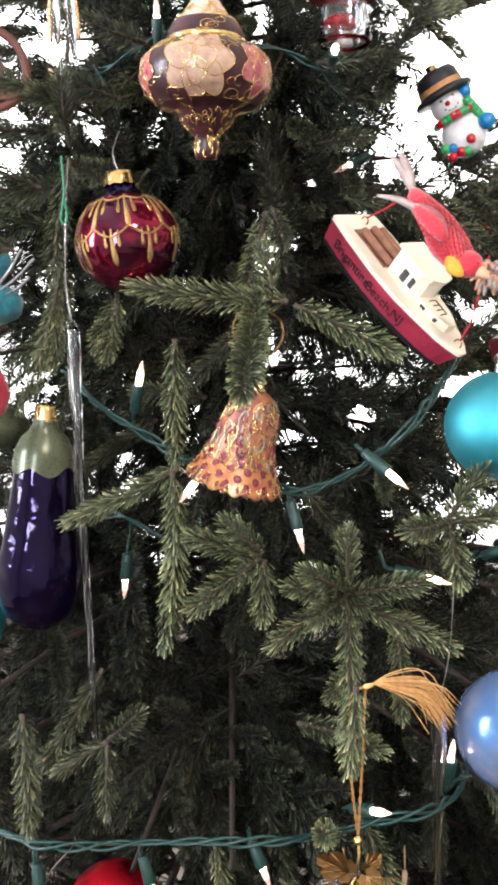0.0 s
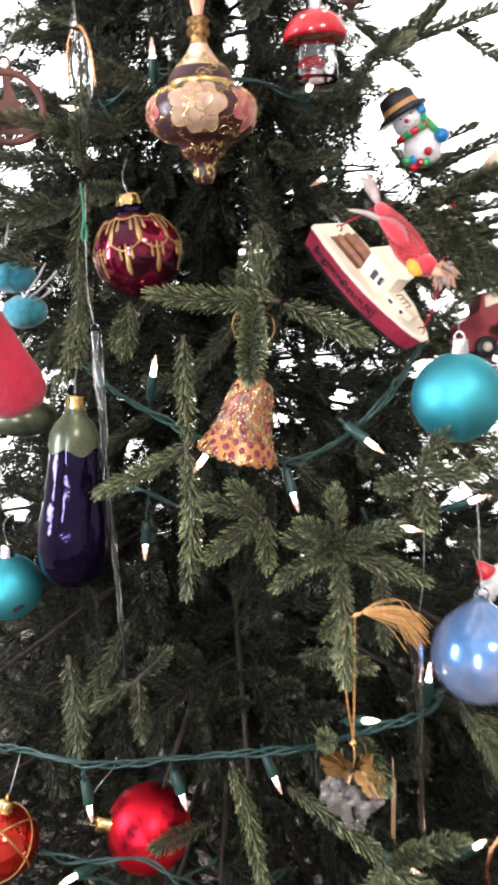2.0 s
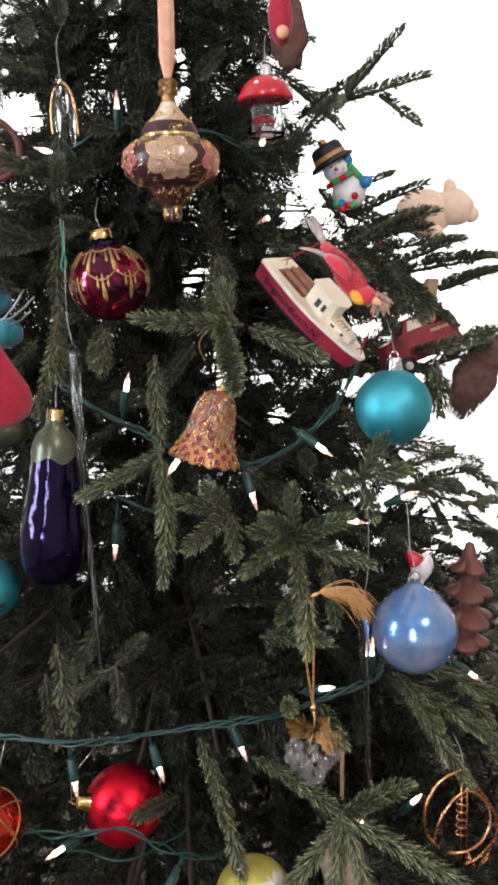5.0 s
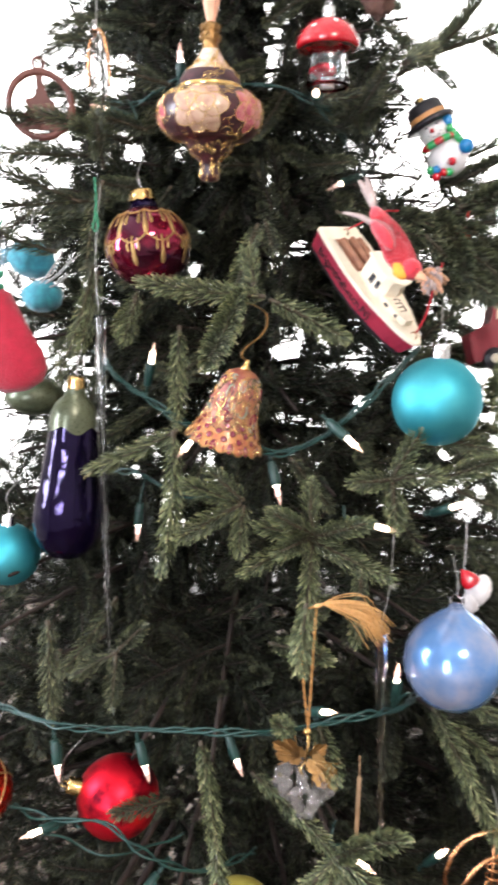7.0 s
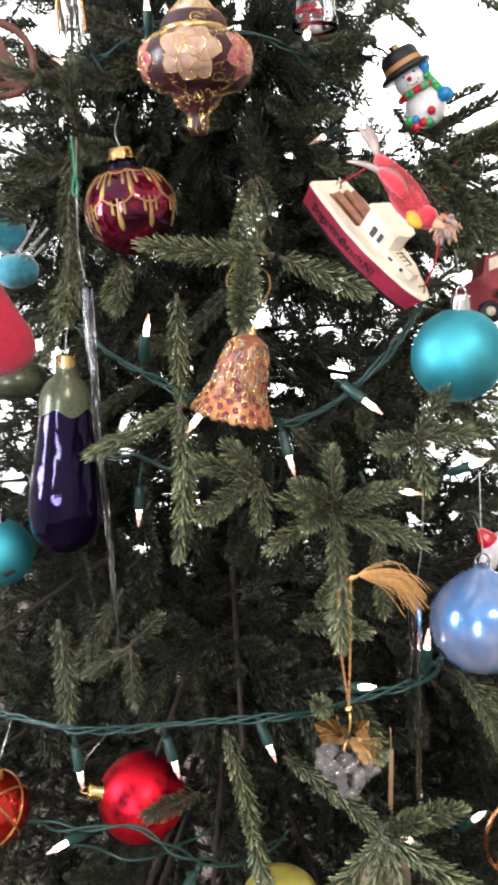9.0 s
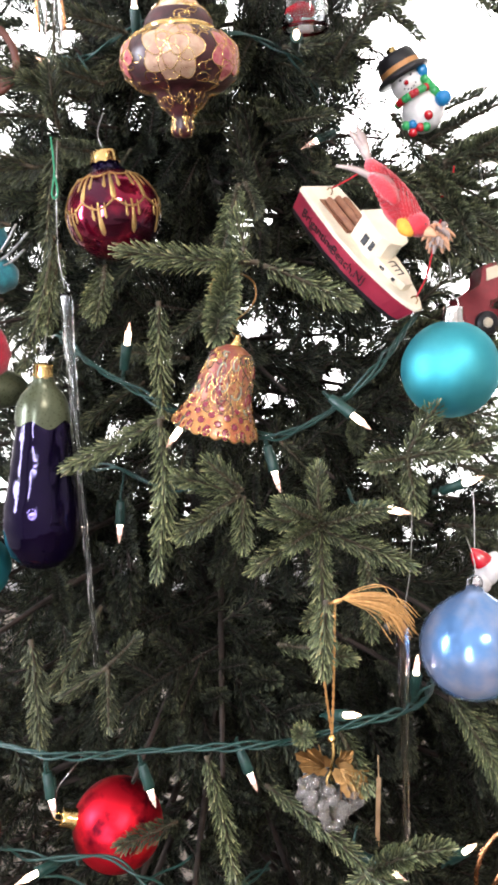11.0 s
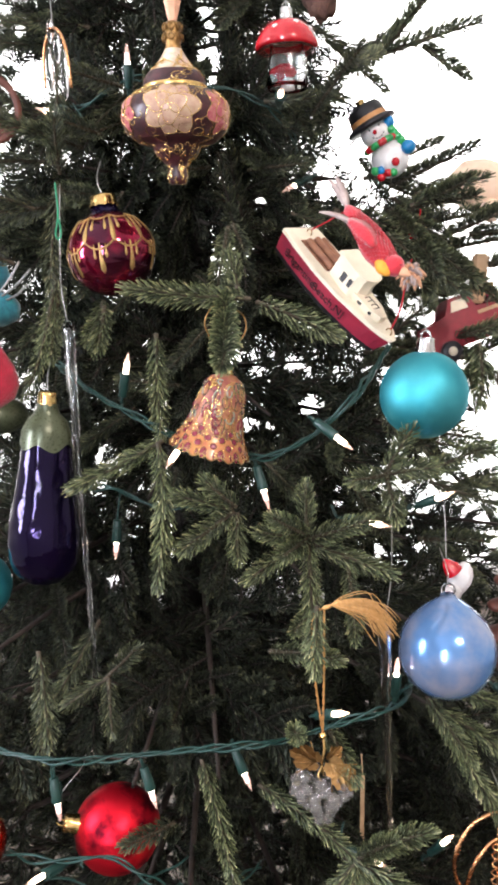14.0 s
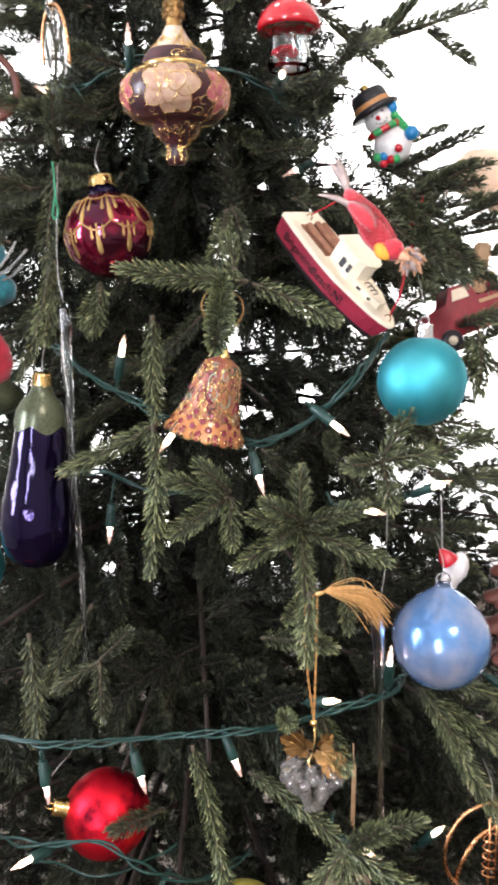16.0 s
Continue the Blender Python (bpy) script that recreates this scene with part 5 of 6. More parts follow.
# ---- painted wooden boat ----
bow, stern = Vector((0.2190, 0.592, 1.3950)), Vector((0.1555, 0.657, 1.4850))
bx = (bow - stern).normalized()
bz = Vector((0.46, -0.53, 0.71))
bz = (bz - bx * bz.dot(bx)).normalized()
by = bz.cross(bx)
boat_m = Matrix((bx, by, bz)).transposed().to_4x4()
boat_m.translation = stern
boat = thing("toy_boat_ornament", "small painted wooden fishing boat ornament with red hull", "ornament", boat_m)
L = (bow - stern).length
HB = [(0.0, 0.0195), (0.02, 0.0215), (0.05, 0.0225), (0.075, 0.0205), (0.095, 0.0160), (0.112, 0.0112), (0.121, 0.0068), (L - 0.0008, 0.0022)]


def hull_loop(z, tuck, rake):
    left = [((x - rake * (x / L) ** 3 * 0.0), max(0.0006, w - tuck * (0.4 + 0.6 * w / 0.0225))) for x, w in HB]
    return [Vector((x - rake * x / L, w, z)) for x, w in left] + [Vector((x - rake * x / L, -w, z)) for x, w in reversed(left)]


bm = bmesh.new()
rings(bm, [hull_loop(-0.0190, 0.0035, 0.009), hull_loop(-0.003, 0.0004, 0.002)], 0, True, False, False)
hull = part("hull", bm, HULL, boat, "dark red hull", False)
bm = bmesh.new()
rings(bm, [hull_loop(-0.0240, 0.0065, 0.013), hull_loop(-0.0190, 0.0034, 0.009)], 0, True, True, True)
part("keel", bm, KEEL, boat, "black underside", False)
bm = bmesh.new()
rings(bm, [hull_loop(-0.0030, -0.0006, 0.0015), hull_loop(0.0, -0.0006, 0.0008), hull_loop(0.0004, 0.0006, 0.0012)], 0, True, True, True)
part("deck", bm, CREAM, boat, "cream painted deck", False)
bm = bmesh.new()
out = [(0.052, 0.0105), (0.070, 0.0130), (0.076, 0.0125), (0.082, 0.0090), (0.085, 0.0), (0.082, -0.0090), (0.076, -0.0125), (0.070, -0.0130), (0.052, -0.0105)]
lo = [Vector((x, y, 0.0)) for x, y in out]
hi = [Vector((x - 0.001, y * 0.92, 0.0185)) for x, y in out]
rings(bm, [lo, hi], 0, True, False, True)
slab(bm, [(x - 0.002 if x < 0.06 else x + 0.0015, y * 1.06) for x, y in out], 0.0022, Matrix.Translation((-0.001, 0, 0.0185)))
low = [(0.080, 0.0105), (0.098, 0.0085), (0.108, 0.0040), (0.108, -0.0040), (0.098, -0.0085), (0.080, -0.0105)]
slab(bm, low, 0.0060, Matrix.Translation((0, 0, 0.0)))
cabin = part("cabin", bm, CREAM, boat, "cream painted wheelhouse", False)
for x, y, zz, w, h, d in ((0.0655, -0.0122, 0.0085, 0.005, 0.0075, 0), (0.073, -0.0126, 0.0092, 0.0035, 0.0065, 0), (0.088, -0.0092, 0.0032, 0.0046, 0.0026, 0.10), (0.0985, -0.0078, 0.0032, 0.0046, 0.0026, 0.12)):
    bm = bmesh.new()
    block(bm, (w, 0.0012, h), Matrix.Translation((x, y, zz)) @ Matrix.Rotation(d, 4, "Z"), 0, 0.0002)
    part("window", bm, BLACK, cabin, "black painted porthole")
bm = bmesh.new()
for x in (0.0865, 0.0905, 0.0945, 0.0985):
    tube(bm, [Vector((x, -0.0035, 0.0062)), Vector((x, -0.0015, 0.0066)), Vector((x, 0.0025, 0.0066))], 0.00035, 5)
tube(bm, [Vector((0.0865, 0.0025, 0.0066)), Vector((0.0985, 0.0025, 0.0066))], 0.00035, 5)
part("rail_marks", bm, INK, cabin, "black painted rail lines")
bm = bmesh.new()
slab(bm, [(0.015, -0.0125), (0.050, -0.0125), (0.050, 0.0125), (0.015, 0.0125)], 0.0008, Matrix.Translation((0, 0, 0.0004)))
part("tray", bm, LOG, boat, "dark brown cargo bed", False)
for i, y in enumerate((-0.0088, 0.0, 0.0088)):
    bm = bmesh.new()
    lathe(bm, [(0, 0), (0.0025, 0.0005), (0.0028, 0.002), (0.0028, 0.0315), (0.0025, 0.033), (0, 0.0335)], 10, 0, Matrix.Translation((0.018, y, 0.0038 + (0.0012 if i == 1 else 0))) @ Matrix.Rotation(math.pi / 2, 4, "Y"))
    part("log", bm, LOG, boat, "brown painted wooden log")
for x, y in ((0.007, 0.004), (0.1185, 0.0)):
    bm = bmesh.new()
    tube(bm, [Vector((x + 0.0028 * math.cos(a), y, 0.001 + 0.0030 * math.sin(a))) for a in np.linspace(0, 2 * math.pi, 13)], 0.0005, 5, caps=False)
    part("screw_eye", bm, OLDGOLD, boat, "small brass screw eye")
bm = bmesh.new()
tube(bm, smooth_path([(0.007, 0.004, 0.004), (0.012, 0.009, 0.016), (0.016, 0.018, 0.030), (0.020, 0.030, 0.035)], 5), 0.0007, 5)
part("cord", bm, REDTHREAD, boat, "red hanging cord")
bm = bmesh.new()
tube(bm, smooth_path([(0.1185, 0.0, 0.004), (0.112, 0.005, 0.018), (0.098, 0.013, 0.032), (0.085, 0.024, 0.042)], 5), 0.0007, 5)
part("cord", bm, REDTHREAD, boat, "red hanging cord")


def lettering(name, words, size, m, parent, mat, depth=0.0002):
    curve = bpy.data.curves.new(name, "FONT")
    curve.body, curve.size, curve.extrude, curve.offset = words, size, depth, -0.00012
    curve.align_x, curve.align_y = "CENTER", "CENTER"
    tmp = new(name, curve)
    deps = bpy.context.evaluated_depsgraph_get()
    data = bpy.data.meshes.new_from_object(tmp.evaluated_get(deps))
    bpy.data.objects.remove(tmp)
    data.materials.clear()
    data.materials.append(mat)
    ob = new(name, data)
    ob.parent = parent
    ob.matrix_basis = m
    return ob


side = Vector((1, 0, 0))
nrm = Vector((0.02, -1.0, -0.20)).normalized()
upv = nrm.cross(side)
lm = Matrix((side, upv, nrm)).transposed().to_4x4()
for words, x, y, ang in (("Brigantine", 0.034, -0.0225, -1.5), ("Beach,", 0.0655, -0.0218, 3.5), ("NJ", 0.0830, -0.0190, 13.0)):
    m = Matrix.Translation((x, y, -0.0105)) @ Matrix.Rotation(radians(ang), 4, "Z") @ lm
    lettering("lettering", words, 0.0100, m, boat, INK, 0.0003)

# ---- clip-on toy bird on the boat ----
bm = bmesh.new()
H, B, T = Vector((0.2045, 0.537, 1.4500)), Vector((0.1895, 0.563, 1.4740)), Vector((0.1745, 0.592, 1.5100))
ax = frame_to(B - H, (0, 0, 0)).to_3x3().to_4x4()
blob(bm, H * 0.35 + B * 0.65 + Vector((0.002, 0, -0.004)), (0.0085, 0.0092, 0.0185), 0, ax, 24, 14, 0.10, 300)
blob(bm, B * 0.75 + T * 0.25, (0.0062, 0.006, 0.015), 0, frame_to(T - B).to_3x3().to_4x4(), 18, 12, 0.10, 300)
blob(bm, H + Vector((0.001, 0, 0.001)), (0.0072, 0.0072, 0.0078), 0, ax, 22, 14, 0.06, 300)
blob(bm, H * 0.8 + B * 0.2 + Vector((-0.0030, -0.0048, -0.0046)), (0.0054, 0.0048, 0.0075), 1, ax, 18, 10, 0.08, 300)
blob(bm, H + Vector((0.0040, -0.0060, 0.0010)), (0.0011, 0.0012, 0.0012), 3, None, 10, 6)
lathe(bm, [(0.0036, 0.0), (0.0028, 0.003), (0.0012, 0.006), (0.0, 0.0072)], 10, 4, frame_to((0.75, -0.45, -0.45), H + Vector((0.0055, -0.004, -0.003))))


def feather(bm, root, tip, width, mat, lift=(0, -0.002, 0.002)):
    root, tip, lift = Vector(root), Vector(tip), Vector(lift)
    d = tip - root
    s = d.cross(Vector((0, -1, 0.3))).normalized()
    n = s.cross(d).normalized()
    loops = []
    for k in range(9):
        u = k / 8
        c = root + d * u + lift * math.sin(math.pi * u)
        w = width * math.sin(math.pi * (0.12 + 0.80 * u)) + 0.0003
        loops.append([c - s * w, c + n * 0.0005, c + s * w, c - n * 0.0004])
    rings(bm, loops, mat, True, True, True)


P = B * 0.5 + T * 0.5
back = (T - B).normalized()
for k in range(420):
    u, a = (k + 0.5) / 420, k * 2.4
    c = H.lerp(B * 0.6 + T * 0.4, u)
    rr = 0.0080 * math.sin(math.pi * (0.25 + 0.65 * u)) + 0.001
    sx, sy = ax.to_3x3() @ Vector((1, 0, 0)), ax.to_3x3() @ Vector((0, 1, 0))
    s = c + (sx * math.cos(a) + sy * math.sin(a)) * rr
    tube(bm, [s - (s - c) * 0.1, s + back * 0.003 + (s - c) * 0.04, s + back * 0.005 - (s - c) * 0.02], 0.0005, 4, 0, 0.3)
for dx, dz, w in ((-0.004, 0.010, 0.0026), (0.001, 0.012, 0.0026), (-0.002, 0.006, 0.003)):
    feather(bm, P, T + Vector((dx, 0, dz - 0.006)), w, 2)
feather(bm, B + Vector((-0.003, -0.006, 0.004)), B + Vector((-0.030, 0.004, 0.016)), 0.0018, 2)
feather(bm, B + Vector((-0.001, -0.008, 0.0)), B + Vector((-0.020, 0.004, 0.013)), 0.0018, 2)
feather(bm, H * 0.5 + B * 0.5 + Vector((-0.004, -0.010, 0.002)), B + Vector((-0.010, -0.004, 0.010)), 0.0060, 0)
whole("toy_bird_ornament", bm, [PLUSH_RED, PLUSH_GOLD, QUILL, BLACK, PEACH], "red and yellow feathered toy bird perched on the boat", "ornament")
bm = bmesh.new()
for k in range(70):
    a, h = k * 2.4, 1 - 2 * (k + 0.5) / 70
    n = Vector((math.cos(a) * math.sqrt(1 - h * h), math.sin(a) * math.sqrt(1 - h * h), h))
    c = Vector((0.221, 0.556, 1.445))
    feather(bm, c + n * 0.002, c + n * (0.0085 + 0.0025 * math.sin(k * 1.7)) + Vector((0.001, 0, -0.002)), 0.0015, k % 2)
blob(bm, (0.221, 0.556, 1.445), (0.0045, 0.0045, 0.005), 0, None, 14, 8, 0.2, 200)
whole("feather_tuft_ornament", bm, [PEACH, QUILL], "small fluffy peach and grey feather tuft beside the toy bird", "ornament")

# ---- gilt string with crystal grapes and tassel ----
gm = Matrix.Translation((0.1435, 0.475, 1.1165))
grapes = thing("crystal_grapes_ornament", "crystal bead grape cluster with gilt leaves on a gold cord", "ornament", gm)
gen = random.Random(5)
spots = []
for row, (zr, n, rad) in enumerate(((-0.003, 7, 0.013), (-0.008, 10, 0.0175), (-0.014, 10, 0.0165), (-0.020, 8, 0.0135), (-0.026, 6, 0.0095), (-0.032, 4, 0.0060), (-0.038, 2, 0.0025))):
    for i in range(n):
        a = 2 * math.pi * (i + 0.5 * (row % 2)) / n
        spots.append((rad * math.cos(a) * 1.15 + gen.uniform(-1, 1) * 0.001, rad * math.sin(a) * 0.75, zr + gen.uniform(-1, 1) * 0.0012))
bead = bpy.data.meshes.new("bead")
bm = bmesh.new()
blob(bm, (0, 0, 0), (0.0038, 0.0038, 0.0038), 0, None, 14, 9)
bm.to_mesh(bead)
bm.free()
bead.materials.append(CRYSTAL)
for s in spots:
    ob = new("bead", bead)
    ob.parent = grapes
    ob.location = s


def leaf(parent, root, way, up, size):
    """A lobed grape leaf with a midrib."""
    m = frame_to(up, root, up=way)
    d = (m.inverted().to_3x3() @ Vector(way))
    ang = math.atan2(d.y, d.x)
    bm = bmesh.new()
    n = 30
    rim = []
    for i in range(n):
        a = 2 * math.pi * i / n
        rr = size * (0.46 + 0.16 * abs(math.cos(2.5 * a)) ** 0.7 + 0.03 * math.cos(15 * a))
        x, y = size * 0.45 + rr * math.cos(a) * 1.1, rr * 0.72 * math.sin(a)
        rim.append(Vector((x, y, 0.10 * abs(y) + 0.06 * x * math.sin(3 * x / size))))
    tilt = m @ Matrix.Rotation(ang, 4, "Z")
    for off in (0.0, 0.0006):
        c = bm.verts.new(tilt @ Vector((size * 0.45, 0, off - 0.0006)))
        vs = [bm.verts.new(tilt @ (p + Vector((0, 0, off)))) for p in rim]
        for i in range(n):
            bm.faces.new((c, vs[i], vs[(i + 1) % n]))
    for b in (-0.8, -0.35, 0.35, 0.8, 0.0):
        tube(bm, [tilt @ Vector((0, 0, 0.0004)), tilt @ Vector((size * 0.85 * math.cos(b), size * 0.85 * math.sin(b), 0.0016))], 0.0005, 4)
    return part("leaf", bm, OLDGOLD, parent, "veined gilt leaf")


leaf(grapes, (-0.005, -0.004, 0.009), (-0.85, 0, 0.5), (0.25, -1, 0.2), 0.0185)
leaf(grapes, (0.005, -0.006, 0.008), (0.72, 0, -0.75), (-0.1, -1, 0.3), 0.0205)
leaf(grapes, (0.004, -0.003, 0.010), (0.75, 0, 0.5), (0.3, -1, 0.3), 0.0105)
bm = bmesh.new()
tube(bm, smooth_path([(0, 0, -0.004), (-0.001, -0.002, 0.006), (0.001, -0.001, 0.016), (0.0005, 0.002, 0.0255)], 5), 0.0011, 6)
tube(bm, smooth_path([(-0.001, -0.004, 0.006), (-0.004, -0.007, 0.001), (-0.002, -0.008, -0.004)], 5), 0.0008, 6)
part("stem", bm, GOLD, grapes, "gilt stem")
bm = bmesh.new()
lathe(bm, [(0.0, 0.0235), (0.0024, 0.0245), (0.0028, 0.026), (0.0024, 0.0275), (0, 0.0285)], 14)
part("knot", bm, GOLD, grapes, "gold cord knot")
bm = bmesh.new()
for s, pts in ((0, [(0.144, 0.477, 1.143), (0.1405, 0.4785, 1.175), (0.1385, 0.480, 1.205), (0.1395, 0.483, 1.222), (0.1430, 0.485, 1.2285), (0.1490, 0.484, 1.2305)]),
               (1, [(0.144, 0.477, 1.143), (0.1455, 0.4785, 1.175), (0.1468, 0.482, 1.205), (0.1475, 0.486, 1.222), (0.1480, 0.486, 1.2295)])):
    path = smooth_path([Vector(p) - gm.translation for p in pts], 16)
    for h in (0, 1):
        tube(bm, [p + Vector((0.0005 * math.cos(k * 1.1 + h * math.pi), 0, 0.0005 * math.sin(k * 1.1 + h * math.pi))) for k, p in enumerate(path)], 0.00045, 5)
part("cord", bm, CORD, grapes, "twisted gold cord")
bm = bmesh.new()
r0, r1 = Vector((0.1485, 0.4845, 1.2310)) - gm.translation, Vector((0.1955, 0.492, 1.2085)) - gm.translation
for i in range(90):
    e = r1 + Vector((gen.gauss(-0.003, 0.0035), gen.gauss(0, 0.003), gen.gauss(0, 0.0042)))
    if i % 18 == 0:
        e += Vector((gen.uniform(-0.012, 0.0), 0, gen.uniform(-0.008, 0.022)))
    spread = Vector((gen.gauss(0, 0.001), gen.gauss(0, 0.002), gen.gauss(0, 0.0018)))
    mid1 = r0.lerp(e, 0.33) + Vector((0, 0, 0.0075)) + spread * 0.7
    mid2 = r0.lerp(e, 0.72) + Vector((0.001, 0, 0.0105)) + spread * 1.2
    tube(bm, smooth_path([r0, r0 + Vector((0.003, 0, 0.0012)), mid1, mid2, e], 4), 0.00028, 4)
lathe(bm, [(0.0006, -0.003), (0.0014, -0.002), (0.0015, 0.0), (0.0010, 0.0025)], 10, 0, frame_to((1, 0, 0.3), r0 + Vector((0.001, 0, 0))))
part("tassel", bm, STRAW, grapes, "fanned golden thread tassel")

# ---- mushroom house ----
mm = Matrix.Translation((0.1455, 0.628, 1.585))
mush = thing("mushroom_ornament", "clear glass mushroom ornament with a red dotted cap", "ornament", mm)
bm = bmesh.new()
lathe(bm, [(0.0, 0.0475), (0.007, 0.0468), (0.0145, 0.0435), (0.020, 0.0380), (0.0232, 0.0315), (0.0238, 0.0280), (0.0225, 0.0262), (0.016, 0.0285), (0.010, 0.0295), (0.0, 0.0295)], 40)
part("cap", bm, RED, mush, "glossy red mushroom cap")
bm = bmesh.new()
for a, v in ((-1.2, 0.75), (-2.1, 0.95), (-0.4, 0.9), (0.6, 0.8), (1.6, 0.9), (2.6, 0.8), (-1.6, 0.25)):
    p = Vector((0.0205 * math.sin(v) * math.cos(a) * 1.15, 0.0205 * math.sin(v) * math.sin(a) * 1.15, 0.0262 + 0.0212 * math.cos(v)))
    blob(bm, p, (0.0019, 0.0019, 0.0008), 0, frame_to(Vector((p.x, p.y, 0.02))).to_3x3().to_4x4(), 12, 6)
part("dots", bm, WHITE, mush, "white dots")
piece([(0.0125, 0.0285), (0.0135, 0.022), (0.0150, 0.010), (0.0165, 0.002), (0.0150, -0.001), (0.0142, 0.002), (0.0130, 0.010), (0.0118, 0.022), (0.0110, 0.0285)], "stem", GLASS, "clear blown glass stem", mush, 36)
bm = bmesh.new()
lathe(bm, [(0.0, 0.0170), (0.005, 0.0160), (0.0090, 0.0125), (0.0098, 0.0095), (0.005, 0.0085), (0, 0.0085)], 26, 0, Matrix.Translation((-0.003, -0.004, -0.001)))
part("small_cap", bm, RED, mush, "little red mushroom cap inside")
piece([(0.0048, 0.0085), (0.0042, 0.004), (0.0055, -0.001), (0, -0.0015)], "small_stem", WHITE, "little white stem inside", mush, 18)
crown_cap(mush, Matrix.Translation((0, 0, 0.0465)), 0.0048, 0.0085, SILVER)
hanger(mush, [(0.1455, 0.628, 1.640), (0.147, 0.635, 1.66), (0.152, 0.66, 1.672)])

# ---- snowman, one plain piece ----
bm = bmesh.new()
sm = pose(0.263, 0.787, 1.539, 0, -27, -8)


def sp(x, y, zz):
    return sm @ Vector((x, y, zz))


st = sm.to_3x3().to_4x4()
blob(bm, sp(0.002, 0, 0.017), (0.0185, 0.016, 0.019), 0, st, 26, 16)
blob(bm, sp(0, -0.002, 0.043), (0.0145, 0.0135, 0.0135), 0, st, 26, 16)
lathe(bm, [(0.0, 0.0500), (0.0235, 0.0500), (0.0245, 0.0520), (0.0225, 0.0545), (0.0185, 0.0560)], 32, 1, sm)
lathe(bm, [(0.0185, 0.0560), (0.0180, 0.0600), (0.0178, 0.0605)], 32, 2, sm)
lathe(bm, [(0.0178, 0.0605), (0.0168, 0.0680), (0.0140, 0.0715), (0.0, 0.0725)], 32, 1, sm)
blob(bm, sp(-0.002, -0.0165, 0.0430), (0.0022, 0.0032, 0.0022), 3, st, 12, 8)
for x in (-0.0055, 0.0045):
    blob(bm, sp(x, -0.0142, 0.0472), (0.0011, 0.0008, 0.0011), 1, st, 8, 6)
for k in range(5):
    blob(bm, sp(-0.005 + 0.0026 * k, -0.0140, 0.0372 + 0.0006 * (k - 2) ** 2), (0.0008, 0.0007, 0.0008), 1, st, 8, 6)
for k in range(14):
    a = math.pi + math.pi * k / 13
    blob(bm, sp(0.0148 * math.cos(a), -0.002 + 0.0145 * math.sin(a), 0.0320), (0.0036, 0.0034, 0.0034), 3 if (k // 2) % 2 else 5, st, 10, 8)
for k in range(7):
    blob(bm, sp(0.0135 + 0.0012 * k, -0.010, 0.0385 - 0.0042 * k), (0.0042, 0.0036, 0.0038), 5, st, 10, 8)
blob(bm, sp(0.0150, -0.008, 0.0460), (0.0050, 0.0046, 0.0060), 4, st, 14, 10)
blob(bm, sp(0.0200, -0.0115, 0.0165), (0.0072, 0.0062, 0.0066), 4, st, 16, 10)
for x, zz, mt in ((-0.0125, 0.010, 4), (-0.0075, 0.0045, 3), (-0.0150, 0.0040, 3), (-0.0175, 0.012, 5), (-0.0030, 0.0025, 5), (0.003, 0.010, 3)):
    blob(bm, sp(x, -0.0150, zz), (0.0040, 0.0036, 0.0040), mt, st, 12, 8)
lathe(bm, [(0.0042, 0.0720), (0.0042, 0.0775), (0.0, 0.0780)], 14, 6, sm)
tube(bm, smooth_path([sp(0, 0, 0.077), sp(0.001, 0.003, 0.088), sp(0.001, 0.012, 0.097)], 4), 0.0006, 5, 6)
whole("snowman_ornament", bm, [WHITE, BLACK, BAND, RED, BLUE, GREEN, GOLD], "glazed snowman ornament in a black hat and bright scarf", "ornament")

# ---- wooden truck ----
tm = frame_to((0.10, -0.95, 0.20), (0.3130, 0.732, 1.400), up=(-0.28, 0.0, 0.96))
tm = tm @ Matrix.Scale(1.08, 4)
truck = thing("toy_truck_ornament", "dark red painted wooden pickup truck ornament", "ornament", tm)
side_out = [(-0.040, -0.021), (0.040, -0.021), (0.040, 0.006), (0.010, 0.007), (0.006, 0.021), (-0.012, 0.021), (-0.018, 0.007), (-0.038, 0.004)]
bm = bmesh.new()
slab(bm, side_out, 0.026, Matrix.Translation((0, 0, -0.013)))
bmesh.ops.bevel(bm, geom=bm.edges[:], offset=0.0012, segments=2, affect="EDGES")
body = part("body", bm, TRUCK_RED, truck, "dark red painted body", False)
bm = bmesh.new()
slab(bm, [(-0.013, 0.009), (0.003, 0.009), (0.001, 0.018), (-0.010, 0.018)], 0.0010, Matrix.Translation((0, 0, 0.0131)))
part("window", bm, CREAM, body, "cream painted cab window", False)
bm = bmesh.new()
slab(bm, [(0.010, 0.0005), (0.037, 0.0005), (0.037, 0.0035), (0.010, 0.0035)], 0.0010, Matrix.Translation((0, 0, 0.0131)))
part("stripe", bm, WOOD_LIGHT, body, "pale stripe", False)
for x in (-0.024, 0.024):
    bm = bmesh.new()
    lathe(bm, [(0, -0.003), (0.0085, -0.003), (0.0092, -0.002), (0.0092, 0.002), (0.0085, 0.003), (0, 0.003)], 24, 0, Matrix.Translation((x, -0.022, 0.0140)))
    w = part("wheel", bm, BLACK, truck, "black wheel")
    bm = bmesh.new()
    lathe(bm, [(0, 0.0), (0.004, 0.0), (0.0036, 0.0012), (0, 0.0014)], 16, 0, Matrix.Translation((x, -0.022, 0.0172)))
    part("hub", bm, CREAM, w, "cream hub")
hanger(truck, [tm @ Vector((0, 0.021, 0)), (0.318, 0.74, 1.44), (0.315, 0.75, 1.47)])
bm = bmesh.new()
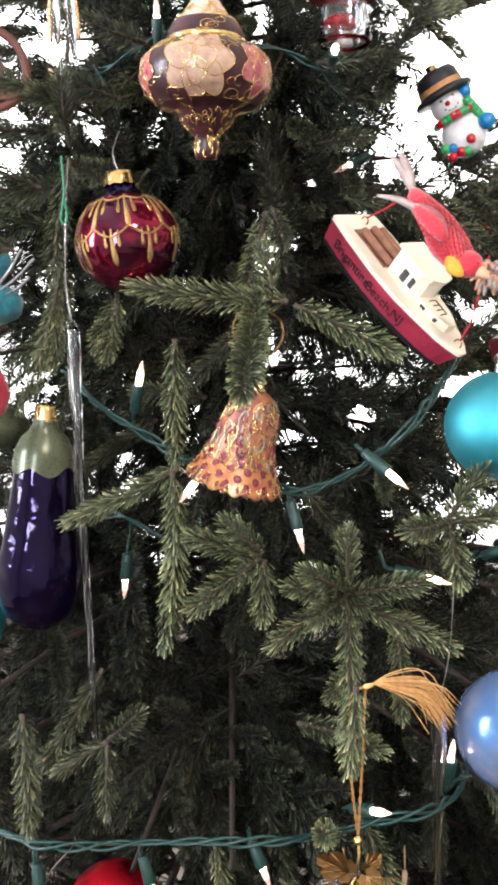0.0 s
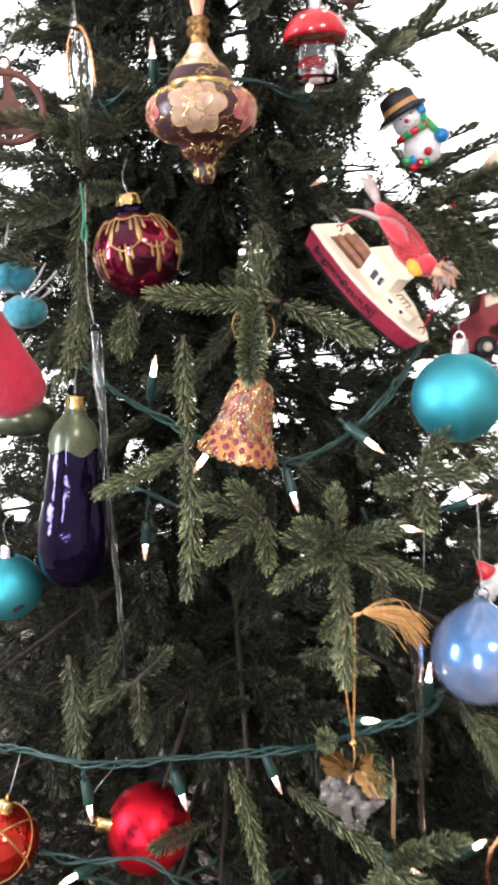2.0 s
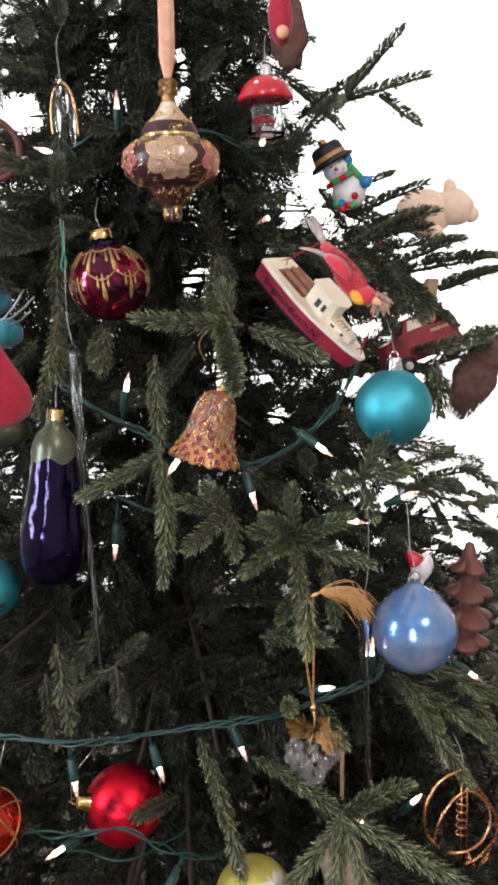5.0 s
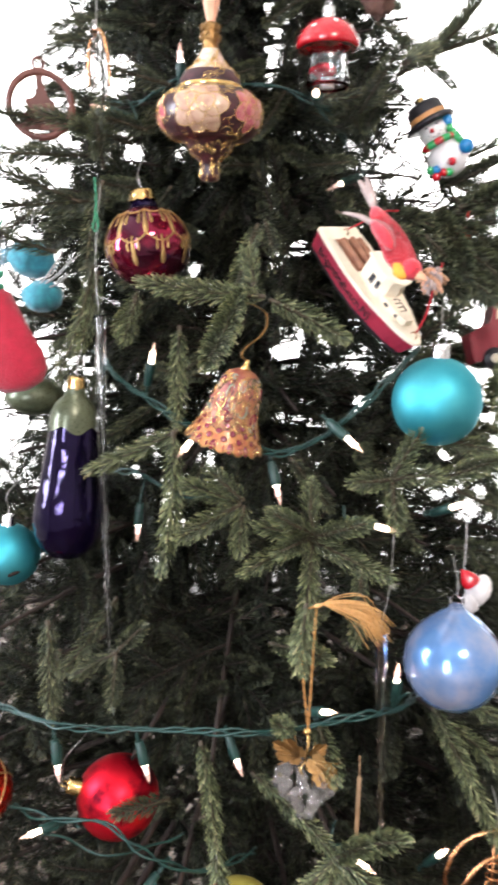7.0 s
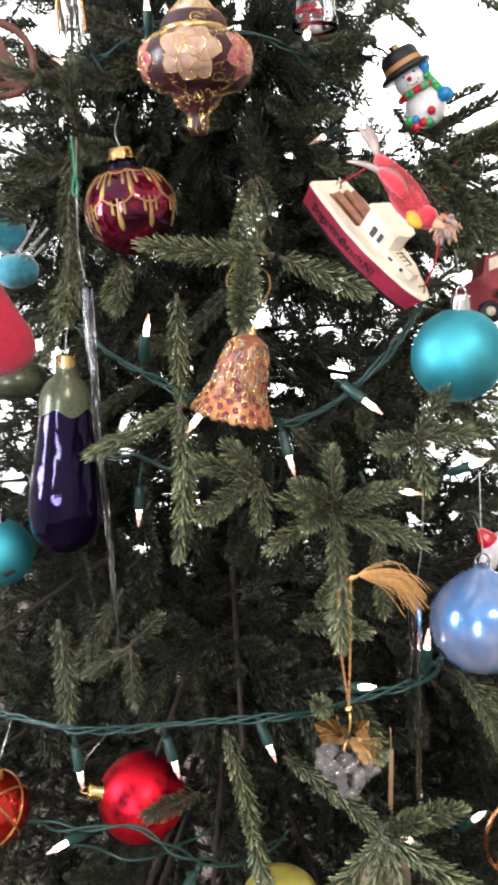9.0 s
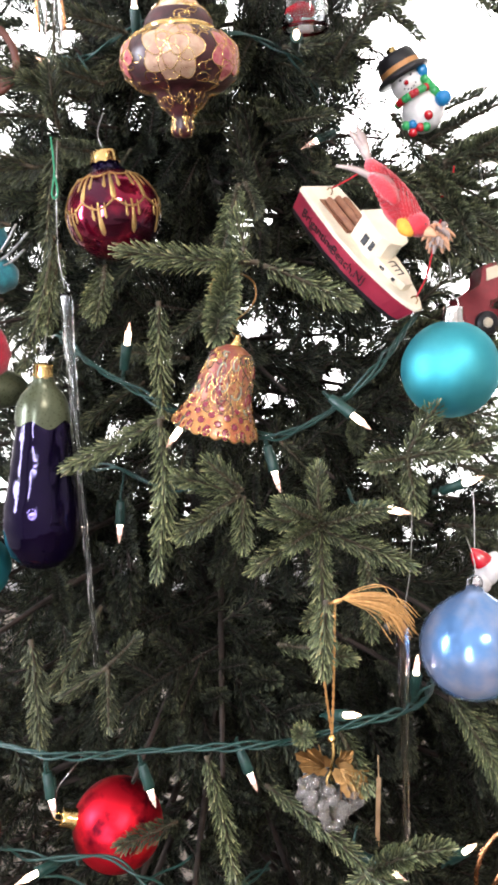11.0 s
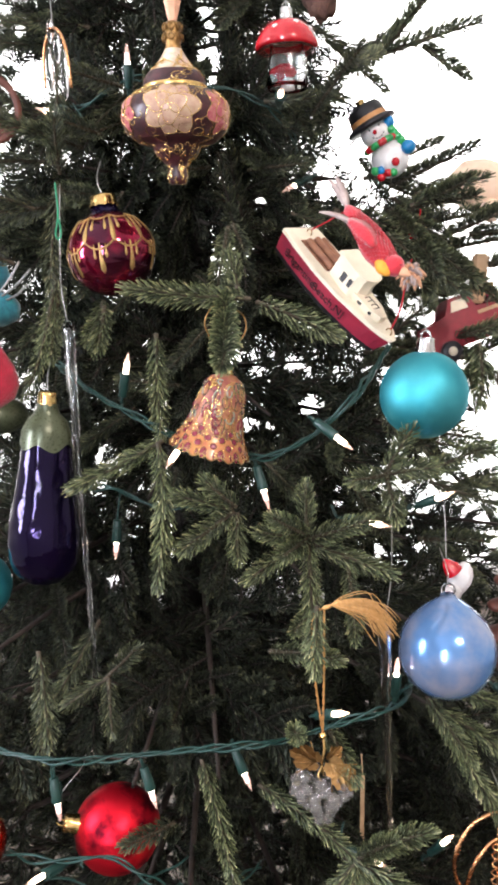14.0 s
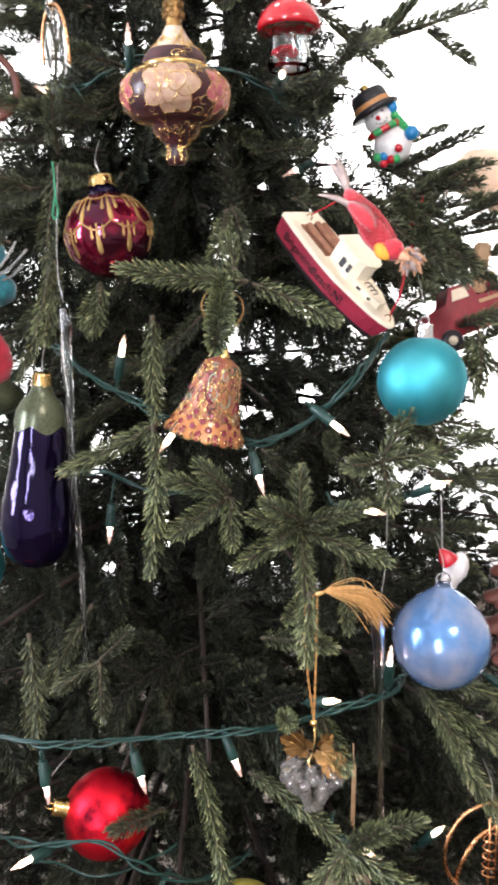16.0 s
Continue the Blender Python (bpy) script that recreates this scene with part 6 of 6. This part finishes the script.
block(bm, (0.014, 0.010, 0.046), pose(0.332, 0.745, 1.438, 0, 4, 0), 0, 0.002)
whole("wooden_tag_ornament", bm, WOOD_LIGHT, "plain pale wooden block ornament by the truck", "ornament")
ball("ball_ornament", "dark red glass ball ornament behind the truck", (0.353, 0.772, 1.407), 0.021, RED_MIRROR, (0, 0.1, 1), GOLD, 1.0, [(0.355, 0.765, 1.452), (0.353, 0.76, 1.465)])

# ---- plain figures near the edge of the tree ----
bm = bmesh.new()
blob(bm, (0.398, 0.945, 1.543), (0.040, 0.026, 0.031), 0, None, 28, 18, 0.10, 60)
blob(bm, (0.432, 0.935, 1.548), (0.027, 0.022, 0.024), 0, pose(0, 0, 0, 0, 24, 0), 24, 16, 0.08, 60)
blob(bm, (0.454, 0.930, 1.538), (0.010, 0.010, 0.011), 0, None, 16, 10, 0.05, 60)
blob(bm, (0.424, 0.928, 1.572), (0.009, 0.006, 0.011), 0, pose(0, 0, 0, 0, -20, 0), 16, 10)
blob(bm, (0.404, 0.925, 1.513), (0.012, 0.011, 0.014), 0, None, 16, 10, 0.08, 60)
tube(bm, [Vector((0.42, 0.945, 1.568)), Vector((0.415, 0.95, 1.60)), Vector((0.40, 0.93, 1.615))], 0.0006, 5)
whole("plush_ornament", bm, TAN, "tan plush toy ornament against the bright window", "ornament")
bm = bmesh.new()
blob(bm, (0.364, 0.700, 1.358), (0.023, 0.021, 0.030), 0, pose(0, 0, 0, 0, 25, 0), 24, 16, 0.18, 110)
blob(bm, (0.376, 0.695, 1.383), (0.020, 0.018, 0.019), 0, None, 20, 12, 0.15, 130)
lathe(bm, [(0.0125, 0.0), (0.0105, 0.008), (0.006, 0.020), (0.0, 0.032)], 16, 1, frame_to((0.97, -0.2, -0.04), (0.388, 0.690, 1.380)))
for k in range(900):
    a, h = k * 2.4, (k + 0.5) / 900
    n = Vector((math.cos(a) * math.sin(math.pi * h), math.sin(a) * math.sin(math.pi * h), math.cos(math.pi * h)))
    c = Vector((0.364 + 0.019 * n.x - 0.010 * n.z * -1, 0.700 + 0.019 * n.y, 1.360 + 0.031 * n.z))
    tube(bm, [c, c + n * 0.004 + Vector((-0.002, 0, -0.004)), c + n * 0.006 + Vector((-0.004, 0, -0.008))], 0.00045, 4, 0, 0.2)
for k in range(5):
    feather(bm, (0.374, 0.69, 1.394), (0.366 + 0.006 * k - 0.012, 0.692, 1.410 + 0.003 * (k % 2)), 0.0032, 0)
tube(bm, [Vector((0.372, 0.70, 1.388)), Vector((0.368, 0.71, 1.42)), Vector((0.36, 0.72, 1.43))], 0.0006, 5)
whole("feathered_ornament", bm, [BROWN_FUR, PEACH], "brown feathered ornament with an orange beak", "ornament")
bm = bmesh.new()
blob(bm, (0.176, 0.720, 1.705), (0.012, 0.011, 0.024), 0, None, 22, 14, 0.08, 90)
blob(bm, (0.186, 0.735, 1.695), (0.018, 0.016, 0.034), 1, None, 24, 16, 0.25, 140)
blob(bm, (0.176, 0.711, 1.690), (0.006, 0.005, 0.006), 2, None, 14, 10)
lathe(bm, [(0.0125, 0.0), (0.010, 0.010), (0.004, 0.026), (0.0, 0.034)], 18, 0, Matrix.Translation((0.176, 0.72, 1.722)))
tube(bm, [Vector((0.176, 0.72, 1.755)), Vector((0.174, 0.73, 1.79)), Vector((0.165, 0.75, 1.80))], 0.0006, 5)
whole("felt_figure_ornament", bm, [FELT_RED, BROWN_FUR, PEACH], "dark red felt figure ornament with brown fur", "ornament")

# ---- carved wooden tree ----
wm = Matrix.Translation((0.3300, 0.622, 1.100))
wtree = thing("wooden_tree_ornament", "tiered red-brown carved wooden tree ornament", "ornament", wm)
for zz, r, twist in ((0.004, 0.0205, 0.0), (0.030, 0.0265, 0.5), (0.056, 0.0235, 0.2), (0.082, 0.0175, 0.7)):
    bm = bmesh.new()
    loops = []
    for rr, dz, deep in ((0.30, 0.001, 0.3), (1.0, 0.0, 1.0), (1.04, 0.0022, 1.0), (0.98, 0.0042, 1.0), (0.62, 0.0085, 0.7), (0.36, 0.0150, 0.2)):
        loops.append([Vector((q * math.cos(a), q * math.sin(a), zz + dz)) for a, q in
                      ((2 * math.pi * i / 60 + twist, r * rr * (1 - deep * 0.55 * (1 - abs(math.cos(3 * math.pi * i / 60)) ** 0.6))) for i in range(60))])
    rings(bm, loops, 0, True, True, True)
    part("tier", bm, WOOD, wtree, "ring of flared carved lobes")
bm = bmesh.new()
lathe(bm, [(0.0, -0.004), (0.0085, -0.004), (0.0092, 0.0), (0.0088, 0.06), (0.0070, 0.098), (0.0045, 0.109), (0.0, 0.112)], 18)
part("post", bm, WOOD, wtree)
hanger(wtree, [(0.33, 0.622, 1.211), (0.328, 0.625, 1.232), (0.322, 0.635, 1.25)])

# ---- copper hoop ornament ----
hm = Matrix.Translation((0.2850, 0.522, 1.040)) @ Matrix.Scale(1.23, 4)
hoop = thing("copper_hoop_ornament", "looped copper wire ornament with a small twisted figure", "ornament", hm)
for nm, pts in (("hoop", [(0, 0, 0), (-0.018, 0, -0.010), (-0.029, -0.003, -0.030), (-0.026, -0.004, -0.050), (-0.010, -0.005, -0.064), (0.008, -0.005, -0.062), (0.020, -0.002, -0.050), (0.020, 0.002, -0.034), (0.008, 0.003, -0.022), (-0.006, 0.0, -0.024), (-0.018, -0.003, -0.040), (-0.022, -0.003, -0.056)]),
                ("hoop", [(0, 0, 0), (0.012, 0.003, -0.018), (0.026, 0.004, -0.042), (0.028, 0.004, -0.062), (0.016, 0.004, -0.078), (0.004, 0.002, -0.082)])):
    bm = bmesh.new()
    tube(bm, smooth_path(pts, 7), 0.0014, 8)
    part(nm, bm, COPPER, hoop, "bent copper wire")
bm = bmesh.new()
tube(bm, [Vector((0.0045 * math.cos(k * 0.9), 0.002 * math.sin(k * 0.9), -0.024 - k * 0.0009)) for k in range(36)], 0.0007, 5)
tube(bm, [Vector((-0.0006, 0, -0.002)), Vector((0.0, 0, -0.080))], 0.0009, 6)
tube(bm, [Vector((0.0036, 0, -0.004)), Vector((0.0042, 0, -0.078))], 0.0006, 6)
for k in range(14):
    a = k * 2.1
    tube(bm, [Vector((0.012, 0.0, -0.084)), Vector((0.012 + 0.010 * math.cos(a), 0.006 * math.sin(a), -0.072 - 0.002 * (k % 4)))], 0.0004, 4)
part("figure", bm, COPPER, hoop, "coiled copper wire figure")
hanger(hoop, [(0.285, 0.522, 1.040), (0.287, 0.53, 1.05), (0.285, 0.545, 1.06)])

# ---- carved wooden ring on the far edge ----
rm = pose(-0.088, 0.652, 1.583, 90, 0, 18)
wring = thing("wooden_ring_ornament", "red-brown fretwork wooden ring ornament", "ornament", rm)
bm = bmesh.new()
lathe(bm, [(0.0225, -0.002), (0.0275, -0.002), (0.0278, 0.0), (0.0275, 0.002), (0.0225, 0.002), (0.0222, 0.0), (0.0225, -0.002)], 40)
part("ring", bm, WOOD, wring)
bm = bmesh.new()
slab(bm, [(-0.018, -0.014), (0.017, -0.014), (0.014, -0.008), (0.010, -0.006), (0.012, 0.002), (0.006, 0.006), (0.004, 0.014), (-0.002, 0.015), (-0.004, 0.006), (-0.012, 0.004), (-0.010, -0.005), (-0.017, -0.008)], 0.003, Matrix.Translation((0, 0, -0.0015)))
block(bm, (0.036, 0.005, 0.004), Matrix.Translation((0, -0.017, 0)), 0, 0.0006)
block(bm, (0.006, 0.012, 0.003), Matrix.Translation((0, 0.019, 0)), 0, 0.0006)
part("fretwork", bm, WOOD, wring, "sawn wooden cut-out", False)
bm = bmesh.new()
tube(bm, [Vector((0.0045 * math.cos(a), 0.0315 + 0.0045 * math.sin(a), 0)) for a in np.linspace(0, 2 * math.pi, 15)], 0.0012, 6, caps=False)
part("eye", bm, WOOD, wring)
hanger(wring, [rm @ Vector((0, 0.036, 0)), (-0.08, 0.655, 1.635), (-0.07, 0.67, 1.645)])

# ---- copper and glass drop near the top ----
cm = pose(-0.018, 0.585, 1.600, 0, 0, -42)
cdrop = thing("wire_ornament", "copper wire loop ornament with clear glass drops", "ornament", cm)
bm = bmesh.new()
tube(bm, smooth_path([(-0.013, 0, -0.018), (-0.013, 0, 0.0), (-0.007, 0, 0.014), (0.002, 0, 0.018), (0.010, 0, 0.010), (0.014, 0, -0.006), (0.014, 0.001, -0.022)], 6), 0.0011, 7)
part("wire", bm, COPPER, cdrop)
for x, zt, ln in ((0.0, 0.024, 0.016), (-0.004, 0.008, 0.030), (0.012, 0.004, 0.034), (0.006, 0.014, 0.020)):
    bm = bmesh.new()
    blob(bm, (x, -0.002, zt - ln / 2), (0.0030, 0.0026, ln / 2), 0, None, 12, 10)
    part("glass_drop", bm, ICE, cdrop, "clear glass drop")
hanger(cdrop, [(-0.018, 0.585, 1.622), (-0.02, 0.60, 1.65), (-0.018, 0.63, 1.67)])

# ---- red felt stocking, teal bird, olive ball ----
km = pose(-0.096, 0.548, 1.438, 0, -8, 0)
sock = thing("stocking_ornament", "soft red felt mitten ornament tied with green ribbon", "ornament", km)
bm = bmesh.new()
loops = []
for zz, w, cx, d in ((0.0, 0.010, 0.0, 0.008), (-0.006, 0.016, 0.0, 0.010), (-0.018, 0.021, 0.0, 0.012), (-0.034, 0.025, 0.001, 0.014), (-0.050, 0.028, 0.003, 0.015), (-0.062, 0.027, 0.005, 0.014), (-0.072, 0.021, 0.006, 0.011), (-0.077, 0.010, 0.006, 0.006)):
    loops.append([Vector((cx + w * math.cos(a) * (1 + 0.05 * math.sin(3 * a + zz * 90)), d * math.sin(a), zz)) for a in (2 * math.pi * i / 28 for i in range(28))])
rings(bm, loops, 0, True, True, True)
part("bag", bm, FELT_RED, sock, "puckered red felt")
for k in range(6):
    bm = bmesh.new()
    a = k * 1.05
    feather(bm, (0, -0.002, 0.0), (0.016 * math.cos(a), -0.006, 0.010 + 0.012 * abs(math.sin(a))), 0.006, 0)
    part("bow_loop", bm, FELT_GREEN, sock, "green ribbon loop")
bm = bmesh.new()
tube(bm, [Vector((0.0105 * math.cos(a), 0.0085 * math.sin(a), 0.0)) for a in np.linspace(0, 2 * math.pi, 20)], 0.0022, 7, caps=False)
tube(bm, smooth_path([(0, 0, 0.002), (0.002, 0.01, 0.03), (0.006, 0.035, 0.05)], 4), 0.0012, 6)
part("ribbon", bm, FELT_GREEN, sock, "green ribbon tie")
bm = bmesh.new()
blob(bm, (-0.101, 0.646, 1.460), (0.021, 0.016, 0.0150), 0, pose(0, 0, 0, 0, 12, 0), 24, 14, 0.12, 160)
blob(bm, (-0.089, 0.634, 1.430), (0.0175, 0.013, 0.0130), 0, None, 20, 12, 0.12, 160)
for k in range(5):
    feather(bm, (-0.115, 0.645, 1.464), (-0.145, 0.640, 1.458 + 0.006 * (k - 2)), 0.005, 0)
for dx, dz in ((0.026, 0.014), (0.034, 0.008), (0.030, -0.004)):
    tube(bm, smooth_path([(-0.094, 0.630, 1.434), (-0.092 + dx * 0.6, 0.626, 1.442 + dz * 0.7), (-0.092 + dx, 0.624, 1.452 + dz)], 4), 0.0009, 6, 1)
tube(bm, [Vector((-0.105, 0.648, 1.473)), Vector((-0.10, 0.655, 1.50)), Vector((-0.09, 0.665, 1.51))], 0.0006, 5, 1)
whole("feathered_ornament", bm, [TEAL_FEATHER, STEEL], "teal feathered ornament with bare twigs", "ornament")
ball("ball_ornament", "dull olive glass ball ornament below the red mitten", (-0.098, 0.628, 1.346), 0.0255, CALYX, (0, 0.1, 1), GOLD, 0.62, [(-0.098, 0.63, 1.375), (-0.09, 0.64, 1.39)])

# ---- small things low on the tree ----
bm = bmesh.new()
block(bm, (0.0032, 0.0022, 0.060), pose(0.1825, 0.546, 1.029, 0, 1, 0), 0, 0.0005)
tube(bm, [Vector((0.183, 0.546, 1.058)), Vector((0.183, 0.55, 1.075))], 0.0005, 5)
whole("wooden_stick_ornament", bm, WOOD_LIGHT, "thin pale wooden stick hanging among needles", "ornament")
bm = bmesh.new()
for sx in (-1, 1):
    blob(bm, (0.170 + sx * 0.0085, 0.497, 0.978), (0.0095, 0.010, 0.024), 0, pose(0, 0, 0, 0, sx * 8, 0), 22, 16, 0.12, 120)
tube(bm, [Vector((0.170, 0.497, 0.998)), Vector((0.172, 0.49, 1.02)), Vector((0.168, 0.475, 1.046))], 0.0006, 5)
whole("walnut_ornament", bm, SHELL, "grey-brown split nut shell ornament", "ornament")
bm = bmesh.new()
blob(bm, (0.276, 0.605, 1.195), (0.0095, 0.0085, 0.0150), 1, pose(0, 0, 0, 0, 24, 0), 22, 14, 0.16, 220)
blob(bm, (0.270, 0.601, 1.186), (0.0070, 0.0060, 0.0090), 1, None, 18, 10, 0.16, 220)
lathe(bm, [(0.0078, 0.0), (0.0072, 0.004), (0.0042, 0.010), (0.0, 0.015)], 18, 0, pose(0.2705, 0.603, 1.203, 0, -38, 0))
tube(bm, [Vector((0.264, 0.604, 1.214)), Vector((0.266, 0.615, 1.24)), Vector((0.266, 0.62, 1.255))], 0.0003, 5, 1)
whole("felt_hat_ornament", bm, [RED, WHITE], "tiny white woolly figure ornament with a red pointed hat", "ornament")
bm = bmesh.new()
blob(bm, (0.262, 0.700, 1.478), (0.0080, 0.0060, 0.0055), 0, None, 16, 10)
blob(bm, (0.270, 0.697, 1.482), (0.0035, 0.0035, 0.0035), 1, None, 12, 8)
tube(bm, [Vector((0.264, 0.70, 1.483)), Vector((0.266, 0.705, 1.50))], 0.0005, 5)
whole("tiny_ornament", bm, [RED, GOLD], "tiny red and gold glass ornament", "ornament")
bm = bmesh.new()
tube(bm, smooth_path([(-0.0285, 0.600, 1.520), (-0.0275, 0.597, 1.500), (-0.029, 0.596, 1.490), (-0.0305, 0.596, 1.483), (-0.0285, 0.596, 1.480), (-0.0265, 0.596, 1.484), (-0.0275, 0.597, 1.495)], 5), 0.0007, 6)
whole("ribbon_loop", bm, FELT_GREEN, "thin green string loop on a twig", "string")
